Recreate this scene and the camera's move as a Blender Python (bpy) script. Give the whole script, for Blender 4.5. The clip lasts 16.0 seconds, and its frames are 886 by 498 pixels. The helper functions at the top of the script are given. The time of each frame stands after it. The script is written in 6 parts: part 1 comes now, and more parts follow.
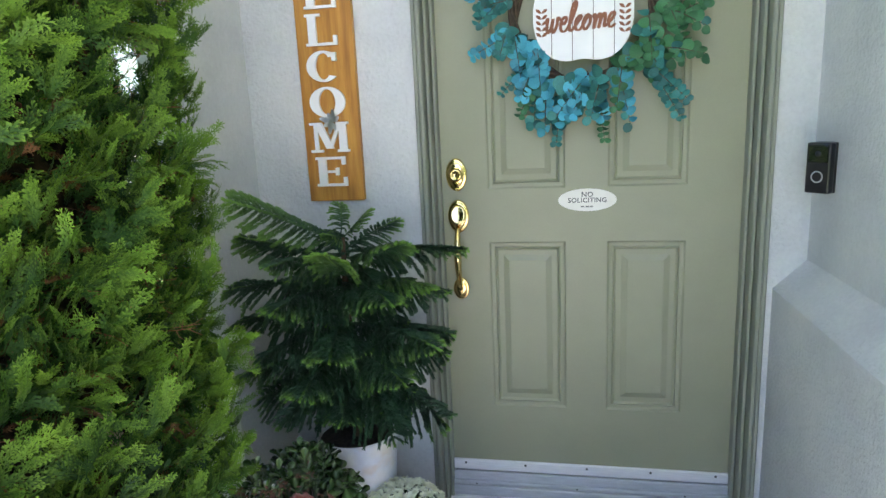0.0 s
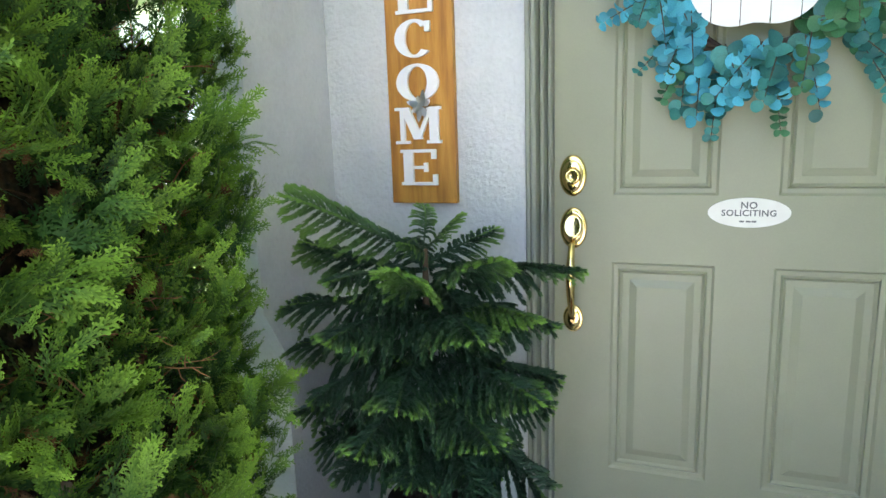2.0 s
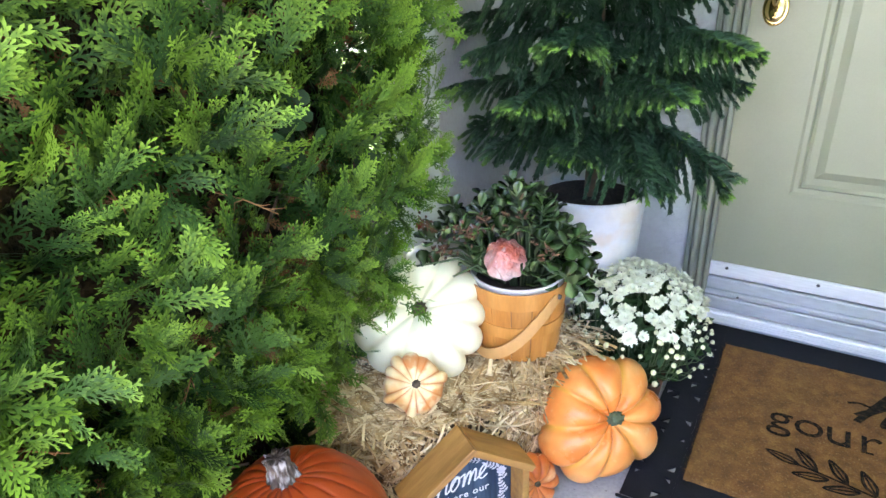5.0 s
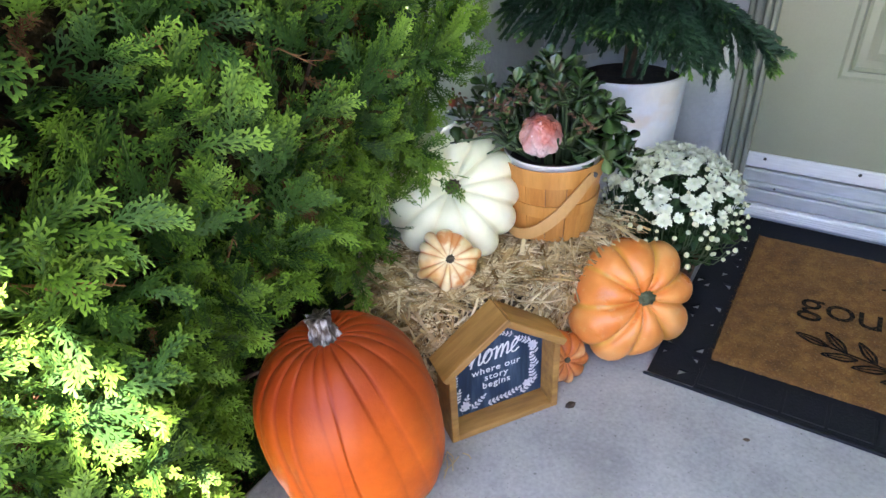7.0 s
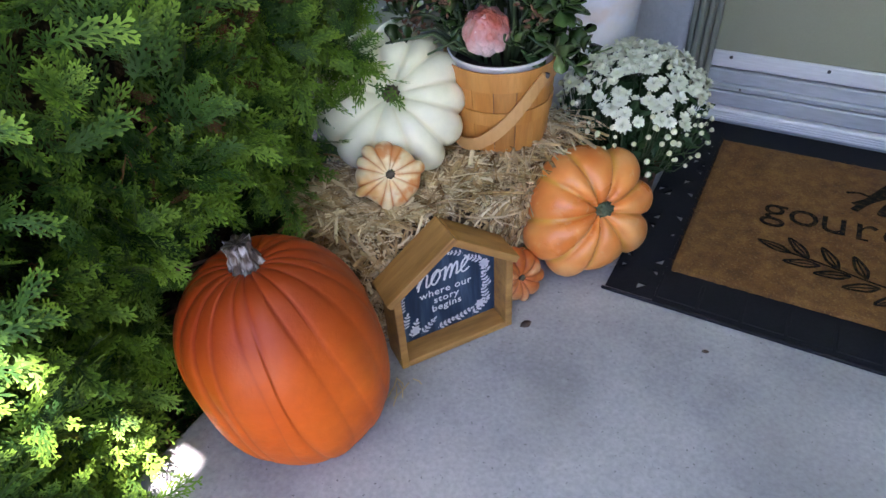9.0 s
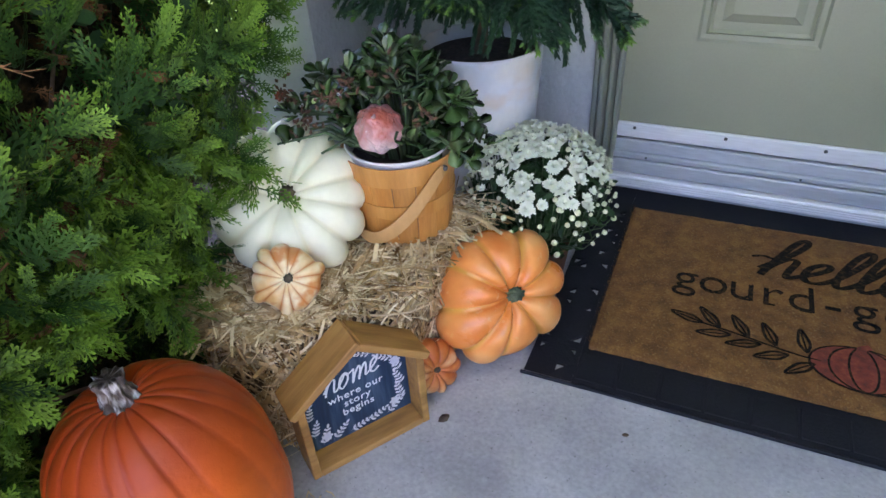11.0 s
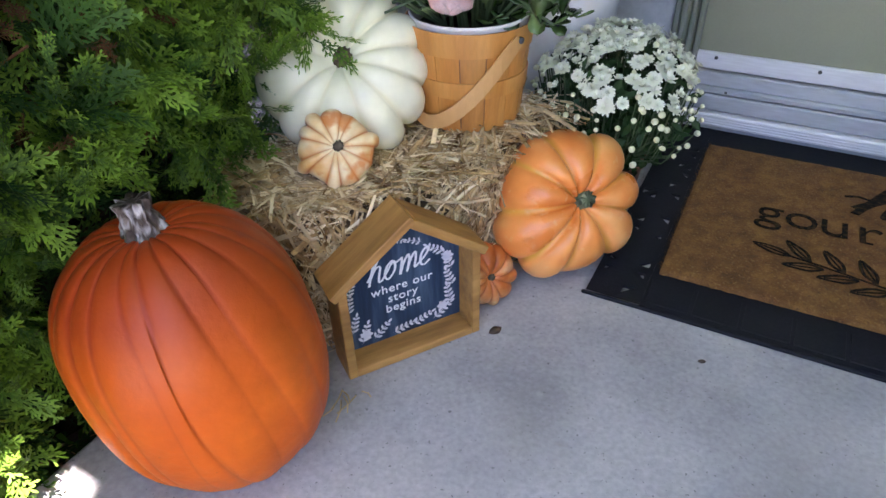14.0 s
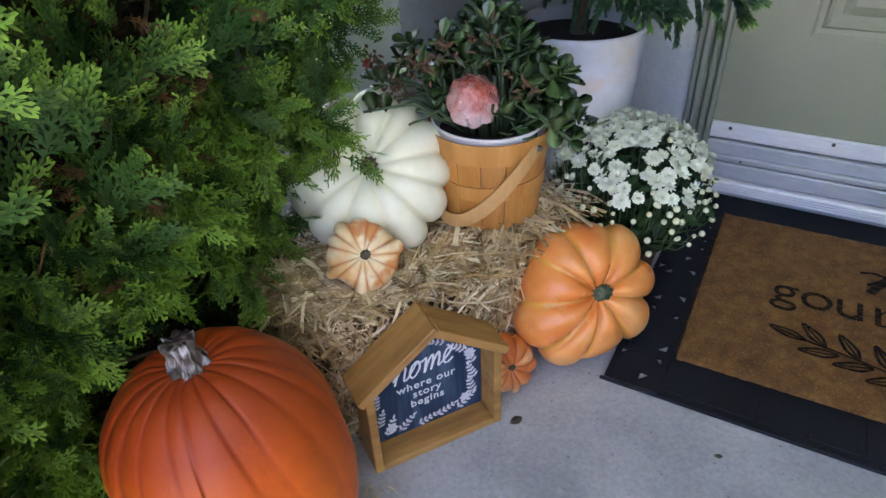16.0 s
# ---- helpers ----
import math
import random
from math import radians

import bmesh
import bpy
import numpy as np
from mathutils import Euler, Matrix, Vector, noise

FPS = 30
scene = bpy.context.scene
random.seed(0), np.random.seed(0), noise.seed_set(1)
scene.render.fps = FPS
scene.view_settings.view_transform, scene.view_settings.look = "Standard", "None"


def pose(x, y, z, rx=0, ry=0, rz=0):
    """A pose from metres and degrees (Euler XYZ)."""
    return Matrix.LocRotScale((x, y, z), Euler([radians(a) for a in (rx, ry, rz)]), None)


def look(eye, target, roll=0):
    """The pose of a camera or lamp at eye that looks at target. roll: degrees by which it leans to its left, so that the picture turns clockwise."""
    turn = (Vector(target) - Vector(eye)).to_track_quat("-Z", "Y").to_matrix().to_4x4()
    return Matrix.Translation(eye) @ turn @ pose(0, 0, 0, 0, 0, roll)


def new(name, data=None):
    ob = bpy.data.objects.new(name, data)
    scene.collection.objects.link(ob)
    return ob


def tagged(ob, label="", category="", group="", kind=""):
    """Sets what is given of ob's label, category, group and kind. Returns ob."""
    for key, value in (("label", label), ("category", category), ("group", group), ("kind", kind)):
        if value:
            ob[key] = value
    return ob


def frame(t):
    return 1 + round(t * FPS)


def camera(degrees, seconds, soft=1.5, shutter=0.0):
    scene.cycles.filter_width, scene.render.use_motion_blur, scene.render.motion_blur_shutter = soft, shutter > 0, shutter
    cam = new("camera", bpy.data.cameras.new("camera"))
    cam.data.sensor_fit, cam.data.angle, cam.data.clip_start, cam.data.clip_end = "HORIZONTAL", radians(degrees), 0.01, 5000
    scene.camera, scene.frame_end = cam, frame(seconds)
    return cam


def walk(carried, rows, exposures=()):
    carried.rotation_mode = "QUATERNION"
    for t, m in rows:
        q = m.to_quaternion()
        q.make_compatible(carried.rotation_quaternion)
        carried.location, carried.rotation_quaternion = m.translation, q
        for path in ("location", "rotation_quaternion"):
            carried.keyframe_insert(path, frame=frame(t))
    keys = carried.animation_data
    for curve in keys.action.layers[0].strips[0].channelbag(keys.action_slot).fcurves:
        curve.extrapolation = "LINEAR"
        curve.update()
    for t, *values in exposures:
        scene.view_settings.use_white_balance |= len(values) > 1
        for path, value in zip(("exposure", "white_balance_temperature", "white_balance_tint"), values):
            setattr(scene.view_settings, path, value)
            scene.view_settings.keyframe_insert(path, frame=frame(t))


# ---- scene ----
cam = camera(69.9, 16.0, 1.5)
PATH = [
    (0, (0.479, -0.088, 1.355), (0.102, 1.831, 0.937), -2.7),
    (0.5, (0.461, -0.076, 1.336), (0.044, 1.808, 0.81), -2.5),
    (1, (0.404, -0.004, 1.33), (-0.028, 1.875, 0.797), -4.4),
    (1.5, (0.39, 0.107, 1.327), (-0.048, 2.002, 0.865), -3.7),
    (2, (0.392, 0.282, 1.289), (-0.297, 2.122, 0.917), -1.9),
    (2.5, (0.367, 0.356, 1.149), (-0.384, 2.158, 0.715), -3.3),
    (3, (0.344, 0.356, 1.062), (-0.453, 2.099, 0.49), -2.6),
    (3.5, (0.334, 0.33, 1.014), (-0.511, 2.031, 0.386), -2.2),
    (4, (0.31, 0.305, 0.979), (-0.618, 1.918, 0.247), -1.8),
    (4.5, (0.298, 0.294, 0.96), (-0.668, 1.852, 0.16), -2.3),
    (4.7, (0.292, 0.293, 0.954), (-0.672, 1.837, 0.125), -2.5),
    (6.8, (0.28, 0.249, 0.888), (-0.69, 1.644, -0.168), -3.3),
    (7, (0.284, 0.251, 0.881), (-0.68, 1.626, -0.205), -3.8),
    (7.5, (0.285, 0.269, 0.861), (-0.61, 1.628, -0.302), -3.2),
    (8, (0.283, 0.286, 0.846), (-0.58, 1.613, -0.376), -3.2),
    (8.5, (0.283, 0.301, 0.831), (-0.537, 1.589, -0.461), -3.5),
    (9, (0.283, 0.329, 0.824), (-0.533, 1.618, -0.47), -4.3),
    (9.5, (0.289, 0.371, 0.832), (-0.481, 1.721, -0.426), -4.4),
    (10, (0.307, 0.407, 0.847), (-0.409, 1.85, -0.339), -3.9),
    (10.2, (0.314, 0.418, 0.851), (-0.386, 1.874, -0.328), -3.7),
    (12.3, (0.316, 0.421, 0.861), (-0.432, 1.84, -0.335), -4.1),
    (12.5, (0.311, 0.412, 0.834), (-0.44, 1.824, -0.367), -3.8),
    (13, (0.296, 0.397, 0.752), (-0.444, 1.825, -0.436), -2.5),
    (13.5, (0.28, 0.395, 0.701), (-0.482, 1.815, -0.483), -2.5),
    (14, (0.268, 0.392, 0.67), (-0.518, 1.796, -0.518), -1.6),
    (14.5, (0.249, 0.389, 0.657), (-0.561, 1.762, -0.552), -1.4),
    (15, (0.233, 0.395, 0.67), (-0.61, 1.726, -0.562), -2.3),
    (15.5, (0.233, 0.411, 0.724), (-0.614, 1.761, -0.485), -2.2),
    (16, (0.243, 0.427, 0.792), (-0.599, 1.828, -0.36), -2.9),
]
EXPOSURES = [(0, 3.56, 6440, 22), (1.0, 3.82, 6440, 22), (1.5, 3.86, 6440, 22), (2.2, 3.86, 6440, 22), (3, 4.21, 6490, 22), (4.0, 4.66, 6590, 23), (4.7, 4.67, 6540, 25), (7, 4.19, 6450, 28), (7.5, 3.92, 6450, 28), (8, 3.72, 6230, 29), (9.0, 3.65, 6230, 30), (9.5, 3.67, 6230, 30), (10.2, 3.84, 6180, 30), (12.5, 3.89, 6310, 30), (13.0, 3.81, 6310, 30), (13.5, 3.82, 6360, 30), (14.5, 3.77, 6410, 30), (15.5, 3.59, 6360, 30), (16, 3.69, 6360, 30)]
walk(cam, [(t, look(eye, target, roll)) for t, eye, target, roll in PATH], EXPOSURES)

# ---------- light ----------
SUN_TO = Vector((0.43, -0.26, 0.87)).normalized()
world = bpy.data.worlds.new("sky")
scene.world = world
world.use_nodes = True
wn = world.node_tree.nodes
sky = wn.new("ShaderNodeTexSky")
sky.sky_type, sky.sun_disc = "NISHITA", False
sky.sun_elevation = math.asin(SUN_TO.z)
sky.sun_rotation = math.atan2(SUN_TO.x, SUN_TO.y)
world.node_tree.links.new(sky.outputs[0], wn["Background"].inputs[0])
wn["Background"].inputs[1].default_value = 0.065
sun = new("sun", bpy.data.lights.new("sun", "SUN"))
sun.data.energy, sun.data.angle, sun.data.color = 5.0, radians(0.5), (1.0, 0.95, 0.86)
sun.matrix_world = look((0, 0, 0), -SUN_TO)


# ---------- helpers ----------
def part(name, bm, material, parent, label="", smooth=False, m=None):
    """One bmesh as one mesh object under a thing or a part."""
    me = bpy.data.meshes.new(name)
    bm.to_mesh(me)
    bm.free()
    return mesh_part(name, me, material, parent, label, smooth, m)


def mesh_part(name, me, material, parent, label="", smooth=False, m=None):
    if material and not me.materials:
        me.materials.append(material)
    if smooth:
        me.shade_smooth()
    ob = new(name, me)
    ob.parent = parent
    if m is not None:
        ob.matrix_basis = m
    return tagged(ob, label)


def thing(name, x, y, z, label, category, group="", rz=0.0, kind=""):
    ob = new(name)
    ob.empty_display_size = 0.05
    ob.matrix_basis = pose(x, y, z, 0, 0, rz)
    return tagged(ob, label, category, group, kind)


def add_box(bm, x0, y0, z0, x1, y1, z1, bevel=0.0, seg=1):
    made = bmesh.ops.create_cube(bm, size=1.0, matrix=Matrix.LocRotScale(((x0 + x1) / 2, (y0 + y1) / 2, (z0 + z1) / 2), None, (x1 - x0, y1 - y0, z1 - z0)))
    if bevel:
        edges = list({e for v in made["verts"] for e in v.link_edges})
        bmesh.ops.bevel(bm, geom=edges, offset=bevel, segments=seg, profile=0.6, affect="EDGES")
    return bm


def box(x0, y0, z0, x1, y1, z1, bevel=0.0, seg=1):
    return add_box(bmesh.new(), x0, y0, z0, x1, y1, z1, bevel, seg)


def lathe(profile, n=32, bm=None, squash=1.0):
    """A turned body from (radius, height) pairs."""
    bm = bm or bmesh.new()
    rings = []
    for r, z in profile:
        if r < 1e-6:
            rings.append([bm.verts.new((0, 0, z))])
        else:
            rings.append([bm.verts.new((r * math.cos(2 * math.pi * k / n), squash * r * math.sin(2 * math.pi * k / n), z)) for k in range(n)])
    for a, b in zip(rings, rings[1:]):
        for k in range(n):
            j = (k + 1) % n
            quad = [a[k % len(a)], a[j % len(a)], b[j % len(b)], b[k % len(b)]]
            quad = list(dict.fromkeys(quad))
            if len(quad) > 2:
                bm.faces.new(quad)
    return bm


def tube(points, radii, n=8, bm=None, caps=True):
    bm = bm or bmesh.new()
    pts = [Vector(p) for p in points]
    rings, side = [], None
    for i, p in enumerate(pts):
        d = (pts[min(i + 1, len(pts) - 1)] - pts[max(i - 1, 0)]).normalized()
        if side is None:
            side = d.orthogonal().normalized()
        side = (side - d * side.dot(d)).normalized()
        other = d.cross(side)
        r = radii[i] if hasattr(radii, "__len__") else radii
        rings.append([bm.verts.new(p + r * (math.cos(2 * math.pi * k / n) * side + math.sin(2 * math.pi * k / n) * other)) for k in range(n)])
    for a, b in zip(rings, rings[1:]):
        for k in range(n):
            bm.faces.new((a[k], a[(k + 1) % n], b[(k + 1) % n], b[k]))
    if caps:
        bm.faces.new(rings[0][::-1])
        bm.faces.new(rings[-1])
    return bm


def prism(outline, y0, y1, bm=None):
    """An outline in x and z, drawn out from y0 to y1."""
    bm = bm or bmesh.new()
    a = [bm.verts.new((x, y0, z)) for x, z in outline]
    b = [bm.verts.new((x, y1, z)) for x, z in outline]
    n = len(a)
    bm.faces.new(a)
    bm.faces.new(b[::-1])
    for k in range(n):
        bm.faces.new((a[k], b[k], b[(k + 1) % n], a[(k + 1) % n]))
    bmesh.ops.recalc_face_normals(bm, faces=bm.faces)
    return bm


def arrays_mesh(name, verts, faces, attr=None):
    """A mesh from numpy arrays of corners and quads or triangles, with an optional value at each corner."""
    me = bpy.data.meshes.new(name)
    k = faces.shape[1]
    me.vertices.add(len(verts))
    me.vertices.foreach_set("co", np.asarray(verts, np.float32).ravel())
    me.loops.add(faces.size)
    me.loops.foreach_set("vertex_index", faces.astype(np.int32).ravel())
    me.polygons.add(len(faces))
    me.polygons.foreach_set("loop_start", np.arange(0, faces.size, k, dtype=np.int32))
    me.update(calc_edges=True)
    if attr is not None:
        me.attributes.new("age", "FLOAT", "POINT").data.foreach_set("value", np.asarray(attr, np.float32))
    return me


def frames_to(axis, up):
    """Rotation matrices (n, 3, 3) whose columns are side, axis, normal."""
    axis = axis / np.linalg.norm(axis, axis=1, keepdims=True)
    side = np.cross(axis, up)
    side /= np.maximum(np.linalg.norm(side, axis=1, keepdims=True), 1e-6)
    return np.stack([side, axis, np.cross(side, axis)], axis=2)


# ---------- materials ----------
def material(name, colors, scale=20.0, rough=0.6, bump=0.0, bump_scale=None, metal=0.0, detail=6.0, fine=0.0, coat=0.0, stretch=(1, 1, 1), vary=0.0, through_light=0.0, age=None, rough_var=0.12, spec=0.5):
    """A procedural surface: a ramp of colours over noise at two scales, with grain, uneven gloss and relief."""
    m = bpy.data.materials.new(name)
    m.use_nodes = True
    nt = m.node_tree
    nodes, link = nt.nodes, nt.links.new
    bsdf = nodes["Principled BSDF"]
    tc = nodes.new("ShaderNodeTexCoord")
    mp = nodes.new("ShaderNodeMapping")
    mp.inputs["Scale"].default_value = stretch
    link(tc.outputs["Object"], mp.inputs[0])
    info = nodes.new("ShaderNodeObjectInfo")
    shift = nodes.new("ShaderNodeVectorMath")
    shift.operation = "SCALE"
    shift.inputs[0].default_value = (7.3, 3.1, 5.7)
    link(info.outputs["Random"], shift.inputs["Scale"])
    link(shift.outputs[0], mp.inputs["Location"])
    n1 = nodes.new("ShaderNodeTexNoise")
    n1.inputs["Scale"].default_value, n1.inputs["Detail"].default_value = scale, detail
    link(mp.outputs[0], n1.inputs["Vector"])
    ramp = nodes.new("ShaderNodeValToRGB")
    cr = ramp.color_ramp
    while len(cr.elements) < len(colors):
        cr.elements.new(0.5)
    for k, c in enumerate(colors):
        cr.elements[k].position = 0.3 + 0.4 * k / max(len(colors) - 1, 1)
        cr.elements[k].color = (*c, 1)
    link(n1.outputs["Fac"], ramp.inputs[0])
    color = ramp.outputs[0]
    n2 = nodes.new("ShaderNodeTexNoise")
    n2.inputs["Scale"].default_value, n2.inputs["Detail"].default_value = bump_scale or scale * 9, 5.0
    link(mp.outputs[0], n2.inputs["Vector"])
    if fine:
        hsv = nodes.new("ShaderNodeHueSaturation")
        rng = nodes.new("ShaderNodeMapRange")
        rng.inputs[1].default_value, rng.inputs[2].default_value = 0.25, 0.75
        rng.inputs[3].default_value, rng.inputs[4].default_value = 1 - fine, 1 + fine
        link(n2.outputs["Fac"], rng.inputs[0])
        link(rng.outputs[0], hsv.inputs["Value"])
        link(color, hsv.inputs["Color"])
        color = hsv.outputs[0]
    if age:
        at = nodes.new("ShaderNodeAttribute")
        at.attribute_name = "age"
        mx = nodes.new("ShaderNodeMix")
        mx.data_type = "RGBA"
        link(at.outputs["Fac"], mx.inputs["Factor"])
        link(color, mx.inputs["A"])
        mx.inputs["B"].default_value = (*age, 1)
        color = mx.outputs["Result"]
    if vary:
        hsv = nodes.new("ShaderNodeHueSaturation")
        rng = nodes.new("ShaderNodeMapRange")
        rng.inputs[3].default_value, rng.inputs[4].default_value = 1 - vary, 1 + vary
        link(info.outputs["Random"], rng.inputs[0])
        link(rng.outputs[0], hsv.inputs["Value"])
        link(color, hsv.inputs["Color"])
        color = hsv.outputs[0]
    link(color, bsdf.inputs["Base Color"])
    rr = nodes.new("ShaderNodeMapRange")
    rr.inputs[3].default_value, rr.inputs[4].default_value = max(rough - rough_var, 0.03), min(rough + rough_var, 1)
    link(n1.outputs["Fac"], rr.inputs[0])
    link(rr.outputs[0], bsdf.inputs["Roughness"])
    bsdf.inputs["Metallic"].default_value = metal
    bsdf.inputs["Coat Weight"].default_value = coat
    bsdf.inputs["Specular IOR Level"].default_value = spec
    if bump:
        bp = nodes.new("ShaderNodeBump")
        bp.inputs["Strength"].default_value, bp.inputs["Distance"].default_value = 1.0, bump
        link(n2.outputs["Fac"], bp.inputs["Height"])
        link(bp.outputs[0], bsdf.inputs["Normal"])
    if through_light:
        tr = nodes.new("ShaderNodeBsdfTranslucent")
        link(color, tr.inputs["Color"])
        ms = nodes.new("ShaderNodeMixShader")
        ms.inputs[0].default_value = through_light
        link(bsdf.outputs[0], ms.inputs[1])
        link(tr.outputs[0], ms.inputs[2])
        link(ms.outputs[0], nodes["Material Output"].inputs[0])
    return m


STUCCO = material("stucco", [(0.53, 0.54, 0.55), (0.60, 0.61, 0.61), (0.66, 0.66, 0.65)], 4, 0.9, 0.0042, 95, fine=0.05)
CONCRETE = material("concrete", [(0.29, 0.29, 0.30), (0.385, 0.385, 0.385), (0.46, 0.455, 0.445)], 5, 0.85, 0.0006, 140, fine=0.16)
DOOR_PAINT = material("sage_door_paint", [(0.275, 0.279, 0.190), (0.300, 0.304, 0.206)], 5, 0.42, 0.0003, 300, fine=0.03)
TRIM_PAINT = material("sage_trim_paint", [(0.235, 0.25, 0.20), (0.275, 0.288, 0.23)], 8, 0.5, 0.0004, 200, fine=0.04)
BRASS = material("polished_brass", [(0.80, 0.58, 0.22), (0.88, 0.68, 0.31)], 15, 0.12, 0.0001, 300, metal=1.0, rough_var=0.06)
ALUMINIUM = material("brushed_aluminium", [(0.70, 0.71, 0.74), (0.84, 0.84, 0.86)], 8, 0.42, 0.0002, 200, metal=0.2, stretch=(0.1, 1, 1), fine=0.08)
SILL_PAINT = material("weathered_sill", [(0.38, 0.41, 0.45), (0.54, 0.56, 0.60)], 12, 0.42, 0.0004, 150, metal=0.25, stretch=(0.15, 1, 1), fine=0.12)
SCREW = material("dark_screw", [(0.05, 0.05, 0.05), (0.1, 0.1, 0.1)], 80, 0.5)
RUBBER = material("black_rubber", [(0.007, 0.008, 0.011), (0.014, 0.015, 0.020)], 25, 0.7, 0.0008, 200, fine=0.25, spec=0.22)
COIR = material("coir", [(0.132, 0.051, 0.010), (0.200, 0.086, 0.018), (0.272, 0.130, 0.031)], 40, 0.95, 0.003, 500, fine=0.3)
INK = material("black_mat_print", [(0.008, 0.007, 0.006), (0.018, 0.014, 0.010), (0.075, 0.042, 0.018)], 130, 0.95, 0.002, 500, spec=0.1)
RED_INK = material("red_mat_print", [(0.13, 0.03, 0.018), (0.22, 0.04, 0.022), (0.30, 0.07, 0.03)], 90, 0.95, 0.002, 500)
CEDAR = material("stained_cedar", [(0.33, 0.13, 0.020), (0.47, 0.21, 0.032), (0.56, 0.28, 0.05)], 9, 0.55, 0.0006, 60, stretch=(6, 6, 0.5), fine=0.08)
HOUSE_WOOD = material("oiled_pine", [(0.26, 0.122, 0.030), (0.38, 0.193, 0.049), (0.47, 0.255, 0.072)], 14, 0.6, 0.0006, 80, stretch=(0.6, 4, 4), fine=0.1)
WHITE_PAINT = material("white_paint", [(0.78, 0.78, 0.78), (0.84, 0.83, 0.82)], 20, 0.5, 0.0003, 200)
SPLINT = material("wood_splint", [(0.42, 0.17, 0.032), (0.52, 0.235, 0.052), (0.58, 0.28, 0.075)], 10, 0.42, 0.0005, 90, stretch=(3, 3, 0.4), fine=0.08, vary=0.12)
SPLINT_PALE = material("pale_wood_strip", [(0.50, 0.27, 0.09), (0.60, 0.34, 0.13)], 10, 0.5, 0.0004, 90, fine=0.06)
STRAW = material("straw", [(0.15, 0.082, 0.028), (0.42, 0.265, 0.105), (0.66, 0.46, 0.205)], 40, 0.30, 0.0, 200, fine=0.3, age=(0.95, 0.81, 0.52), spec=0.6)
STRAW_CORE = material("shaded_straw_core", [(0.030, 0.017, 0.007), (0.085, 0.052, 0.022), (0.16, 0.105, 0.045)], 60, 0.9, 0.006, 120, fine=0.4)
SOIL = material("dark_soil", [(0.02, 0.015, 0.01), (0.05, 0.036, 0.025)], 60, 0.95, 0.006, 120, fine=0.4)
BARK = material("brown_bark", [(0.07, 0.045, 0.03), (0.14, 0.09, 0.06)], 40, 0.9, 0.003, 90, stretch=(1, 1, 0.3))
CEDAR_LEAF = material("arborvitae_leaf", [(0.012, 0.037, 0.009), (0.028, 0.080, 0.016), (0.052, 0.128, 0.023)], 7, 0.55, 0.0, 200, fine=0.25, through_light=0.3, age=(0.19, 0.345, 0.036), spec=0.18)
DEAD_LEAF = material("dead_arborvitae_leaf", [(0.036, 0.017, 0.007), (0.095, 0.046, 0.018), (0.17, 0.095, 0.042)], 30, 0.9, 0.004, 60, fine=0.3, spec=0.1)
CORE_SHADE = material("shaded_twig_core", [(0.008, 0.008, 0.004), (0.026, 0.020, 0.010), (0.05, 0.034, 0.016)], 45, 0.95, 0.01, 90, fine=0.4, spec=0.05)
PINE_LEAF = material("norfolk_pine_needle", [(0.017, 0.052, 0.027), (0.040, 0.100, 0.043)], 14, 0.4, 0.0, 200, fine=0.2, through_light=0.2, age=(0.22, 0.42, 0.07), spec=0.4)
PINE_BARK = material("norfolk_pine_bark", [(0.06, 0.04, 0.025), (0.12, 0.08, 0.05)], 60, 0.9, 0.002, 120)
POT_WHITE = material("white_glazed_pot", [(0.50, 0.55, 0.62), (0.64, 0.66, 0.69), (0.72, 0.68, 0.60)], 8, 0.45, 0.0008, 60, fine=0.05)
TERRACOTTA = material("brown_plastic_pot", [(0.16, 0.07, 0.04), (0.22, 0.10, 0.055)], 20, 0.6)
RIM_WHITE = material("white_plastic_rim", [(0.70, 0.66, 0.62), (0.78, 0.75, 0.72)], 20, 0.4)
SUCC_LEAF = material("succulent_leaf", [(0.026, 0.066, 0.019), (0.056, 0.112, 0.030), (0.13, 0.19, 0.07)], 15, 0.26, 0.0003, 120, vary=0.5, through_light=0.08)
DRY_FLOWER = material("dry_flower", [(0.070, 0.040, 0.025), (0.135, 0.075, 0.046)], 60, 0.9, vary=0.3, spec=0.1)
PINK_WRAP = material("pink_foil_wrap", [(0.40, 0.085, 0.055), (0.50, 0.17, 0.14), (0.58, 0.30, 0.29), (0.68, 0.48, 0.49)], 26, 0.30, 0.003, 60, coat=0.4, rough_var=0.15, stretch=(1, 1, 0.5), age=(0.72, 0.56, 0.57))
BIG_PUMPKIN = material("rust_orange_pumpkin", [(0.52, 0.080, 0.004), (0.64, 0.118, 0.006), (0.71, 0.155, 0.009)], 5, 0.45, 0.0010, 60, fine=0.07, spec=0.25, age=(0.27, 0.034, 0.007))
ORANGE_PUMPKIN = material("orange_pumpkin", [(0.78, 0.20, 0.034), (0.88, 0.32, 0.074), (0.93, 0.46, 0.16)], 9, 0.3, 0.0006, 50, fine=0.05, age=(0.76, 0.36, 0.05))
CREAM_PUMPKIN = material("cream_pumpkin", [(0.76, 0.75, 0.50), (0.87, 0.85, 0.61), (0.91, 0.89, 0.69)], 10, 0.36, 0.0006, 50, fine=0.04, age=(0.78, 0.72, 0.46))
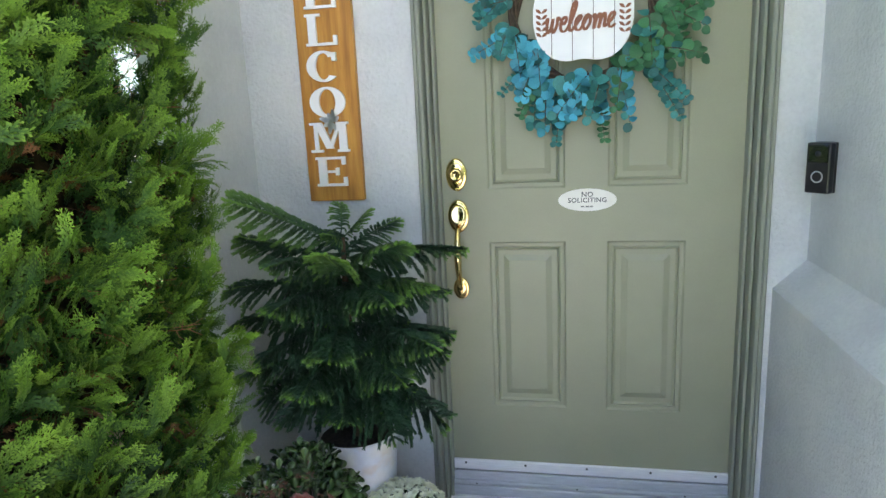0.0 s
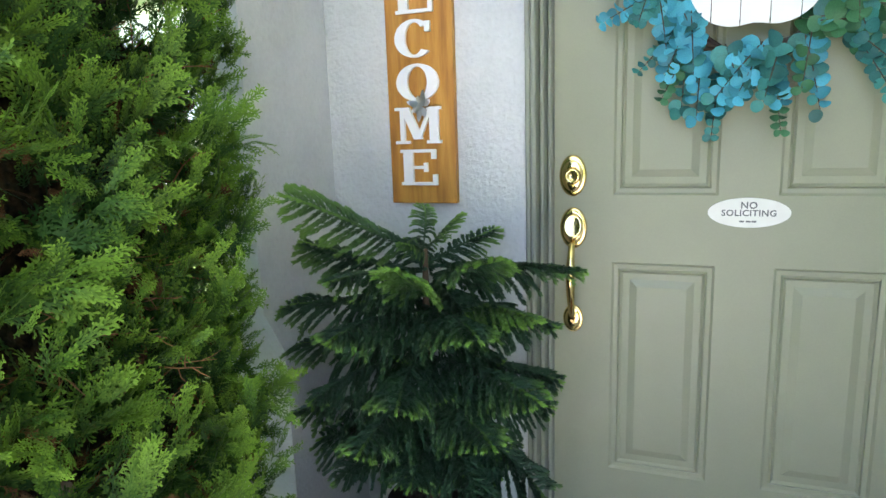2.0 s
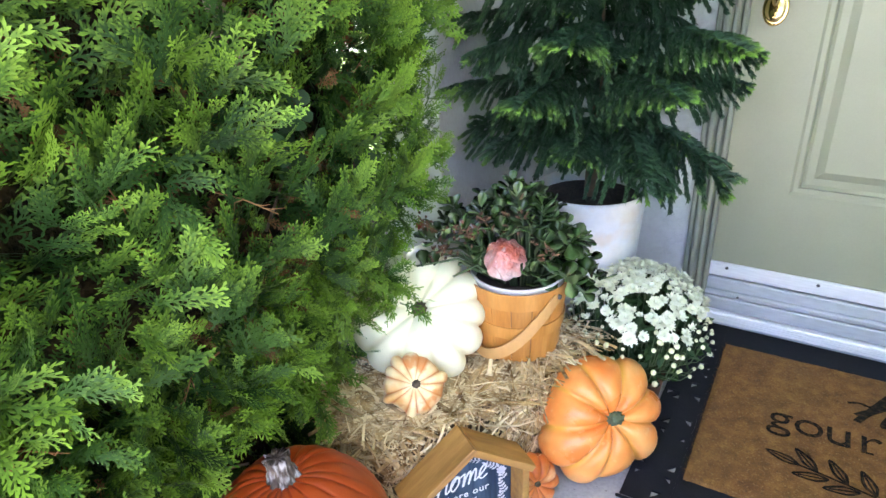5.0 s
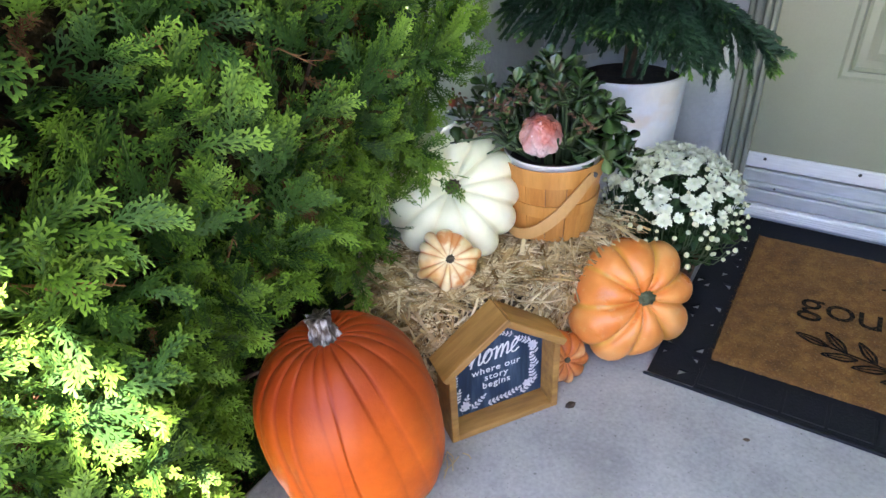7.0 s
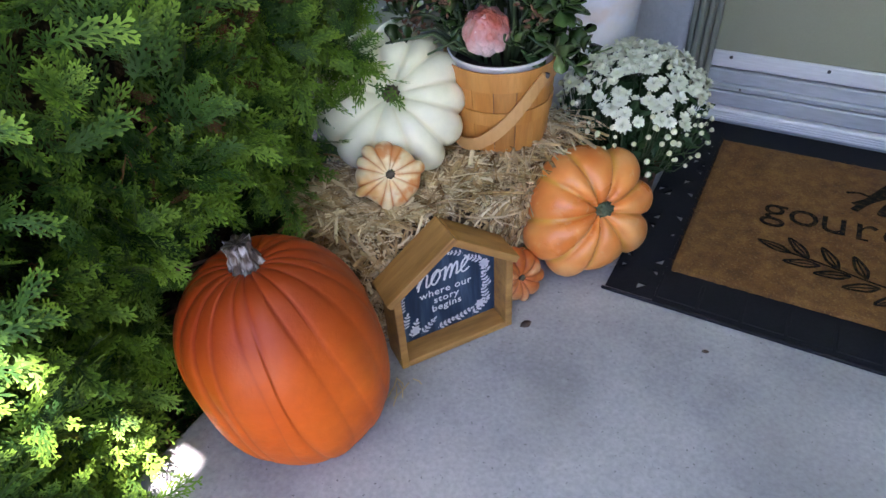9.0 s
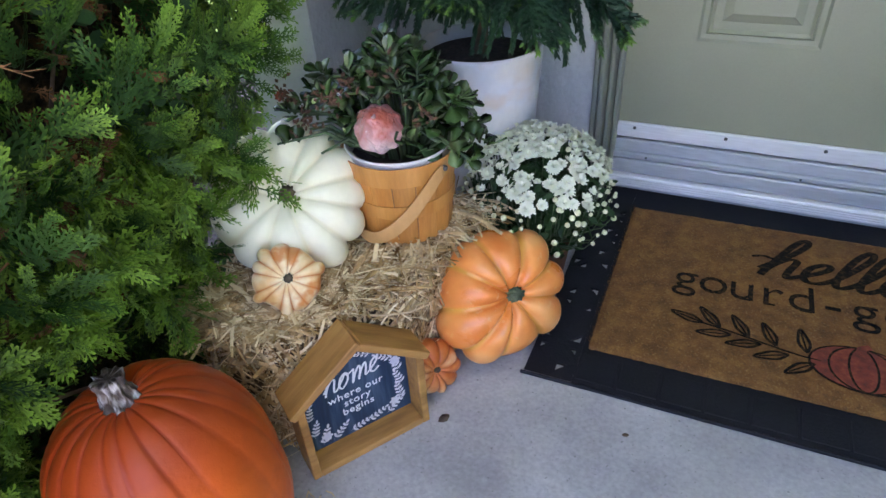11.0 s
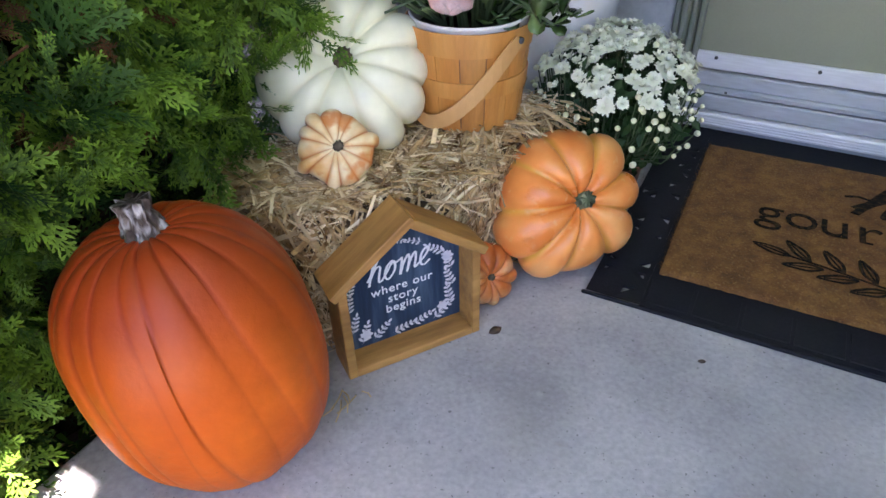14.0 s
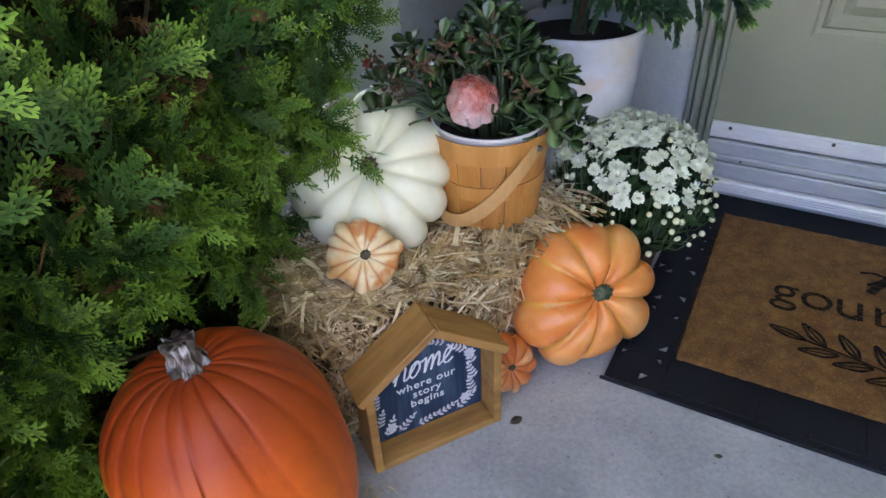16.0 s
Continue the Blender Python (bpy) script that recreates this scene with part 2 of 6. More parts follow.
RUST_STRIPED = material("rust_striped_mini_pumpkin", [(0.40, 0.075, 0.010), (0.54, 0.135, 0.022), (0.62, 0.22, 0.06), (0.74, 0.46, 0.24)], 26, 0.42, 0.0006, 80, fine=0.06, age=(0.30, 0.05, 0.01), stretch=(1, 1, 0.35))
STRIPED_PUMPKIN = material("striped_mini_pumpkin", [(0.64, 0.17, 0.015), (0.80, 0.42, 0.12), (0.86, 0.68, 0.38), (0.88, 0.78, 0.54)], 12, 0.34, 0.0006, 80, fine=0.08, age=(0.55, 0.13, 0.008))
STEM_GREY = material("grey_painted_stem", [(0.020, 0.014, 0.012), (0.075, 0.055, 0.045), (0.19, 0.15, 0.12)], 130, 0.75, 0.005, 150, stretch=(1, 1, 0.3), age=(0.44, 0.42, 0.42), spec=0.25)
STEM_GREEN = material("green_stem", [(0.055, 0.07, 0.035), (0.13, 0.16, 0.08)], 60, 0.7, 0.002, 120)
STEM_BROWN = material("brown_stem", [(0.06, 0.045, 0.025), (0.13, 0.10, 0.06)], 60, 0.8, 0.002, 120)
MUM_LEAF = material("mum_leaf", [(0.014, 0.042, 0.012), (0.032, 0.08, 0.022)], 30, 0.55, 0.0, 200, through_light=0.15, fine=0.15, spec=0.25)
MUM_STEM = material("mum_stem", [(0.035, 0.070, 0.024), (0.07, 0.11, 0.045)], 30, 0.6)
PETAL = material("white_petal", [(0.80, 0.83, 0.62), (0.88, 0.89, 0.76)], 90, 0.6, through_light=0.2)
SPLINT_DARK = material("dark_wood_splint", [(0.34, 0.125, 0.020), (0.44, 0.18, 0.035), (0.52, 0.235, 0.055)], 10, 0.42, 0.0005, 90, stretch=(3, 3, 0.4), fine=0.12, vary=0.22)
BUD = material("cream_bud", [(0.62, 0.62, 0.36), (0.76, 0.75, 0.55)], 120, 0.6)
NAVY = material("navy_print_board", [(0.010, 0.021, 0.044), (0.022, 0.046, 0.084), (0.070, 0.110, 0.165)], 12, 0.6, 0.0003, 100, stretch=(6, 6, 0.6), fine=0.1, spec=0.25)
PALE_PRINT = material("pale_leaf_print", [(0.55, 0.55, 0.62), (0.78, 0.76, 0.78)], 60, 0.6)
TWIG = material("vine_twig", [(0.05, 0.035, 0.025), (0.11, 0.075, 0.05)], 60, 0.9, 0.002, 120)
BROWN_LETTER = material("brown_wood_letter", [(0.20, 0.065, 0.03), (0.28, 0.10, 0.045)], 40, 0.6)
OVAL_WHITE = material("ivory_plaque", [(0.74, 0.72, 0.66), (0.80, 0.78, 0.72)], 30, 0.4)
GREY_INK = material("grey_plaque_ink", [(0.10, 0.10, 0.10), (0.16, 0.16, 0.15)], 100, 0.6)
BELL_BLACK = material("black_doorbell_plastic", [(0.012, 0.011, 0.011), (0.022, 0.02, 0.02)], 40, 0.35)
BELL_GLASS = material("dark_doorbell_lens", [(0.01, 0.012, 0.008), (0.02, 0.022, 0.016)], 20, 0.05, coat=0.5, rough_var=0.02)
BELL_RING = material("grey_button_ring", [(0.35, 0.36, 0.37), (0.45, 0.45, 0.46)], 40, 0.3)
METAL_LEAF = material("galvanised_metal_leaf", [(0.45, 0.47, 0.48), (0.62, 0.63, 0.63)], 40, 0.35, 0.0008, 150, metal=0.9)
MULCH = material("bark_mulch", [(0.025, 0.018, 0.012), (0.07, 0.05, 0.033), (0.12, 0.09, 0.06)], 30, 0.95, 0.012, 70, fine=0.4)
LAWN = material("lawn", [(0.05, 0.10, 0.02), (0.09, 0.16, 0.035)], 5, 0.9, 0.01, 60, fine=0.3)
PAVING = material("pale_bounce_paving", [(0.26, 0.26, 0.25), (0.32, 0.32, 0.31)], 3, 0.9, 0.001, 80, fine=0.1)
CEILING_PAINT = material("ceiling_paint", [(0.72, 0.72, 0.71), (0.78, 0.78, 0.77)], 6, 0.9, 0.001, 120)



def specks(m, scale, low, high, tone, amount=1.0):
    """Sparse small marks of another colour over a material."""
    nt = m.node_tree
    bsdf = nt.nodes["Principled BSDF"]
    old = bsdf.inputs["Base Color"].links[0].from_socket
    tc = nt.nodes.new("ShaderNodeTexCoord")
    nz = nt.nodes.new("ShaderNodeTexNoise")
    nz.inputs["Scale"].default_value, nz.inputs["Detail"].default_value = scale, 3.0
    nt.links.new(tc.outputs["Object"], nz.inputs["Vector"])
    rg = nt.nodes.new("ShaderNodeMapRange")
    rg.inputs[1].default_value, rg.inputs[2].default_value, rg.inputs[4].default_value = low, high, amount
    nt.links.new(nz.outputs["Fac"], rg.inputs[0])
    mx = nt.nodes.new("ShaderNodeMix")
    mx.data_type = "RGBA"
    mx.inputs["B"].default_value = (*tone, 1)
    nt.links.new(rg.outputs[0], mx.inputs["Factor"])
    nt.links.new(old, mx.inputs["A"])
    nt.links.new(mx.outputs["Result"], bsdf.inputs["Base Color"])


specks(CONCRETE, 150, 0.655, 0.72, (0.13, 0.13, 0.13), 0.8)
specks(CONCRETE, 45, 0.60, 0.74, (0.55, 0.55, 0.55), 0.25)
specks(CONCRETE, 3.2, 0.50, 0.72, (0.29, 0.275, 0.25), 0.45)
specks(CONCRETE, 16, 0.70, 0.80, (0.26, 0.20, 0.14), 0.5)
specks(PINK_WRAP, 120, 0.68, 0.74, (0.80, 0.74, 0.72), 0.8)
specks(COIR, 210, 0.56, 0.70, (0.36, 0.20, 0.07), 0.65)
specks(COIR, 110, 0.60, 0.70, (0.11, 0.05, 0.016), 0.7)
specks(COIR, 12, 0.55, 0.75, (0.17, 0.08, 0.025), 0.6)
specks(CREAM_PUMPKIN, 60, 0.72, 0.80, (0.36, 0.34, 0.25), 0.6)
specks(STRIPED_PUMPKIN, 26, 0.54, 0.64, (0.66, 0.19, 0.02), 0.8)
specks(ORANGE_PUMPKIN, 13, 0.52, 0.72, (0.74, 0.15, 0.022), 0.4)
specks(ORANGE_PUMPKIN, 70, 0.62, 0.72, (0.90, 0.52, 0.24), 0.4)
specks(CREAM_PUMPKIN, 9, 0.56, 0.72, (0.66, 0.68, 0.52), 0.5)
specks(BIG_PUMPKIN, 90, 0.74, 0.80, (0.20, 0.05, 0.02), 0.5)
specks(POT_WHITE, 14, 0.56, 0.70, (0.62, 0.48, 0.36), 0.5)
specks(DOOR_PAINT, 3, 0.55, 0.8, (0.32, 0.325, 0.245), 0.35)


# ---------- structure ----------
def setting(name, bm, mat, label, smooth=False):
    me = bpy.data.meshes.new(name)
    bm.to_mesh(me)
    bm.free()
    me.materials.append(mat)
    if smooth:
        me.shade_smooth()
    return tagged(new(name, me), label, "structure", kind="structure")


WALL_Y, DOOR_Y = 1.81, 1.90
DX0, DX1, DZ0, DZ1 = 0.090, 1.000, 0.135, 2.17
LEFT_X, RIGHT_X = -0.49, 1.15

setting("porch_floor", box(-0.385, -0.60, -0.12, 1.80, 1.90, 0.0, 0.006, 2), CONCRETE, "pale grey broom-finished concrete porch slab")
# ground: one sheet to the horizon
bm = bmesh.new()
bmesh.ops.create_grid(bm, x_segments=2, y_segments=2, size=400, matrix=Matrix.Translation((0, 0, -0.14)))
setting("ground", bm, LAWN, "green lawn reaching into the distance")
# unseen pale ground added to bounce sunlight onto the porch
setting("driveway", box(-0.2, -9.0, -0.135, 7.0, -0.62, -0.115), PAVING, "pale unseen paving added to bounce sunlight to the porch")
setting("garden_bed", box(-2.4, -0.9, -0.16, -0.39, 2.4, -0.075), MULCH, "dark bark mulch bed beside the porch slab")

# back wall round the door opening
bm = bmesh.new()
add_box(bm, LEFT_X - 0.2, WALL_Y, -0.14, DX0 - 0.045, WALL_Y + 0.22, 2.75)
add_box(bm, DX1 + 0.045, WALL_Y, -0.14, RIGHT_X + 0.2, WALL_Y + 0.22, 2.75)
add_box(bm, DX0 - 0.045, WALL_Y, DZ1 + 0.06, DX1 + 0.045, WALL_Y + 0.22, 2.75)
setting("wall_north", bm, STUCCO, "pale grey sand-textured stucco wall round the door")


def side_wall(name, x, sign, y0, y1, lo_z, label):
    """A side wall with a thicker foot and a sloping ledge."""
    foot = x - sign * (0.085 if sign > 0 else 0.05)
    out = x + sign * (0.20 if sign > 0 else 0.12)
    outline = [(foot, -0.14), (foot, lo_z), (x, lo_z + 0.085), (x, 2.748), (out, 2.748), (out, -0.14)]
    return setting(name, prism(outline, y0, y1), STUCCO, label)


# east wall carried on out of view to y -0.50 to block sun
side_wall("wall_east", RIGHT_X, 1, -0.50, WALL_Y, 0.82, "pale stucco side wall with a sloping ledge")
side_wall("wall_west", LEFT_X, -1, 1.45, WALL_Y, 0.80, "pale stucco side wall with a sloping ledge")
# unseen block added to end the sun patch on the slab
setting("wall_east_parapet", box(RIGHT_X - 0.040, -0.374, 2.749, RIGHT_X + 0.2, -0.25, 2.90), STUCCO, "unseen stucco block added to cut the sun patch")
setting("porch_ceiling", box(LEFT_X - 0.25, -0.25, 2.75, RIGHT_X + 0.9, 2.1, 2.9), CEILING_PAINT, "white painted porch ceiling")
# unseen beam added; its gap to the ceiling leaves a narrow sun band
setting("porch_beam", box(LEFT_X - 0.25, -0.87, 2.75, RIGHT_X + 0.9, -0.374, 2.95), CEILING_PAINT, "unseen white beam added to block the sun")

# door frame: stepped moulding on three sides
STEPS = [(-0.045, 0.0, -0.018), (-0.030, 0.0, -0.026), (-0.016, 0.0, 0.012), (-0.004, 0.0, 0.050)]
bm = bmesh.new()
for k, (off, _, dy) in enumerate(STEPS):
    nxt = STEPS[k + 1][0] if k < 3 else 0.008
    for x0, x1 in ((DX0 + off, DX0 + nxt - 0.002), (DX1 - nxt + 0.002, DX1 - off)):
        add_box(bm, min(x0, x1), WALL_Y + dy, 0.0, max(x0, x1), DOOR_Y + 0.06, DZ1 - off + 0.0, 0.003)
    add_box(bm, DX0 + nxt, WALL_Y + dy, DZ1 - nxt, DX1 - nxt, DOOR_Y + 0.06, DZ1 - off, 0.003)
setting("door_trim", bm, TRIM_PAINT, "sage green painted stepped door moulding")


# ---------- door ----------
door = thing("door_1", (DX0 + DX1) / 2, DOOR_Y, DZ0, "closed sage green six-panel front door with brass hardware", "door", kind="structure")
hw, hh = (DX1 - DX0) / 2 - 0.004, DZ1 - DZ0
PX = [(0.241 - 0.545, 0.482 - 0.545), (0.609 - 0.545, 0.841 - 0.545)]
PZ = [(0.378, 0.944), (1.114, 1.735), (1.845, 2.065)]


def door_face():
    """A slab whose front has six sunk and raised panels, as one sheet of rings."""
    bm = bmesh.new()
    xs = sorted({-hw, hw, *[x for p in PX for x in p]})
    zs = sorted({0.0, hh, *[z - DZ0 for p in PZ for z in p]})
    vert = {}

    def v(x, y, z):
        key = (round(x, 5), round(y, 5), round(z, 5))
        if key not in vert:
            vert[key] = bm.verts.new((x, y, z))
        return vert[key]

    panels = [(a, b, c - DZ0, d - DZ0) for a, b in PX for c, d in PZ]
    rings = [(0, 0), (0.006, 0.005), (0.016, 0.006), (0.021, 0.001), (0.028, 0.007), (0.044, 0.007), (0.062, 0.001)]
    for x0, x1 in zip(xs, xs[1:]):
        for z0, z1 in zip(zs, zs[1:]):
            hit = [p for p in panels if abs(p[0] - x0) < 1e-4 and abs(p[1] - x1) < 1e-4 and abs(p[2] - z0) < 1e-4 and abs(p[3] - z1) < 1e-4]
            if not hit:
                bm.faces.new((v(x0, 0, z0), v(x1, 0, z0), v(x1, 0, z1), v(x0, 0, z1)))
                continue
            last = None
            for inset, deep in rings:
                ring = [v(x0 + inset, deep, z0 + inset), v(x1 - inset, deep, z0 + inset), v(x1 - inset, deep, z1 - inset), v(x0 + inset, deep, z1 - inset)]
                if last:
                    for k in range(4):
                        bm.faces.new((last[k], last[(k + 1) % 4], ring[(k + 1) % 4], ring[k]))
                last = ring
            bm.faces.new(last)
    add_box(bm, -hw, 0.012, 0, hw, 0.045, hh)
    for a, b in (((-hw, 0), (hw, 0)), ((hw, 0), (hw, hh)), ((hw, hh), (-hw, hh)), ((-hw, hh), (-hw, 0))):
        bm.faces.new([bm.verts.new((p[0], y, p[1])) for p, y in ((a, 0), (a, 0.012), (b, 0.012), (b, 0))])
    return bm


part("panel", door_face(), DOOR_PAINT, door)
bm = box(-hw, -0.012, 0.002, hw, -0.0005, 0.040, 0.003)
sweep = part("sweep", bm, ALUMINIUM, door, "scuffed aluminium door sweep")
for x in (0.137, 0.343, 0.548, 0.753, 0.955):
    part("screw", lathe([(0.0, 0), (0.004, 0), (0.004, 0.002), (0.0, 0.003)], 10), SCREW, sweep, m=pose(x - 0.545, -0.0125, 0.029, 90, 0, 0))


def oval_plate(rx, rz, depth):
    """A domed oval plate standing on the xz plane, facing -y."""
    bm = bmesh.new()
    n, last = 36, None
    for s, d in ((1.0, 0.0), (1.0, 0.25), (0.96, 0.55), (0.86, 0.7), (0.80, 0.62), (0.74, 0.8), (0.45, 0.95), (0.0, 1.0)):
        if s == 0:
            c = bm.verts.new((0, -depth, 0))
            for k in range(n):
                bm.faces.new((last[k], last[(k + 1) % n], c))
            break
        ring = [bm.verts.new((s * rx * math.cos(2 * math.pi * k / n), -d * depth, s * rz * math.sin(2 * math.pi * k / n))) for k in range(n)]
        if last:
            for k in range(n):
                bm.faces.new((last[k], last[(k + 1) % n], ring[(k + 1) % n], ring[k]))
        last = ring
    bmesh.ops.recalc_face_normals(bm, faces=bm.faces)
    return bm


HX = 0.143 - 0.545
bolt = part("deadbolt", oval_plate(0.034, 0.052, 0.012), BRASS, door, "polished brass oval deadbolt", True, pose(HX, -0.0005, 1.163 - DZ0))
part("cylinder", lathe([(0.0215, 0), (0.0215, 0.010), (0.019, 0.015), (0.012, 0.016), (0.011, 0.014), (0.0, 0.014)], 28), BRASS, bolt, "", True, pose(0, -0.008, 0, 90, 0, 0))
part("keyhole", box(-0.0015, -0.0012, -0.005, 0.0015, 0.001, 0.005), SCREW, bolt, "", False, pose(0, -0.0222, 0))
handle = part("handleset", oval_plate(0.034, 0.053, 0.010), BRASS, door, "polished brass door handle with thumb latch", True, pose(HX + 0.002, -0.0005, 1.030 - DZ0))
bm = lathe([(0.0, 0), (0.016, 0.001), (0.024, 0.006), (0.025, 0.012), (0.018, 0.011), (0.0, 0.007)], 24, squash=1.35)
part("thumb_latch", bm, BRASS, handle, "", True, pose(0, -0.010, 0.004, 76, 0, 0))
grip = [(0, -0.008, -0.028), (0, -0.030, -0.042), (0, -0.046, -0.075), (0, -0.052, -0.115), (0, -0.048, -0.160), (0, -0.036, -0.200), (0, -0.022, -0.226), (0, -0.006, -0.236)]
part("grip", tube(grip, [0.007, 0.008, 0.0095, 0.0125, 0.0105, 0.0085, 0.0075, 0.008], 14), BRASS, handle, "", True)
part("lower_rose", oval_plate(0.026, 0.037, 0.009), BRASS, handle, "", True, pose(0, 0, -0.240))

# threshold: stepped aluminium sill under the door
sill = thing("threshold", 0, 0, 0, "stepped grey aluminium door threshold", "structure", kind="structure")
for z0, z1, y, m_ in ((0.100, 0.131, 1.886, SILL_PAINT), (0.088, 0.102, 1.872, SILL_PAINT), (0.050, 0.086, 1.868, SILL_PAINT), (0.018, 0.048, 1.854, ALUMINIUM), (0.0, 0.016, 1.870, SILL_PAINT)):
    part("step", box(DX0 - 0.006, y, z0, DX1 + 0.006, 1.96, z1, 0.003), m_, sill)
for k in range(4):
    part("rib", box(DX0 - 0.004, 1.8525, 0.0215 + 0.0062 * k, DX1 + 0.004, 1.8545, 0.0250 + 0.0062 * k), ALUMINIUM, sill)
for x in (0.175, 0.515, 0.86):
    part("screw", lathe([(0.0, 0), (0.003, 0), (0.003, 0.0015), (0.0, 0.002)], 8), SCREW, sill, m=pose(x, 1.8715, 0.095, 90, 0, 0))


# ---------- pumpkins ----------
def pumpkin_body(radius, height, lobes, depth, sharp=0.6, top=0.25, seed=1, power=2.3, per=10, wander=0.0, age_power=1.6, uneven=0.06, fade=0.35, dent=0.95, jitter=0.18, patchy=0.0, bunch=(0.0, 0.0), crown=False):
    """A ribbed body round the z axis, centred on the origin, with a dimple at either pole. depth: how far the furrows go in."""
    rnd = random.Random(seed)
    bm = bmesh.new()
    age = bm.verts.layers.float.new("age")
    cuts = [k + rnd.uniform(-jitter, jitter) for k in range(lobes)]
    fat = [rnd.uniform(1 - uneven, 1 + uneven * 0.8) for _ in range(lobes)]
    deep = [rnd.uniform(1 - patchy, 1 + 0.6 * patchy) for _ in range(lobes)]
    lean = [rnd.uniform(-1, 1) for _ in range(lobes)]
    rows, rings = 34 if crown else 26, []
    ph = [rnd.uniform(0, 6.28) for _ in range(4)]
    for i in range(1, rows):
        phi = math.pi * i / rows
        ring = []
        for k in range(lobes):
            a, b = cuts[k], cuts[(k + 1) % lobes] + (lobes if k == lobes - 1 else 0)
            for j in range(per):
                s = j / per
                th = 2 * math.pi * (a + (b - a) * s) / lobes + wander * (0.5 * math.sin(3.1 * phi + 0.9 * k) * math.sin(phi) + 2.2 * (phi - 1.0))
                if patchy:
                    th += 0.045 * patchy * math.sin(2.3 * phi + 3 * (lean[k] * (1 - s) + lean[(k + 1) % lobes] * s)) * math.sin(phi)
                th -= bunch[0] * math.sin(th - bunch[1])
                bulge = abs(math.sin(math.pi * s)) ** sharp
                mid = 1 + (fat[k] - 1) * bulge
                groove = 1 - depth * (deep[k] if s < 0.5 else deep[(k + 1) % lobes]) * (1 - bulge) * math.sin(phi) ** fade
                ca, sa = math.cos(phi), math.sin(phi)
                rr = radius * sa ** (2 / power) * groove * mid
                rr *= 1 + 0.018 * math.sin(2 * th + ph[0]) + 0.012 * math.sin(3 * phi + th + ph[1])
                z = height / 2 * math.copysign(abs(ca) ** (2 / power), ca)
                r01 = min(rr / radius, 1)
                dim = top * height * max(0.0, 1 - r01 / 0.55) ** 2
                z -= math.copysign(dim, ca)
                z *= 1 - dent * depth * (1 - bulge) * (1 - abs(r01 - 0.5))
                v = bm.verts.new((rr * math.cos(th), rr * math.sin(th), z))
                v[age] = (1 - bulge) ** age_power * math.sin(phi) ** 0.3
                # painted-in darkening: towards the top by height, plus shade in the creases
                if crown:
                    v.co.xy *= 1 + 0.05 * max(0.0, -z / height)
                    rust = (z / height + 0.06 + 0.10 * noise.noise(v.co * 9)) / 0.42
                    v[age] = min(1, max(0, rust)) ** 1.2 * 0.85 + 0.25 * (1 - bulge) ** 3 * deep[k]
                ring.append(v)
        rings.append(ring)
    n = len(rings[0])
    for a, b in zip(rings, rings[1:]):
        for k in range(n):
            bm.faces.new((a[k], b[k], b[(k + 1) % n], a[(k + 1) % n]))
    for ring, sign in ((rings[0], 1), (rings[-1], -1)):
        c = bm.verts.new((0, 0, sign * (height / 2 - top * height)))
        for k in range(n):
            bm.faces.new((ring[k], ring[(k + 1) % n], c) if sign > 0 else (ring[(k + 1) % n], ring[k], c))
    bmesh.ops.recalc_face_normals(bm, faces=bm.faces)
    return bm


def pumpkin_stem(r, h, lean=0.3, seed=1, flare=1.9, ridges=9, knob=0.13):
    rnd = random.Random(seed)
    bm = bmesh.new()
    age = bm.verts.layers.float.new("age")
    n, rings = ridges * 8, []
    for i in range(15):
        s = i / 14
        rad = r * (1 + (flare - 1) * (1 - s) ** 3 + 0.12 * max(0, s - 0.75) * 4)
        cx, cy = lean * h * s * s, 0.3 * lean * h * s
        rings.append([bm.verts.new((cx + rad * (1 + knob * math.cos(ridges * (t := 2 * math.pi * k / n) + 1.4 * s)) * math.cos(t) * rnd.uniform(0.97, 1.03), cy + rad * (1 + knob * math.cos(ridges * t + 1.4 * s)) * math.sin(t), h * s + 0.04 * h * math.sin(t + 1) * s)) for k in range(n)])
    for i, ring in enumerate(rings):
        for k, v in enumerate(ring):
            ridge = math.cos(ridges * 2 * math.pi * k / n + 1.4 * i / 14)
            v[age] = min(1, max(0, 0.5 * ridge - 0.35 + 2.6 * noise.noise(Vector((v.co.x * 240, v.co.y * 240, v.co.z * 70)))))
            v.co += 0.20 * r * Vector(noise.noise_vector(v.co * 150))
    for a, b in zip(rings, rings[1:]):
        for k in range(n):
            bm.faces.new((a[k], a[(k + 1) % n], b[(k + 1) % n], b[k]))
    c = bm.verts.new((lean * h, 0.3 * lean * h, h * 0.93))
    for k in range(n):
        bm.faces.new((rings[-1][k], rings[-1][(k + 1) % n], c))
    return bm


def tilt_to(axis, spin=0.0):
    return Vector(axis).to_track_quat("Z", "Y").to_matrix().to_4x4() @ pose(0, 0, 0, 0, 0, spin)


def pumpkin(center, axis, radius, height, lobes, depth, mat, stem_mat, label, stem=(0.012, 0.02), spin=0, seed=1, top=0.22, sharp=0.6, power=2.3, wander=0.0, stem_label="", lean=0.3, group="", age_power=1.6, uneven=0.06, fade=0.35, dent=0.95, **more):
    th = thing("pumpkin", *center, label, "pumpkin", group)
    th.matrix_basis = Matrix.Translation(center) @ tilt_to(axis, spin)
    part("body", pumpkin_body(radius, height, lobes, depth, sharp, top, seed, power, 10, wander, age_power, uneven, fade, dent, **more), mat, th, "", True)
    part("stem", pumpkin_stem(stem[0], stem[1], lean, seed), stem_mat, th, stem_label, True, pose(0, 0, height / 2 - top * height - 0.004))
    return th


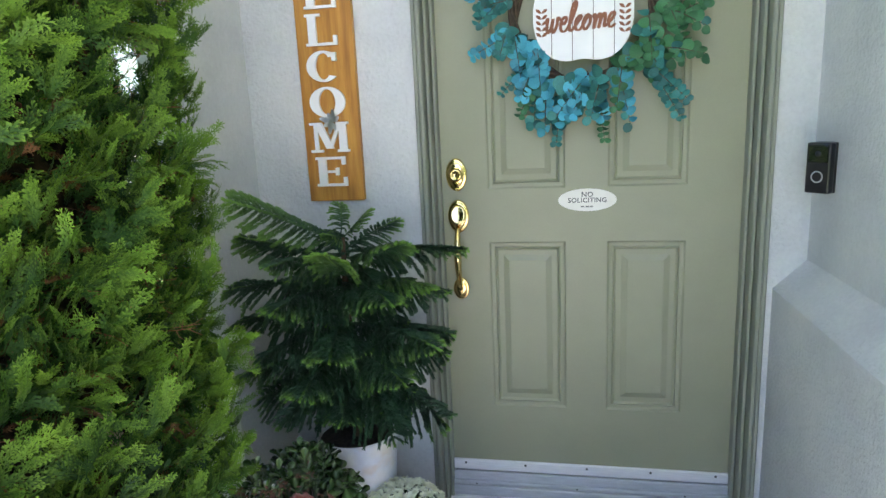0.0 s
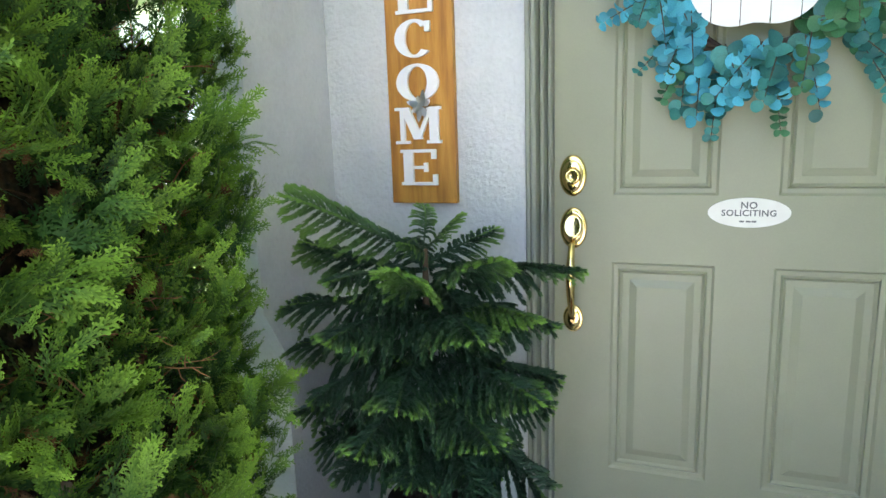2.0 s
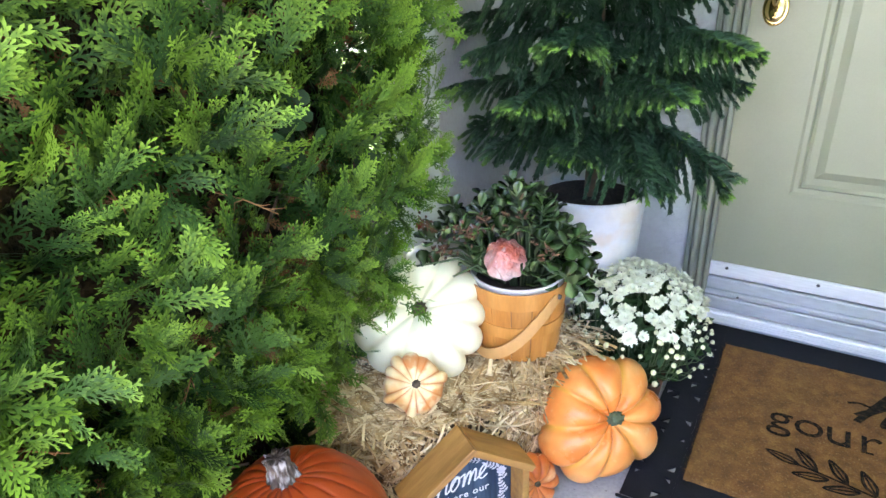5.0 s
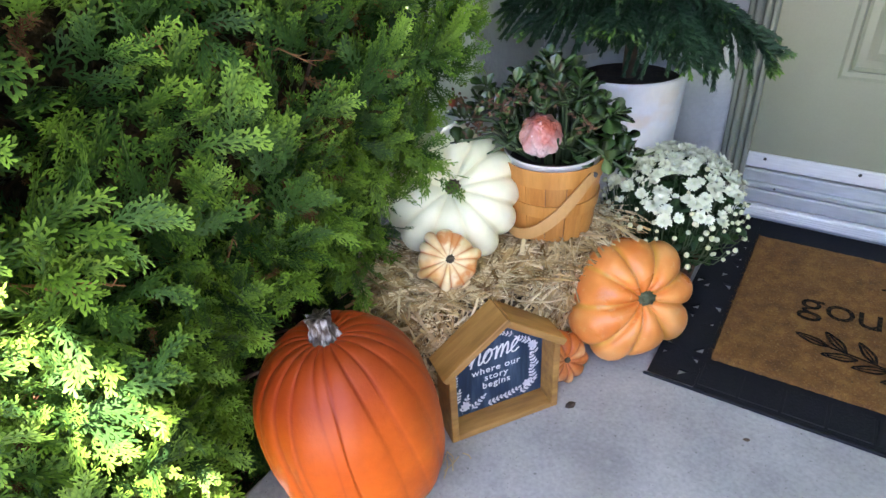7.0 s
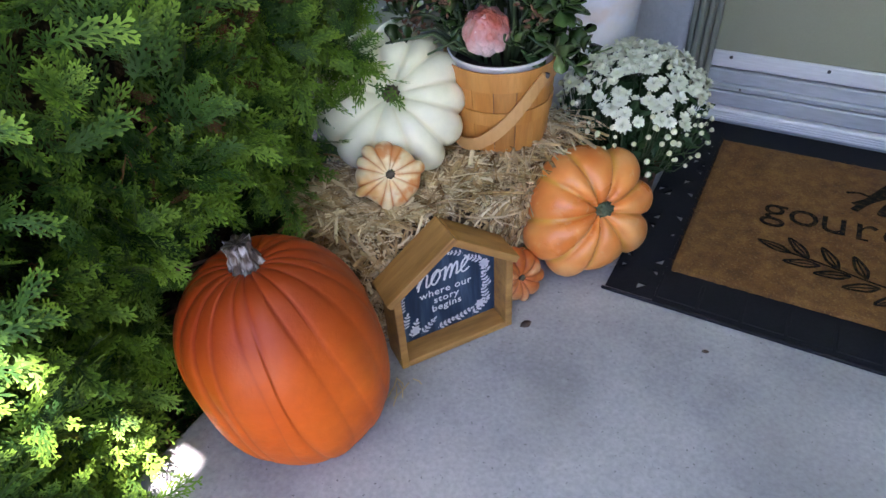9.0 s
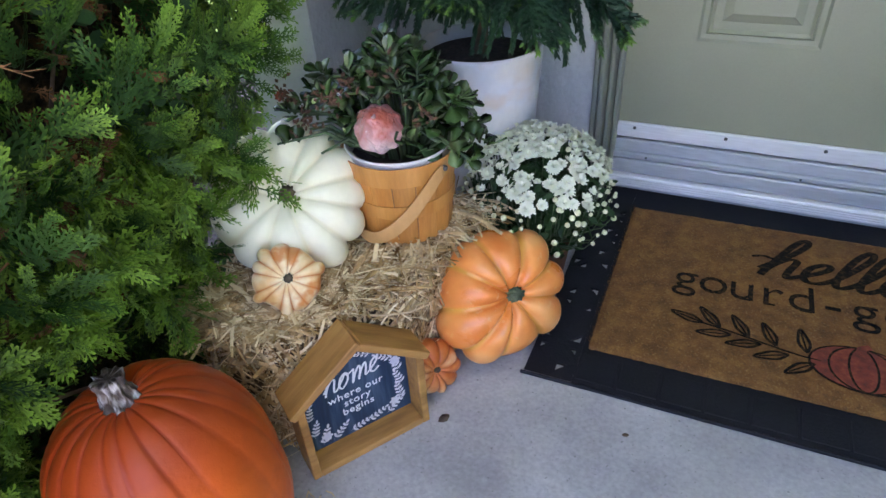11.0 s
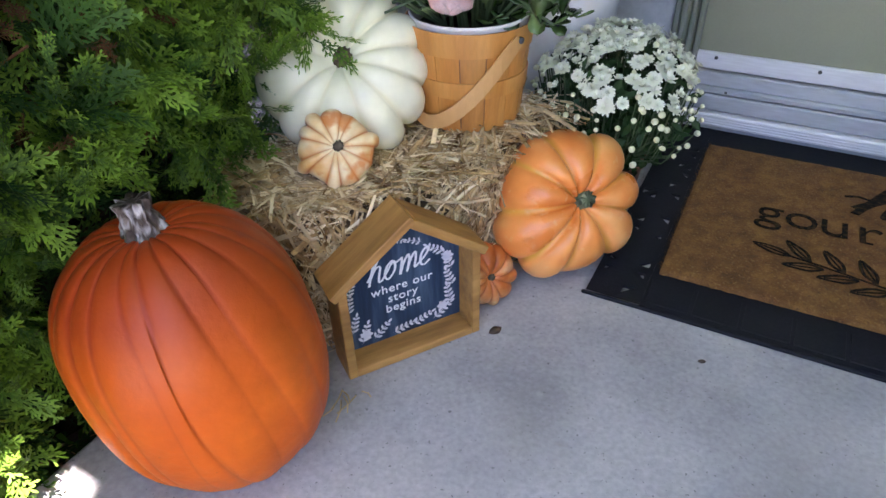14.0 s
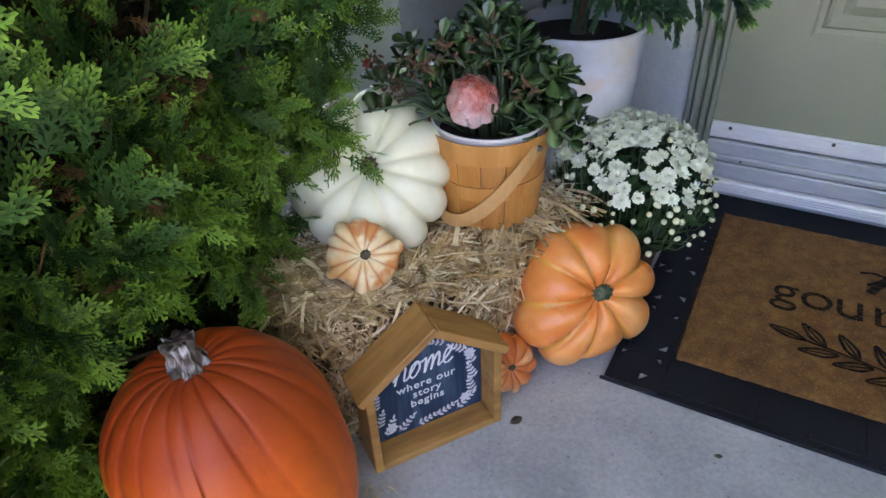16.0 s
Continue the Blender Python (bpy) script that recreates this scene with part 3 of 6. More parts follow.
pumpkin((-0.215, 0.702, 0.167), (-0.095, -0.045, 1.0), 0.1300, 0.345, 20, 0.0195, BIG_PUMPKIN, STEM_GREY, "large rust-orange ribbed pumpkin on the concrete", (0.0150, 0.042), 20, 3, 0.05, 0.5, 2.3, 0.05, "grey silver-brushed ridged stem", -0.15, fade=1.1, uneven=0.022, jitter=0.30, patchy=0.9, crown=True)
pumpkin((-0.294, 1.112, 0.331), (0.44, -0.66, 0.58), 0.130, 0.178, 11, 0.125, CREAM_PUMPKIN, STEM_BROWN, "cream white fluted pumpkin lying on the straw bale", (0.010, 0.026), 10, 8, 0.25, 0.7, 2.5, dent=0.7, uneven=0.05, age_power=2.5, jitter=0.15, patchy=0.25, bunch=(0.22, 0.0))
pumpkin((-0.226, 0.992, 0.276), (0.42, -0.55, 0.50), 0.054, 0.056, 13, 0.10, STRIPED_PUMPKIN, STEM_BROWN, "mini cream and orange striped pumpkin on straw", (0.006, 0.012), 0, 7, 0.2, 0.6, 2.4, age_power=1.5, uneven=0.14, jitter=0.3, patchy=0.3)
pumpkin((0.019, 1.237, 0.125), (0.70, -0.52, 0.44), 0.124, 0.156, 9, 0.15, ORANGE_PUMPKIN, STEM_GREEN, "bright orange deeply lobed pumpkin leaning on the bale", (0.011, 0.024), 15, 11, 0.24, 0.6, 2.05, age_power=7.0, uneven=0.11, dent=1.9, jitter=0.26, patchy=0.35)
pumpkin((-0.052, 1.092, 0.054), (0.80, -0.52, 0.22), 0.054, 0.057, 11, 0.13, RUST_STRIPED, STEM_BROWN, "mini orange striped pumpkin on the concrete", (0.005, 0.010), 0, 13, 0.26, 0.6, 2.4, age_power=2.0, uneven=0.12, jitter=0.25)


# ---------- letters ----------
PEN = {
    "h": [(0, 0.3), (0.33, 1.2), (0.45, 1.85), (0.32, 2.1), (0.2, 1.7), (0.15, 0.8), (0.12, 0.0), (0.16, 0.5), (0.35, 0.95), (0.55, 0.9), (0.56, 0.4), (0.62, 0.05), (0.8, 0.18)],
    "e": [(0.3, 0.5), (0.45, 0.85), (0.3, 1.0), (0.1, 0.7), (0.13, 0.2), (0.35, 0.0), (0.62, 0.2)],
    "l": [(0.27, 0.9), (0.42, 1.7), (0.3, 2.0), (0.15, 1.5), (0.12, 0.4), (0.25, 0.0), (0.48, 0.2)],
    "o": [(0.36, 1.0), (0.12, 0.8), (0.08, 0.3), (0.3, 0.0), (0.55, 0.4), (0.5, 0.85), (0.36, 1.0), (0.5, 0.8), (0.75, 0.9)],
    "m": [(0.12, 0.9), (0.16, 0.0), (0.24, 0.6), (0.43, 1.0), (0.52, 0.6), (0.5, 0), (0.58, 0.6), (0.76, 1.0), (0.86, 0.6), (0.88, 0.1), (1.05, 0.2)],
    "w": [(0, 0.7), (0.12, 1.0), (0.15, 0.3), (0.3, 0), (0.45, 0.4), (0.5, 0.95), (0.52, 0.3), (0.68, 0), (0.85, 0.5), (0.85, 1.0), (1.05, 0.85)],
    "c": [(0.42, 0.85), (0.3, 1.0), (0.1, 0.7), (0.12, 0.2), (0.35, 0), (0.58, 0.2)],
}


def smooth_line(pts, n=6):
    out = []
    p = [np.array(q, float) for q in [pts[0], *pts, pts[-1]]]
    for a, b, c, d in zip(p, p[1:], p[2:], p[3:]):
        for k in range(n):
            t = k / n
            out.append(0.5 * (2 * b + (c - a) * t + (2 * a - 5 * b + 4 * c - d) * t * t + (3 * b - 3 * c + d - a) * t ** 3))
    out.append(p[-2])
    return out


def ribbon(bm, line, width, thick, pen=0.5):
    """A flat pen stroke in the xy plane, standing thick over it."""
    last = None
    for i, q in enumerate(line):
        d = line[min(i + 1, len(line) - 1)] - line[max(i - 1, 0)]
        d = d / max(np.linalg.norm(d), 1e-9)
        nrm = np.array((-d[1], d[0]))
        w = width * (0.5 + pen * abs(d[1])) / 2
        a, b = q + nrm * w, q - nrm * w
        ring = [bm.verts.new((*a, 0)), bm.verts.new((*b, 0)), bm.verts.new((*b, thick + i * 2e-6)), bm.verts.new((*a, thick + i * 2e-6))]
        if last:
            for k in range(4):
                bm.faces.new((last[k], last[(k + 1) % 4], ring[(k + 1) % 4], ring[k]))
        else:
            bm.faces.new(ring[::-1])
        last = ring
    bm.faces.new(last)


def script_word(word, height, width, thick, slant=0.25):
    """A handwritten word as one joined pen stroke, its x-height half the given height."""
    pts, x = [], 0.0
    for ch in word:
        pts += [(x + px + slant * py, py) for px, py in PEN[ch]]
        x += PEN[ch][-1][0] - 0.02
    s = height / 2
    line = [q * s for q in smooth_line(pts)]
    bm = bmesh.new()
    ribbon(bm, line, width, thick)
    return bm


def printed(text, size, thick, bold=0.0, spacing=1.0, center=True, shear=0.0):
    """Printed words as a mesh in the xy plane."""
    cu = bpy.data.curves.new("words", "FONT")
    cu.body, cu.size, cu.extrude, cu.offset, cu.space_character, cu.shear = text, size, thick, bold, spacing, shear
    cu.resolution_u = 3
    if center:
        cu.align_x = "CENTER"
    tmp = bpy.data.objects.new("words", cu)
    me = bpy.data.meshes.new_from_object(tmp)
    bpy.data.objects.remove(tmp)
    return me


UPRIGHT = pose(0, 0, 0, 90, 0, 0)


def leaf_shape(bm, length, width, at=(0, 0), turn=0.0, thick=0.0008, tip=0.6):
    """A flat pointed leaf in the xy plane, root at a point."""
    c, s = math.cos(turn), math.sin(turn)
    out = []
    for u, w in ((0, 0), (0.25, 0.7), (tip, 1.0), (0.85, 0.55), (1, 0), (0.85, -0.55), (tip, -1.0), (0.25, -0.7)):
        x, y = u * length, w * width / 2
        out.append((at[0] + c * x - s * y, at[1] + s * x + c * y))
    lo = [bm.verts.new((x, y, 0)) for x, y in out]
    hi = [bm.verts.new((x, y, thick)) for x, y in out]
    bm.faces.new(hi)
    for k in range(8):
        bm.faces.new((lo[k], lo[(k + 1) % 8], hi[(k + 1) % 8], hi[k]))


# ---------- doormats ----------
under = thing("rubber_doormat", 0.086, 1.184, 0.0, "black rubber doormat with cut-out triangles on the concrete", "doormat", rz=0.4)
UW, UD = 1.02, 0.685
bm = bmesh.new()
rnd = random.Random(4)
CELL = 0.043
cols, rowsn = 2, int(UD / CELL)
cell_h = UD / rowsn
for i in range(cols):
    for j in range(rowsn):
        x0, y0, x1, y1 = i * CELL, j * cell_h, (i + 1) * CELL, (j + 1) * cell_h
        flip = (i + j) % 2
        tris = [((x0, y0), (x1, y0), (x1, y1)), ((x0, y0), (x1, y1), (x0, y1))] if flip else [((x0, y0), (x1, y0), (x0, y1)), ((x1, y0), (x1, y1), (x0, y1))]
        for tri in tris:
            c = np.mean(tri, axis=0)
            hole = rnd.choice((0.0, 0.0, 0.0, 0.32, 0.44))
            outer = [bm.verts.new((*p, 0.006)) for p in tri]
            if hole == 0 or j in (0, rowsn - 1) and i == 0 and rnd.random() < 0.5:
                bm.faces.new(outer)
                continue
            inner = [bm.verts.new((*(c + hole * (np.array(p) - c)), 0.0055)) for p in tri]
            base = [bm.verts.new((*(c + hole * (np.array(p) - c)), 0.0004)) for p in tri]
            for k in range(3):
                bm.faces.new((outer[k], outer[(k + 1) % 3], inner[(k + 1) % 3], inner[k]))
                bm.faces.new((inner[k], inner[(k + 1) % 3], base[(k + 1) % 3], base[k]))
bmesh.ops.remove_doubles(bm, verts=bm.verts, dist=0.0001)
part("cutout_border", bm, RUBBER, under)
part("edge_strip", box(-0.006, -0.006, 0.0, UW, 0.0, 0.0065, 0.002), RUBBER, under)
part("field", box(cols * CELL, 0.0, 0.0003, UW, UD, 0.0055), RUBBER, under)
for k in range(13):
    x0 = cols * CELL + 0.004 + k * 0.0715
    part("tread_block", box(x0, 0.010, 0.0055, min(x0 + 0.0665, UW), 0.074, 0.0076, 0.0012), RUBBER, under)

coir = thing("coir_doormat", 0.182, 1.272, 0.0085, "brown coir doormat with black autumn lettering, on the rubber mat", "doormat", rz=0.7)
MW, MD = 0.82, 0.496
bm = bmesh.new()
bmesh.ops.create_grid(bm, x_segments=120, y_segments=72, size=0.5, matrix=Matrix.LocRotScale((MW / 2, MD / 2, 0.0105), None, (MW, MD, 1)))
for v in bm.verts:
    edge = min(v.co.x, MW - v.co.x, v.co.y, MD - v.co.y)
    if edge < 0.001:
        v.co.x += 0.002 * noise.noise((v.co * 90))
        v.co.y += 0.002 * noise.noise((v.co * 90 + Vector((9, 9, 9))))
        v.co.z = 0.0075
    else:
        v.co.z += 0.0009 * noise.noise(v.co * 160) + 0.0006 * noise.noise(v.co * 40)
border = [e for e in bm.edges if e.is_boundary]
ext = bmesh.ops.extrude_edge_only(bm, edges=border)
for v in ext["geom"]:
    if isinstance(v, bmesh.types.BMVert):
        v.co.z = 0.0
part("coir_pad", bm, COIR, coir, "", True)
# bristles round the border and over the pile
rng = np.random.default_rng(8)
NB = 9000
bx, by = rng.uniform(0.001, MW - 0.001, NB), rng.uniform(0.001, MD - 0.001, NB)
k3 = NB // 4
edge_pick = rng.integers(0, 3, k3)
bx[:k3] = np.where(edge_pick == 0, rng.uniform(-0.001, 0.004, k3), bx[:k3])
by[:k3] = np.where(edge_pick >= 1, rng.uniform(-0.001, 0.004, k3), by[:k3])
ang, ln = rng.uniform(0, 6.28, NB), rng.uniform(0.004, 0.009, NB)
p0 = np.stack([bx, by, np.full(NB, 0.0085)], 1)
dv = np.stack([np.cos(ang) * ln, np.sin(ang) * ln, rng.uniform(0.001, 0.0045, NB)], 1)
sd = np.stack([-np.sin(ang), np.cos(ang), np.zeros(NB)], 1) * 0.00035
verts = np.stack([p0 - sd, p0 + sd, p0 + dv], 1).reshape(-1, 3)
mesh_part("bristle_layer", arrays_mesh("bristles", verts, np.arange(NB * 3).reshape(-1, 3)), COIR, coir)["kind"] = "stuff"
top = 0.0118
part("lettering", script_word("hello", 0.132, 0.0105, 0.0012, 0.35), INK, coir, "black handwritten word hello", m=pose(0.268, 0.313, top) @ Matrix.Diagonal((1.40, 1.08, 1, 1)))
part("flourish", (lambda b: (ribbon(b, [q * 1.0 for q in smooth_line([(0.262, 0.372), (0.285, 0.380), (0.305, 0.376), (0.335, 0.396)])], 0.0075, 0.0012), b)[1])(bmesh.new()), INK, coir, m=pose(0, 0, top))


def slab_word(text, x, y, size, gap):
    """Typewriter letters: printed shapes with feet."""
    for k, ch in enumerate(text):
        me = printed(ch, size, 0.0006, -0.0006)
        mesh_part("letter", me, INK, coir, m=pose(x + k * gap, y, top + 0.0006, 0, 0, 0))
        if ch in "urd":
            b = box(-0.010, -0.0012, 0, 0.010, 0.0030, 0.0011)
            part("letter", b, INK, coir, m=pose(x + k * gap + (0.006 if ch != "r" else -0.004), y, top))


slab_word("gourd-geous", 0.142, 0.220, 0.112, 0.0530)


def leaf_outline(bm, x, y, turn, ln=0.060, w=0.020):
    """A leaf drawn as a closed line with a midrib."""
    c, s = math.cos(turn), math.sin(turn)
    pts = [(u * ln, q * w / 2) for u, q in ((0, 0), (0.3, 0.85), (0.6, 0.8), (1, 0), (0.6, -0.8), (0.3, -0.85), (0, 0))]
    ribbon(bm, smooth_line([(x + c * a - s * b, y + s * a + c * b) for a, b in pts], 4), 0.0056, 0.0012, 0.4)
    ribbon(bm, [np.array((x + c * a, y + s * a)) for a in (0, 0.5 * ln, 0.85 * ln)], 0.0032, 0.0014, 0.3)


SPRIG = ((0.185, 0.126, 2.85), (0.215, 0.124, 2.25), (0.235, 0.110, -2.95), (0.265, 0.114, 2.1), (0.285, 0.102, -2.85), (0.310, 0.106, 1.95), (0.330, 0.090, -2.75), (0.360, 0.106, 1.75), (0.370, 0.082, -2.45))
for mirror in (1, -1):
    m_ = pose(0, 0, top) if mirror > 0 else pose(0.89, 0, top) @ Matrix.Diagonal((-1, 1, 1, 1))
    bm = bmesh.new()
    ribbon(bm, smooth_line([(0.185, 0.126), (0.24, 0.117), (0.29, 0.106), (0.34, 0.096), (0.38, 0.092)]), 0.005, 0.0012)
    part("printed_stem", bm, INK, coir, m=m_)
    for x, y, t in SPRIG:
        bm = bmesh.new()
        leaf_outline(bm, x, y, t)
        part("printed_leaf", bm, INK, coir, m=m_)


def squash_line(cx, rx, ry, n=28):
    return [(cx + rx * math.cos(a), 0.092 + ry * math.sin(a)) for a in np.linspace(0, 2 * math.pi, n)]


bm = bmesh.new()
bm.faces.new([bm.verts.new((x, y, 0.0011)) for x, y in squash_line(0.445, 0.082, 0.053)[:-1]])
part("printed_pumpkin", bm, RED_INK, coir, "red printed pumpkin", m=pose(0, 0, top))
bm = bmesh.new()
for rx, ry in ((0.083, 0.054), (0.053, 0.0535), (0.022, 0.053)):
    ribbon(bm, [np.array(q) for q in squash_line(0.445, rx, ry)], 0.0042, 0.0016, 0.4)
part("printed_outline", bm, INK, coir, m=pose(0, 0, top))
bm = bmesh.new()
ribbon(bm, smooth_line([(0.445, 0.132), (0.447, 0.145), (0.460, 0.154)]), 0.016, 0.0018)
part("printed_stalk", bm, RED_INK, coir, m=pose(0, 0, top))


# ---------- straw bale ----------
bale = thing("straw_bale", -0.20, 1.12, 0.0, "small yellow straw bale with loose stalks on the concrete", "straw bale")
BH = 0.228
FOOT = [(-0.100, -0.235), (0.000, -0.215), (0.118, -0.050), (0.172, 0.235), (-0.130, 0.290), (-0.200, -0.170)]


def swell(x, y):
    return 0.020 * math.exp(-(((x - 0.05) / 0.11) ** 2 + ((y - 0.12) / 0.11) ** 2) ** 2)


def bale_core():
    bm = bmesh.new()
    loops = []
    for z, inset in ((0.0, 0.012), (0.05, 0.0), (0.12, -0.004), (0.19, 0.0), (BH - 0.012, 0.006), (BH, 0.022)):
        ring = []
        for (x0, y0), (x1, y1) in zip(FOOT, FOOT[1:] + FOOT[:1]):
            for k in range(9):
                s = k / 9
                x, y = x0 + (x1 - x0) * s, y0 + (y1 - y0) * s
                f = 1 - inset / math.hypot(x, y)
                ring.append(bm.verts.new((x * f, y * f, z)))
        loops.append(ring)
    n = len(loops[0])
    for a, b in zip(loops, loops[1:]):
        for k in range(n):
            bm.faces.new((a[k], a[(k + 1) % n], b[(k + 1) % n], b[k]))
    rings = [loops[-1]]
    for f in (0.66, 0.33):
        rings.append([bm.verts.new((v.co.x * f, v.co.y * f, BH)) for v in loops[-1]])
    for a, b in zip(rings, rings[1:]):
        for k in range(n):
            bm.faces.new((a[k], a[(k + 1) % n], b[(k + 1) % n], b[k]))
    bm.faces.new(rings[-1])
    for v in bm.verts:
        if v.co.z > 0.01:
            v.co += 0.007 * Vector(noise.noise_vector(v.co * 14)) + 0.003 * Vector(noise.noise_vector(v.co * 50))
        v.co.z = max(v.co.z, 0.001)
        if v.co.z > BH - 0.02:
            v.co.z += swell(v.co.x, v.co.y)
    return bm


# packed straw, its colour far darker than the stalks to paint shaded gaps
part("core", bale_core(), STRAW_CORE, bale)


def stalks(n, seed, where):
    """Thin bent stalks; where(rng, n) gives points, ways and normals."""
    rng = np.random.default_rng(seed)
    p, d, nrm = where(rng, n)
    ln = rng.uniform(0.03, 0.12, n) * rng.uniform(0.5, 1.5, n)
    w = rng.uniform(0.0008, 0.0018, n) * rng.choice((1.0, 1.0, 1.5, 2.2), n)
    d = d / np.linalg.norm(d, axis=1, keepdims=True)
    side = np.cross(d, nrm + 0.3 * rng.normal(size=(n, 3)))
    side /= np.maximum(np.linalg.norm(side, axis=1, keepdims=True), 1e-5)
    bend = nrm * (rng.normal(0.02, 0.07, n) * ln)[:, None]
    vs = []
    for s in (0.0, 0.35, 0.7, 1.0):
        c = p + d * (ln * (s - 0.5))[:, None] + bend * (4 * s * (1 - s) - 0.5)
        ridge = np.cross(side, d) * (w * 0.5)[:, None]
        vs += [c - side * w[:, None], c + ridge, c + side * w[:, None]]
    verts = np.stack(vs, 1).reshape(-1, 3)
    base = np.arange(n)[:, None] * 12
    faces = np.concatenate([base + np.array([[3 * k + j, 3 * k + j + 1, 3 * k + j + 4, 3 * k + j + 3]]) for k in range(3) for j in range(2)], 0)
    return verts, faces, np.repeat(np.clip(rng.uniform(-0.25, 1, n), 0, 1) ** 1.6, 12)


def on_top(rng, n):
    f = np.array(FOOT)
    k = rng.integers(0, len(f), n)
    u, w = np.sqrt(rng.uniform(0, 0.93, n)), rng.uniform(0, 1, n)
    e = f[k] * (1 - w)[:, None] + f[(k + 1) % len(f)] * w[:, None]
    p = np.concatenate([e * u[:, None], (BH + rng.uniform(-0.006, 0.010, n))[:, None]], 1)
    p[:, 2] += [swell(q[0], q[1]) for q in p]
    a = rng.uniform(0, 6.28, n)
    return p, np.stack([np.cos(a), 0.75 * np.sin(a), rng.normal(0.0, 0.07, n)], 1), np.tile([0, 0, 1.0], (n, 1))


def on_side(first, last):
    def where(rng, n):
        f = np.array(FOOT)
        k = rng.integers(first, last, n)
        a, b = f[k], f[(k + 1) % len(f)]
        w = rng.uniform(0, 1, n)[:, None]
        t = (b - a) / np.linalg.norm(b - a, axis=1, keepdims=True)
        nr = np.stack([t[:, 1], -t[:, 0]], 1)
        q = a * (1 - w) + b * w + nr * rng.uniform(-0.012, 0.004, n)[:, None]
        p = np.concatenate([q, rng.uniform(0.004, BH - 0.012, n)[:, None]], 1)
        an = rng.normal(1.0, 0.55, n) * rng.choice((-1, 1), n)
        out = rng.normal(0.03, 0.13, n)
        d = np.concatenate([t * np.cos(an)[:, None] + nr * out[:, None], np.sin(an)[:, None]], 1)
        return p, d, np.concatenate([nr, np.zeros((n, 1))], 1)
    return where


for n, seed, where in ((3000, 1, on_top), (2100, 2, on_side(2, 3)), (1500, 3, on_side(0, 2)), (900, 4, on_side(5, 6)), (700, 5, on_side(3, 5))):
    v_, f_, a_ = stalks(n, seed, where)
    v_[:, 2] = np.clip(v_[:, 2], 0.001, None) if where is on_top else np.where(v_[:, 2] > BH + 0.004, BH + 0.004 + 0.15 * (v_[:, 2] - BH), np.maximum(v_[:, 2], 0.001))
    b_ = v_.reshape(-1, 12, 3)
    ux, uy = b_[:, :, 0] - 0.20 + 0.0855, b_[:, :, 1] + 1.12 - 0.9395
    inside = (np.abs(ux * 0.565 + uy * 0.825) < 0.115) & (-ux * 0.825 + uy * 0.565 < 0.055) & (b_[:, :, 2] < 0.24)
    keep = np.where(~inside.any(1))[0]
    v_, a_ = b_[keep].reshape(-1, 3), a_.reshape(-1, 12)[keep].ravel()
    f_ = np.concatenate([np.arange(len(keep))[:, None] * 12 + np.array([[3 * k + j, 3 * k + j + 1, 3 * k + j + 4, 3 * k + j + 3]]) for k in range(3) for j in range(2)], 0)
    mesh_part("straw_layer", arrays_mesh("straw_layer", v_, f_, a_), STRAW, bale)["kind"] = "stuff"

# ---------- house-shaped sign ----------
house = thing("house_sign", -0.0855, 0.9395, 0.0, "house-shaped wooden frame sign with navy lettered board", "sign", rz=55.6)
HWD, HEV, HAP, DEP, TH = 0.104, 0.163, 0.240, 0.058, 0.013
part("floor_board", box(-HWD + TH, 0, 0.0, HWD - TH, DEP, TH, 0.0015), HOUSE_WOOD, house)
for s in (-1, 1):
    part("side_board", box(min(s * HWD, s * (HWD - TH)), 0, 0.0, max(s * HWD, s * (HWD - TH)), DEP, HEV - 0.004, 0.0015), HOUSE_WOOD, house, m=pose(0, 0, 0))
pitch = math.atan2(HAP - HEV, HWD)
slope = math.hypot(HAP - HEV, HWD) + 0.005
for s in (-1, 1):
    b = box(-0.0105 if s < 0 else 0.0, -0.003, 0, slope, DEP + 0.003, TH, 0.0012)
    m_ = pose(0, 0, HAP - TH / math.cos(pitch)) @ Matrix.Rotation(pitch, 4, "Y")
    if s < 0:
        m_ = pose(0, 0, 0, 0, 0, 180) @ pose(0, -DEP, HAP - TH / math.cos(pitch)) @ Matrix.Rotation(pitch, 4, "Y")
    part("roof_board", b, HOUSE_WOOD, house, m=m_)
iw = HWD - TH
board = part("back_board", prism([(-iw, TH), (iw, TH), (iw, HEV - 0.006), (0, HAP - TH * 1.35), (-iw, HEV - 0.006)], 0.040, 0.046), NAVY, house, "navy blue printed board")
YB = 0.0395
part("lettering", script_word("home", 0.056, 0.0030, 0.0006, 0.3), WHITE_PAINT, board, "white handwritten word home", m=pose(-0.052, YB, 0.118, 0, -6, 0) @ UPRIGHT @ Matrix.Diagonal((1.08, 1, 1, 1)))
for text, z in (("where our", 0.098), ("story", 0.080), ("begins", 0.062)):
    mesh_part("lettering", printed(text, 0.0200, 0.0002, 0.0002, 1.10), WHITE_PAINT, board, "white printed words", m=pose(0, YB, z) @ UPRIGHT)
bm = bmesh.new()
rnd = random.Random(9)


def sprig(x, z, turn, n, ln):
    """A printed stalk with leaves in pairs."""
    for k in range(n):
        u = (k + 0.5) / n
        q = (x + math.cos(turn) * ln * u, z + math.sin(turn) * ln * u)
        for sd in (-1, 1):
            leaf_shape(bm, ln * 0.30 * (1.15 - 0.5 * u), ln * 0.13, q, turn + sd * 0.9, 0.0005)
    leaf_shape(bm, ln * 0.3, ln * 0.13, (x + math.cos(turn) * ln, z + math.sin(turn) * ln), turn, 0.0005)
    leaf_shape(bm, ln, ln * 0.03, (x, z), turn, 0.0004, 0.4)


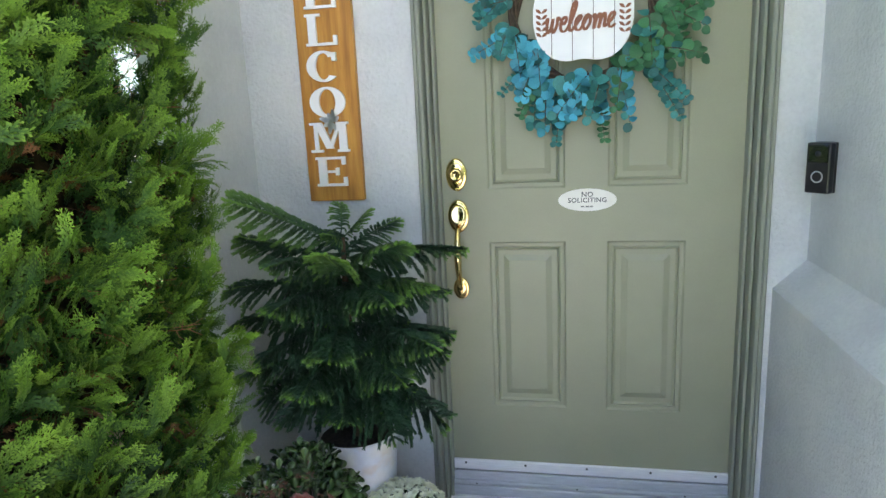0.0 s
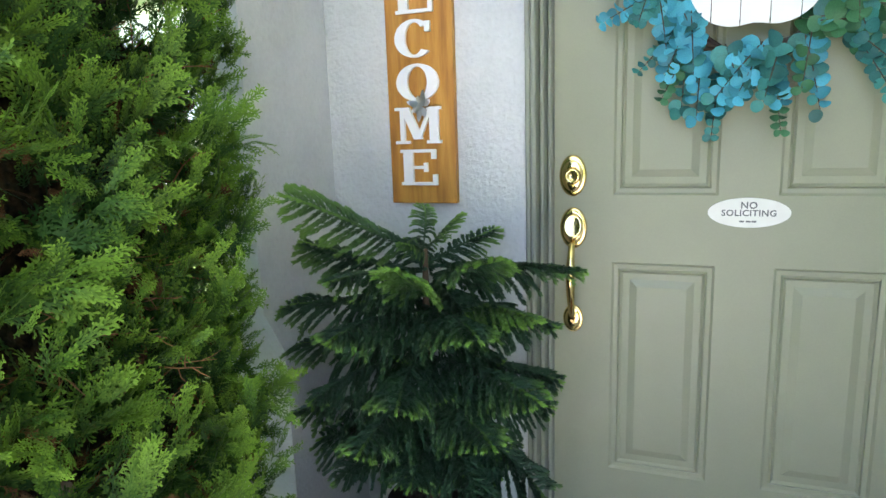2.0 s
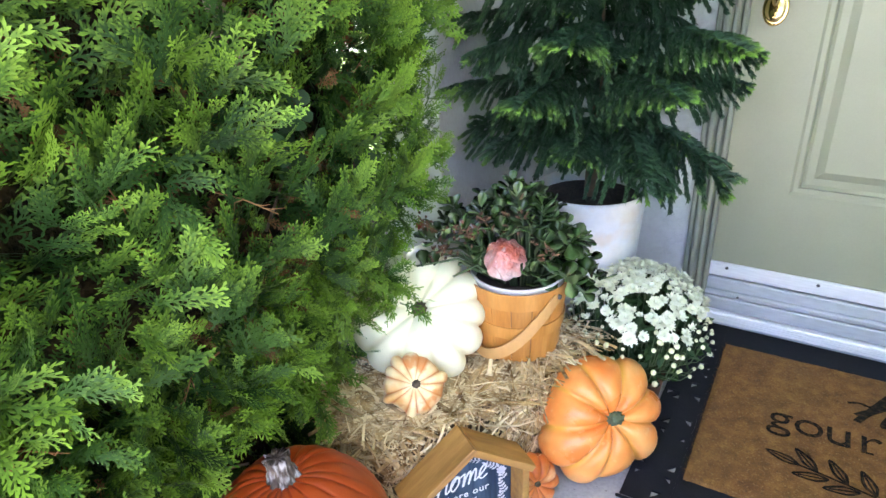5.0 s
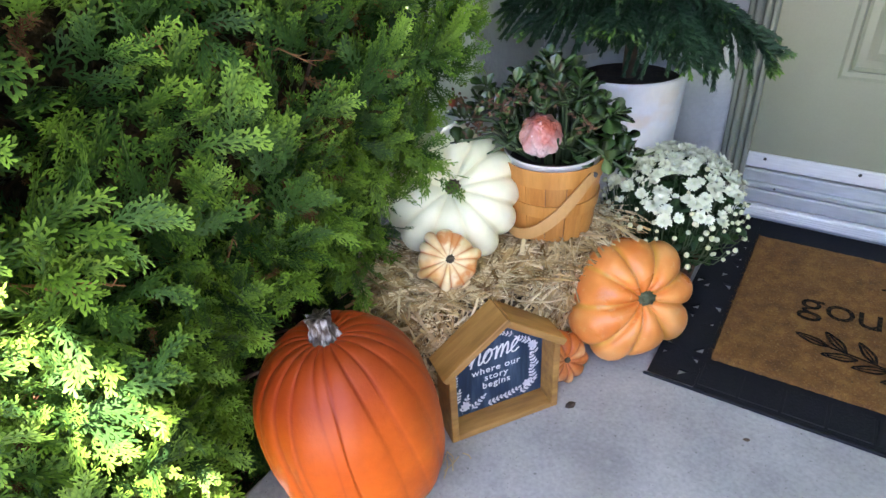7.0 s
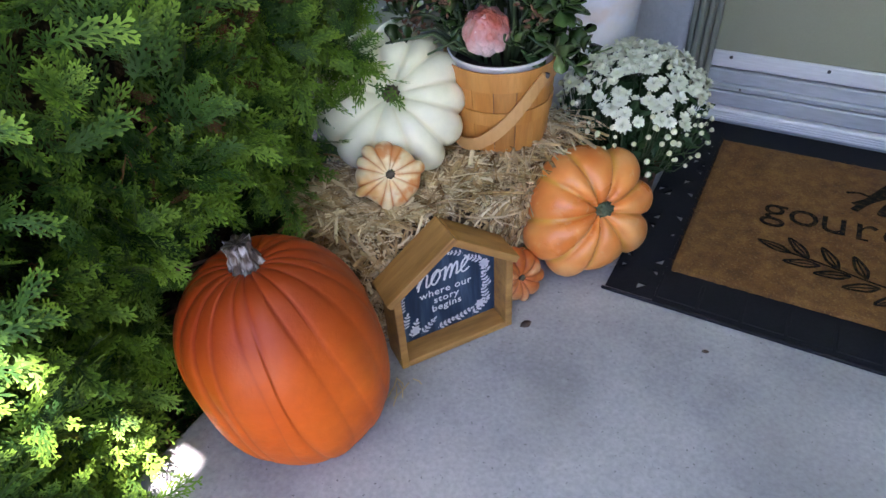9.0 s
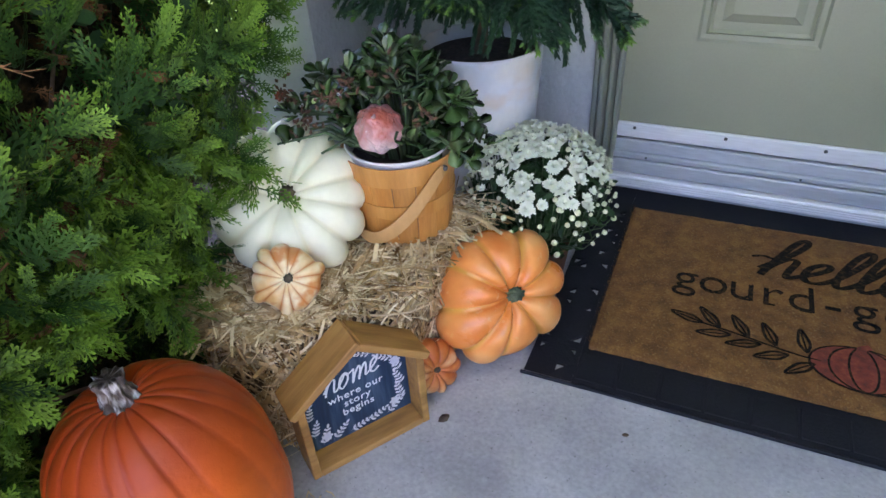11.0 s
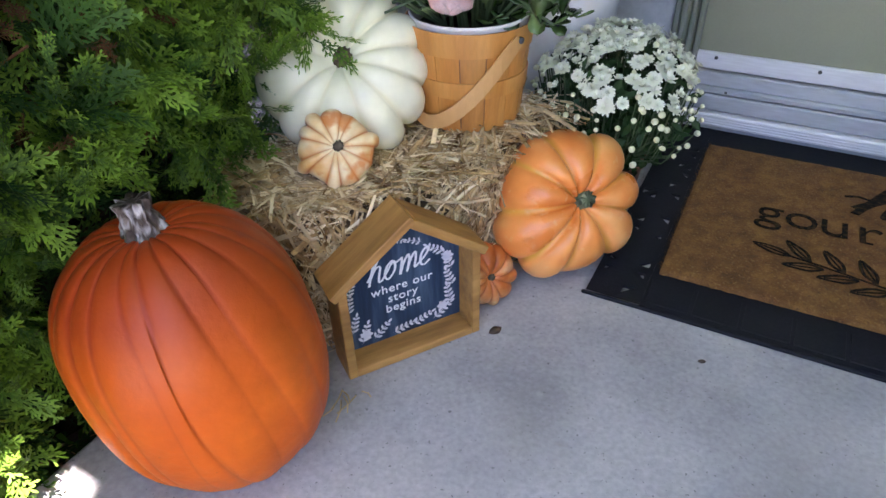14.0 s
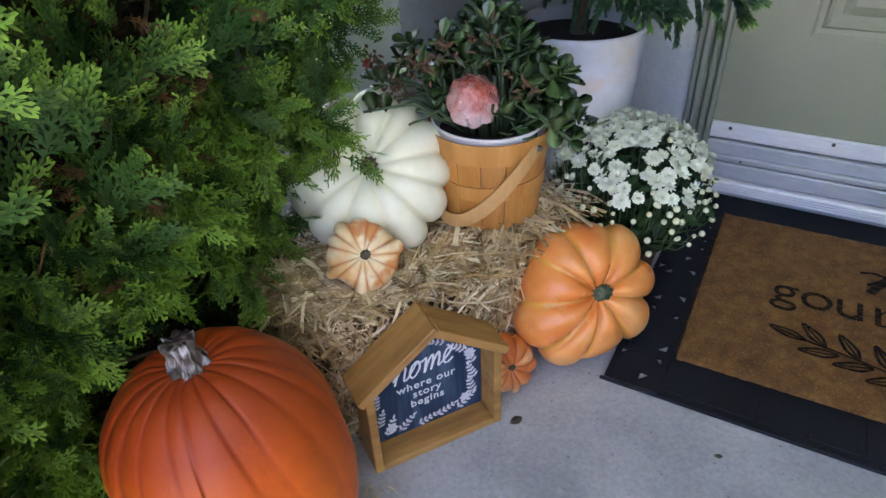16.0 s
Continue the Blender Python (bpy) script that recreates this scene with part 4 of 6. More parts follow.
for x, z, turn, n, ln in ((-0.068, 0.020, 1.25, 4, 0.034), (-0.050, 0.021, 0.75, 4, 0.032), (-0.020, 0.020, 0.25, 4, 0.032), (0.012, 0.023, 0.35, 4, 0.032), (0.046, 0.020, 0.60, 4, 0.034), (0.076, 0.040, 1.75, 4, 0.034), (0.080, 0.072, 1.9, 4, 0.032), (0.078, 0.104, 1.9, 4, 0.034), (0.066, 0.138, 2.5, 4, 0.030), (0.034, 0.166, 2.7, 3, 0.024), (-0.080, 0.044, 1.3, 4, 0.030), (-0.082, 0.082, 1.4, 4, 0.028), (-0.080, 0.112, 1.2, 4, 0.026), (-0.050, 0.150, 0.7, 3, 0.022), (-0.012, 0.186, -0.5, 3, 0.020)):
    sprig(x, z, turn, n, ln)
for x, z in ((-0.060, 0.034), (0.072, 0.128), (0.062, 0.040)):
    for k in range(6):
        leaf_shape(bm, 0.010, 0.006, (x, z), k * 1.05, 0.0006)
part("leaf_print", bm, PALE_PRINT, board, "pale pink and white leaf border", m=pose(0, YB, 0) @ UPRIGHT)["kind"] = "stuff"

# ---------- welcome board ----------
wel = thing("welcome_board", -0.218, WALL_Y - 0.001, 1.103, "tall stained wooden board with raised white letters, hung on the wall", "sign")
WB = 0.0885
part("plank", box(-WB, -0.022, 0, WB, 0, 1.16, 0.003, 2), CEDAR, wel)


def serif_letter(ch, w, h, t=0.010):
    """A raised slab-serif capital in the xz plane, centred, its foot at 0."""
    bm = bmesh.new()
    st, th = w * 0.26, h * 0.085

    def r(x0, z0, x1, z1, d=0.0):
        add_box(bm, x0, -t - d, z0, x1, 0, z1)

    x0 = -w / 2
    if ch in "EL":
        r(x0 + 0.08 * w, th, x0 + 0.08 * w + st, h - th)
        r(x0, 0, w / 2, th, 0.0002)
        r(w / 2 - 0.12 * w, th, w / 2, h * 0.30, 0.0001)
        if ch == "E":
            r(x0, h - th, w / 2 - 0.03 * w, h, 0.0002)
            r(w / 2 - 0.15 * w, h * 0.73, w / 2 - 0.03 * w, h - th, 0.0001)
            r(x0 + 0.08 * w + st, h * 0.46, w * 0.18, h * 0.54, 0.0001)
            r(w * 0.14, h * 0.37, w * 0.24, h * 0.63, 0.0003)
        else:
            r(x0, h - th, x0 + st + 0.22 * w, h, 0.0002)
    elif ch in "OC":
        n, gap = 40, 0.75 if ch == "C" else 0.0
        last = first = None
        for k in range(n + 1):
            a = gap + (2 * math.pi - 2 * gap) * k / n
            co, si = math.cos(a), math.sin(a)
            ox, oz, ix, iz = w / 2 * co, h / 2 * si, (w / 2 - st) * co * 0.98, (h / 2 - th * 0.9) * si
            ring = [bm.verts.new((x, y, z + h / 2)) for x, z, y in ((ox, oz, 0), (ox, oz, -t), (ix, iz, -t), (ix, iz, 0))]
            if last:
                for j in range(4):
                    bm.faces.new((last[j], last[(j + 1) % 4], ring[(j + 1) % 4], ring[j]))
            elif ch == "C":
                bm.faces.new(ring)
            last = ring
        if ch == "C":
            bm.faces.new(last[::-1])
            r(w * 0.27, h * 0.66, w * 0.40, h * 0.93, 0.0002)
    else:
        lines = {"M": [(-0.36, 0, -0.36, 1, 0.10), (-0.30, 1, 0.0, 0.12, 0.2), (0.0, 0.12, 0.30, 1, 0.10), (0.36, 1, 0.36, 0, 0.2)], "W": [(-0.42, 1, -0.2, 0.0, 0.2), (-0.2, 0.0, 0.0, 0.9, 0.10), (0.0, 0.9, 0.2, 0.0, 0.2), (0.2, 0.0, 0.42, 1, 0.10)]}[ch]
        for i, (ax, az, bx_, bz, wd) in enumerate(lines):
            q = wd * w / 2
            prism([(ax * w - q, az * h), (ax * w + q, az * h), (bx_ * w + q, bz * h), (bx_ * w - q, bz * h)], -t - 0.0002 * i, 0, bm)
        for cx in ((-0.36, 0.36) if ch == "M" else (-0.42, 0.42)):
            for z0 in ((0, h - th) if ch == "M" else (h - th,)):
                r(cx * w - 0.16 * w, z0, cx * w + 0.16 * w, z0 + th, 0.0012)
    bmesh.ops.recalc_face_normals(bm, faces=bm.faces)
    return bm


for k, (ch, w) in enumerate(zip("EMOCLEW", (0.098, 0.118, 0.112, 0.104, 0.096, 0.098, 0.128))):
    part("letter", serif_letter(ch, w, 0.090), WHITE_PAINT, wel, "white wooden capital", m=pose(-0.008 + 0.002 * (k % 3), -0.0225, 0.047 + 0.1045 * k))
bm = bmesh.new()
rnd = random.Random(2)
for k in range(7):
    leaf_shape(bm, 0.022 + 0.008 * (k % 2), 0.013, (0, 0), 0.5 + k * 0.78, 0.0006, 0.5)
for v in bm.verts:
    v.co.z += 0.006 + 0.35 * abs(v.co.y) * math.sin(140 * v.co.x) + 9 * v.co.x * v.co.y
part("metal_leaf", bm, METAL_LEAF, wel, "crumpled silver metal leaf", m=pose(0.010, -0.037, 0.243) @ UPRIGHT @ Matrix.Scale(1.35, 4))

# ---------- plaque, doorbell ----------
plaque = thing("oval_plaque", 0.548, DOOR_Y - 0.0006, 1.0745, "ivory oval no soliciting plaque on the green door", "sign")
bm = bmesh.new()
n = 48
pts = [(0.088 * math.cos(2 * math.pi * k / n), 0.035 * math.sin(2 * math.pi * k / n)) for k in range(n)]
part("plate", prism(pts, -0.003, 0), OVAL_WHITE, plaque)
for text, size, z in (("NO", 0.022, 0.010), ("SOLICITING", 0.0205, -0.0075)):
    mesh_part("lettering", printed(text, size, 0.0002, 0.0005, 1.08), GREY_INK, plaque, "grey capitals", m=pose(0, -0.0031, z) @ UPRIGHT)
for x in (-0.014, 0.0, 0.012):
    part("line", box(x - 0.005, -0.0036, -0.0225, x + 0.005, -0.003, -0.0185), GREY_INK, plaque)

bell = thing("video_doorbell", 1.116, 1.672, 1.176, "black video doorbell on a wedge mount beside the door", "doorbell", rz=-50)
part("mount", box(-0.031, 0.012, -0.064, 0.031, 0.040, 0.064, 0.004, 2), BELL_BLACK, bell)
bm = box(-0.031, -0.012, -0.064, 0.031, 0.012, 0.064, 0.006, 3)
body_ = part("housing", bm, BELL_BLACK, bell, "", True)
part("lens_panel", box(-0.026, -0.0135, 0.014, 0.026, -0.011, 0.058, 0.003, 2), BELL_GLASS, bell, "glossy dark camera window")
part("button", lathe([(0.0122, 0.0), (0.0122, 0.0014), (0.0138, 0.0022), (0.0152, 0.0012), (0.0152, 0)], 32), BELL_RING, bell, "grey ring button", True, pose(0, -0.0118, -0.022, 90, 0, 0))
part("lens", lathe([(0.0, 0.003), (0.005, 0.0025), (0.007, 0.001), (0.008, 0)], 20), BELL_BLACK, bell, "", True, pose(0, -0.0133, 0.036, 90, 0, 0))


# ---------- basket with succulent ----------
BX, BY, BZ = -0.148, 1.233, 0.250
basket = thing("splint_basket", BX, BY, BZ, "round wood-splint basket with a strap handle, on the straw bale", "basket")
R0, R1, RH = 0.077, 0.0900, 0.148


def wall_strip(a0, a1, z0, z1, out=0.0, thick=0.0016, n=6, wob=0.0):
    """A bent strip of the basket's wall between two angles and two heights."""
    bm = bmesh.new()
    rings = []
    for k in range(n + 1):
        a = a0 + (a1 - a0) * k / n
        ring = []
        for z, d in ((z0, 0), (z1, 0), (z1, thick), (z0, thick)):
            r = R0 + (R1 - R0) * z / RH + out + d + wob * math.sin(3 * a)
            ring.append(bm.verts.new((r * math.cos(a), r * math.sin(a), z)))
        rings.append(ring)
    for a, b in zip(rings, rings[1:]):
        for k in range(4):
            bm.faces.new((a[k], b[k], b[(k + 1) % 4], a[(k + 1) % 4]))
    if abs(a1 - a0) < 6.2:
        bm.faces.new(rings[0])
        bm.faces.new(rings[-1][::-1])
    bmesh.ops.recalc_face_normals(bm, faces=bm.faces)
    return bm


NS = 15
for k in range(NS):
    a = 2 * math.pi * k / NS
    part("splint", wall_strip(a, a + 2 * math.pi / NS * 0.962, 0.0, RH - 0.004, 0.0008 * (k % 2)), SPLINT_DARK, basket)
part("hoop", wall_strip(0, 2 * math.pi, RH - 0.034, RH, 0.003, 0.002, 48), SPLINT, basket, "wooden rim hoop")
part("hoop", wall_strip(0, 2 * math.pi, RH * 0.36, RH * 0.36 + 0.024, 0.003, 0.0016, 48), SPLINT, basket, "wooden middle hoop")
# dark sheet added before the liner as painted shade in the splint gaps
part("inner_wall", wall_strip(0, 2 * math.pi, 0.004, RH - 0.006, -0.0022, 0.001, 48), TERRACOTTA, basket, "dark sheet painting the shade between splints")
part("bottom", lathe([(0.0, 0.001), (R0 - 0.001, 0.001), (R0 - 0.001, 0.006), (0.0, 0.006)], 32), SPLINT, basket)
part("liner", lathe([(0.070, 0.03), (0.0860, RH + 0.002), (0.0882, RH + 0.0065), (0.0850, RH + 0.007), (0.079, RH - 0.006), (0.077, RH - 0.02), (0.0, RH - 0.018)], 48), RIM_WHITE, basket, "white plastic inner pot", True)
part("soil", lathe([(0.0, RH - 0.008), (0.05, RH - 0.010), (0.0788, RH - 0.014)], 32), SOIL, basket)
# the handle hangs down over the front
RIV = Vector((-0.073 - BX, 1.209 - BY, 0.393 - BZ))
ra = math.atan2(RIV.y, RIV.x)
bm, last = bmesh.new(), None
for k in range(25):
    s = k / 24
    a = ra - math.pi * s
    drop = math.sin(math.pi * s) ** 1.25 if 0 < s < 1 else 0.0
    z = RH - 0.014 - 0.120 * drop
    r = R0 + (R1 - R0) * z / RH + 0.0075 + 0.006 * drop
    c = Vector((r * math.cos(a), r * math.sin(a), z))
    tang = Vector((-math.sin(a), math.cos(a), 0))
    nrm = Vector((math.cos(a), math.sin(a), 0))
    ds = -math.pi * r / 24
    dz = -0.120 * 0.8 * math.pi / 24 * math.cos(math.pi * s)
    d = (tang * ds + Vector((0, 0, dz * (1.6 if s in (0, 1) else 1)))).normalized()
    wide = nrm.cross(d) * 0.0108
    ring = [bm.verts.new(p) for p in (c + wide, c - wide, c - wide + nrm * 0.0018, c + wide + nrm * 0.0018)]
    if last:
        for j in range(4):
            bm.faces.new((last[j], last[(j + 1) % 4], ring[(j + 1) % 4], ring[j]))
    else:
        bm.faces.new(ring)
    last = ring
bm.faces.new(last[::-1])
bmesh.ops.recalc_face_normals(bm, faces=bm.faces)
strap = part("handle", bm, SPLINT_PALE, basket, "pale bent wood handle")
for s in (0, 1):
    a = ra - math.pi * s
    r = R1 + 0.0095
    m_ = Matrix.Translation((r * math.cos(a), r * math.sin(a), RH - 0.016)) @ tilt_to((math.cos(a), math.sin(a), 0))
    part("rivet", lathe([(0.0045, -0.004), (0.0045, 0.001), (0.003, 0.002), (0.0, 0.0022)], 12), SCREW, strap, "", True, m_)

# wrapped ball sitting in the basket
ball = thing("wrapped_ball", -0.141, 1.166, 0.453, "pink and rust foil-wrapped ball set in the basket", "ornament")
bm = bmesh.new()
bmesh.ops.create_icosphere(bm, subdivisions=5, radius=0.0375)
pale = bm.verts.layers.float.new("age")
TURN = pose(0, 0, 0, 40, 18, 0)
for v in bm.verts:
    n_ = v.co.normalized()
    a = math.atan2(n_.y, n_.x)
    fold = abs(((a * 9 / (2 * math.pi) + 0.35 * n_.z + 0.3 * noise.noise(n_ * 2)) % 1) - 0.5) * 2
    peak = max(0, n_.z) ** 7
    v[pale] = min(1, max(0, 0.15 - 1.5 * (TURN @ n_).z + 0.5 * noise.noise(n_ * 4))) * (0.55 + 0.45 * fold)
    v.co *= 1 + 0.07 * noise.noise(n_ * 2.2) + 0.035 * noise.noise(n_ * 9) - 0.09 * fold * (1 - abs(n_.z) ** 3) + 0.16 * peak
    v.co.z *= 1.04
part("wrap", bm, PINK_WRAP, ball, "", False, TURN)
part("twist", tube([(0, 0, 0.036), (0.001, 0.0, 0.043), (-0.002, 0.001, 0.046)], [0.007, 0.003, 0.004], 9), PINK_WRAP, ball, "twisted foil end", False, TURN)

succ = thing("succulent_plant", BX, BY, BZ + RH - 0.012, "green fleshy-leaved succulent with dried flowers in the basket", "plant")


def fleshy_leaf(length, width, thick, cup):
    bm = bmesh.new()
    rows, last = [(0.0, 0.10), (0.2, 0.35), (0.45, 0.80), (0.70, 1.0), (0.88, 0.78), (1.0, 0.12)], None
    for u, w in rows:
        x, hw_ = u * length, w * width / 2
        z = cup * math.sin(u * 2.2) * length * 0.2
        ring = [bm.verts.new(p) for p in ((x, -hw_, z + 0.12 * hw_), (x, 0, z + thick * 0.2), (x, hw_, z + 0.12 * hw_), (x, 0, z - thick))]
        if last:
            for k in range(4):
                bm.faces.new((last[k], last[(k + 1) % 4], ring[(k + 1) % 4], ring[k]))
        last = ring
    bmesh.ops.recalc_face_normals(bm, faces=bm.faces)
    me = bpy.data.meshes.new("leaf")
    bm.to_mesh(me)
    bm.free()
    me.materials.append(SUCC_LEAF)
    me.shade_smooth()
    return me


LEAVES = [fleshy_leaf(0.034, 0.028, 0.003, 0.5), fleshy_leaf(0.039, 0.031, 0.003, -0.5), fleshy_leaf(0.030, 0.027, 0.003, 0.9)]
rnd = random.Random(21)
stems, extra = bmesh.new(), bmesh.new()
count = 0
BALL, AHEAD = Vector((0.007, -0.067, 0.067)), Vector((0.45, -0.79, 0.42)).normalized()
for k in range(86):
    a = 2.399 * k + rnd.uniform(-0.3, 0.3)
    reach = 0.196 * math.sqrt((k + 1) / 86) * rnd.uniform(0.75, 1.05)
    hgt = 0.172 - 0.62 * reach + rnd.uniform(-0.05, 0.03)
    if math.cos(a + 2.4) > 0.6:
        hgt -= 0.03
    tip = Vector((reach * math.cos(a) - 0.025, reach * math.sin(a) * 0.92, max(hgt, 0.018)))
    root = Vector((0.04 * math.cos(a), 0.04 * math.sin(a), 0.0))
    mid = (root + tip) / 2 + Vector((0, 0, 0.03))
    if math.hypot(tip.x - BALL.x, tip.z - BALL.z) < 0.05 and tip.y < -0.02 or tip.y < -0.07 and tip.z < 0.07 and tip.x > -0.06:
        continue
    tube([root, mid, tip], [0.0032, 0.0026, 0.0018], 6, stems)
    way = ((tip - mid).normalized() + Vector((0, 0, 0.35))).normalized()
    side = way.orthogonal().normalized()
    other = way.cross(side)
    for j in range(9):
        b = j * 2.4 + rnd.uniform(-0.3, 0.3)
        up = 0.02 + 0.75 * (j / 9)
        d = ((side * math.cos(b) + other * math.sin(b)) * (1.05 - up) + way * up).normalized()
        p = tip - way * 0.034 * (1 - j / 9)
        c_ = p + d * 0.022
        w_ = p + d * 0.036 - BALL
        along = w_.dot(AHEAD)
        if (c_ - BALL).length < 0.056 or along > 0 and (w_ - AHEAD * along).length < 0.046 or math.hypot(c_.x - BALL.x, c_.z - BALL.z) < 0.047 and c_.y < -0.02 or c_.y < -0.055 and c_.z < 0.062 and c_.x > -0.075 or c_.z < (0.060 if c_.x < -0.06 else 0.010):
            continue
        m_ = Matrix.Translation(p) @ d.to_track_quat("X", "Z").to_matrix().to_4x4() @ pose(0, 0, 0, rnd.uniform(-30, 30), 0, 0) @ Matrix.Scale(rnd.uniform(0.75, 1.15) * (1 - 0.4 * (j / 9) ** 2), 4)
        if (k + j) % 2 == 0 and count < 270:
            mesh_part("leaf", LEAVES[count % 3], None, succ, m=m_)
            count += 1
        else:
            nv = len(extra.verts)
            extra.from_mesh(LEAVES[(k + j) % 3])
            extra.verts.ensure_lookup_table()
            for v in extra.verts[nv:]:
                v.co = m_ @ v.co
part("foliage", extra, SUCC_LEAF, succ, "", True)["kind"] = "stuff"
for a in (-2.95, -2.75, -2.5, -2.3, -2.12, -0.75, -0.55, -0.35, -0.15, 0.05, 0.3):
    for r, z, rise in ((0.050, 0.010, -30), (0.040, 0.030, -48)):
        mesh_part("leaf", LEAVES[count % 3], None, succ, m=pose(r * math.cos(a), r * math.sin(a), z, rnd.uniform(-25, 25), rise + rnd.uniform(-12, 12), math.degrees(a) + rnd.uniform(-12, 12)) @ Matrix.Scale(rnd.uniform(0.9, 1.25), 4))
        count += 1
mesh_part("leaf", LEAVES[1], None, succ, "large leaf drooping over the rim", m=pose(0.048, -0.030, 0.030, 10, 22, 0) @ Matrix.Scale(1.15, 4))
part("stem_tangle", stems, MUM_STEM, succ, "", True)["kind"] = "stuff"
for cx, cy, cz, n_ in ((-0.100, -0.100, 0.085, 26), (-0.062, -0.100, 0.118, 22), (-0.140, -0.075, 0.112, 20), (0.085, -0.080, 0.100, 14), (-0.02, -0.105, 0.140, 16), (0.03, -0.070, 0.150, 14)):
    bm = bmesh.new()
    for _ in range(n_):
        o = Vector((cx, cy, cz)) + Vector([rnd.gauss(0, 0.012) for _ in range(3)])
        d = Vector([rnd.gauss(0, 1) for _ in range(3)]).normalized() * rnd.uniform(0.007, 0.013)
        tube([o, o + d * 0.5, o + d], [0.0009, rnd.uniform(0.002, 0.0034), 0.0007], 5, bm)
    part("dried_flower_head", bm, DRY_FLOWER, succ, "reddish brown dried flower head")["kind"] = "stuff"
bm = bmesh.new()
for k in range(7):
    leaf_shape(bm, 0.009, 0.006, (0, 0), k * 0.9, 0.001)
part("red_flower", bm, RED_INK, succ, "small red flower", m=pose(-0.175, -0.055, 0.092, 70, 0, 30))

# ---------- chrysanthemum ----------
MX, MY = 0.026, 1.442
mum = thing("chrysanthemum", MX, MY, 0.0, "potted white chrysanthemum with open flowers and buds", "plant")
part("pot", lathe([(0.0, 0.0), (0.055, 0.0), (0.070, 0.105), (0.075, 0.107), (0.075, 0.120), (0.070, 0.120), (0.066, 0.108), (0.0, 0.106)], 36), TERRACOTTA, mum, "brown nursery pot", True)
MC, MR = Vector((0, 0, 0.205)), 0.142


def mum_flower(r, seed, layers=((1.0, 20, 0.05), (0.84, 17, 0.38), (0.60, 13, 0.8), (0.34, 8, 1.2))):
    """A double flower facing +z."""
    rnd = random.Random(seed)
    bm = bmesh.new()
    for s, n, lift in layers:
        for k in range(n):
            a = 2 * math.pi * (k + rnd.uniform(-0.25, 0.25)) / n
            ln = r * s * rnd.uniform(0.78, 1.12)
            co, si = math.cos(a), math.sin(a)
            w = r * rnd.uniform(0.14, 0.20)
            el = lift + rnd.uniform(-0.28, 0.28)
            pts = []
            for u, ww in ((0.1, 0.45), (0.6, 1.0), (1.0, 0.5)):
                x, z = u * ln * math.cos(el), u * ln * math.sin(el) + 0.06 * r * s
                pts.append(((x * co - w * ww * si, x * si + w * ww * co, z), (x * co + w * ww * si, x * si - w * ww * co, z)))
            v = [[bm.verts.new(p) for p in q] for q in pts]
            for a_, b_ in zip(v, v[1:]):
                bm.faces.new((a_[0], a_[1], b_[1], b_[0]))
    me = bpy.data.meshes.new("flower")
    bm.to_mesh(me)
    bm.free()
    me.materials.append(PETAL)
    return me


FLOWERS = [mum_flower(0.0188, 1), mum_flower(0.0172, 2), mum_flower(0.0150, 3, ((0.95, 12, 0.45), (0.7, 10, 0.8), (0.4, 8, 1.2)))]
bm = lathe([(0.0, -0.0075), (0.004, -0.006), (0.0072, -0.001), (0.0075, 0.002), (0.005, 0.0055), (0.0, 0.0068)], 10)
BUD_ME = bpy.data.meshes.new("bud")
bm.to_mesh(BUD_ME)
bm.free()
BUD_ME.materials.append(BUD)
BUD_ME.shade_smooth()
rnd = random.Random(31)
stems, greens, placed = bmesh.new(), bmesh.new(), []
tries = 0
while len(placed) < 285 and tries < 15000:
    tries += 1
    z = rnd.uniform(-0.30, 1.0)
    a = rnd.uniform(0, 2 * math.pi)
    s = math.sqrt(max(0, 1 - z * z))
    n_ = Vector((s * math.cos(a), s * math.sin(a), z))
    front = n_.dot(Vector((0.25, -0.85, -0.1)))
    is_bud = z < 0.30 + 0.32 * rnd.random() and front > -0.3 or rnd.random() < 0.12
    if z < 0.15 and rnd.random() < 0.7:
        continue
    if is_bud and rnd.random() < 0.4:
        continue
    gap = 0.0140 if is_bud else 0.0150
    p = MC + Vector((n_.x * MR * 1.02, n_.y * MR * 0.98, n_.z * MR * 0.95)) * rnd.uniform(0.94, 1.05)
    if any((p - q).length < (gap + g) / 2 for q, g in placed):
        continue
    placed.append((p, gap))
    d = (n_ + Vector((0, -0.1, 0.55)) + 0.22 * Vector([rnd.gauss(0, 1) for _ in range(3)])).normalized()
    m_ = Matrix.Translation(p) @ tilt_to(d, rnd.uniform(0, 360))
    if is_bud:
        mesh_part("bud", BUD_ME, None, mum, m=m_ @ Matrix.Scale(rnd.uniform(0.45, 0.8), 4))
    else:
        mesh_part("flower", FLOWERS[len(placed) % 3], None, mum, m=m_ @ Matrix.Scale(rnd.uniform(0.62, 1.0), 4))
    root = Vector((n_.x * 0.04, n_.y * 0.04, 0.12))
    mid = root.lerp(p, 0.55) + Vector((n_.x, n_.y, 0)) * 0.028
    tube([root, mid, p - d * 0.004], [0.0013, 0.0011, 0.0009], 5, stems, False)
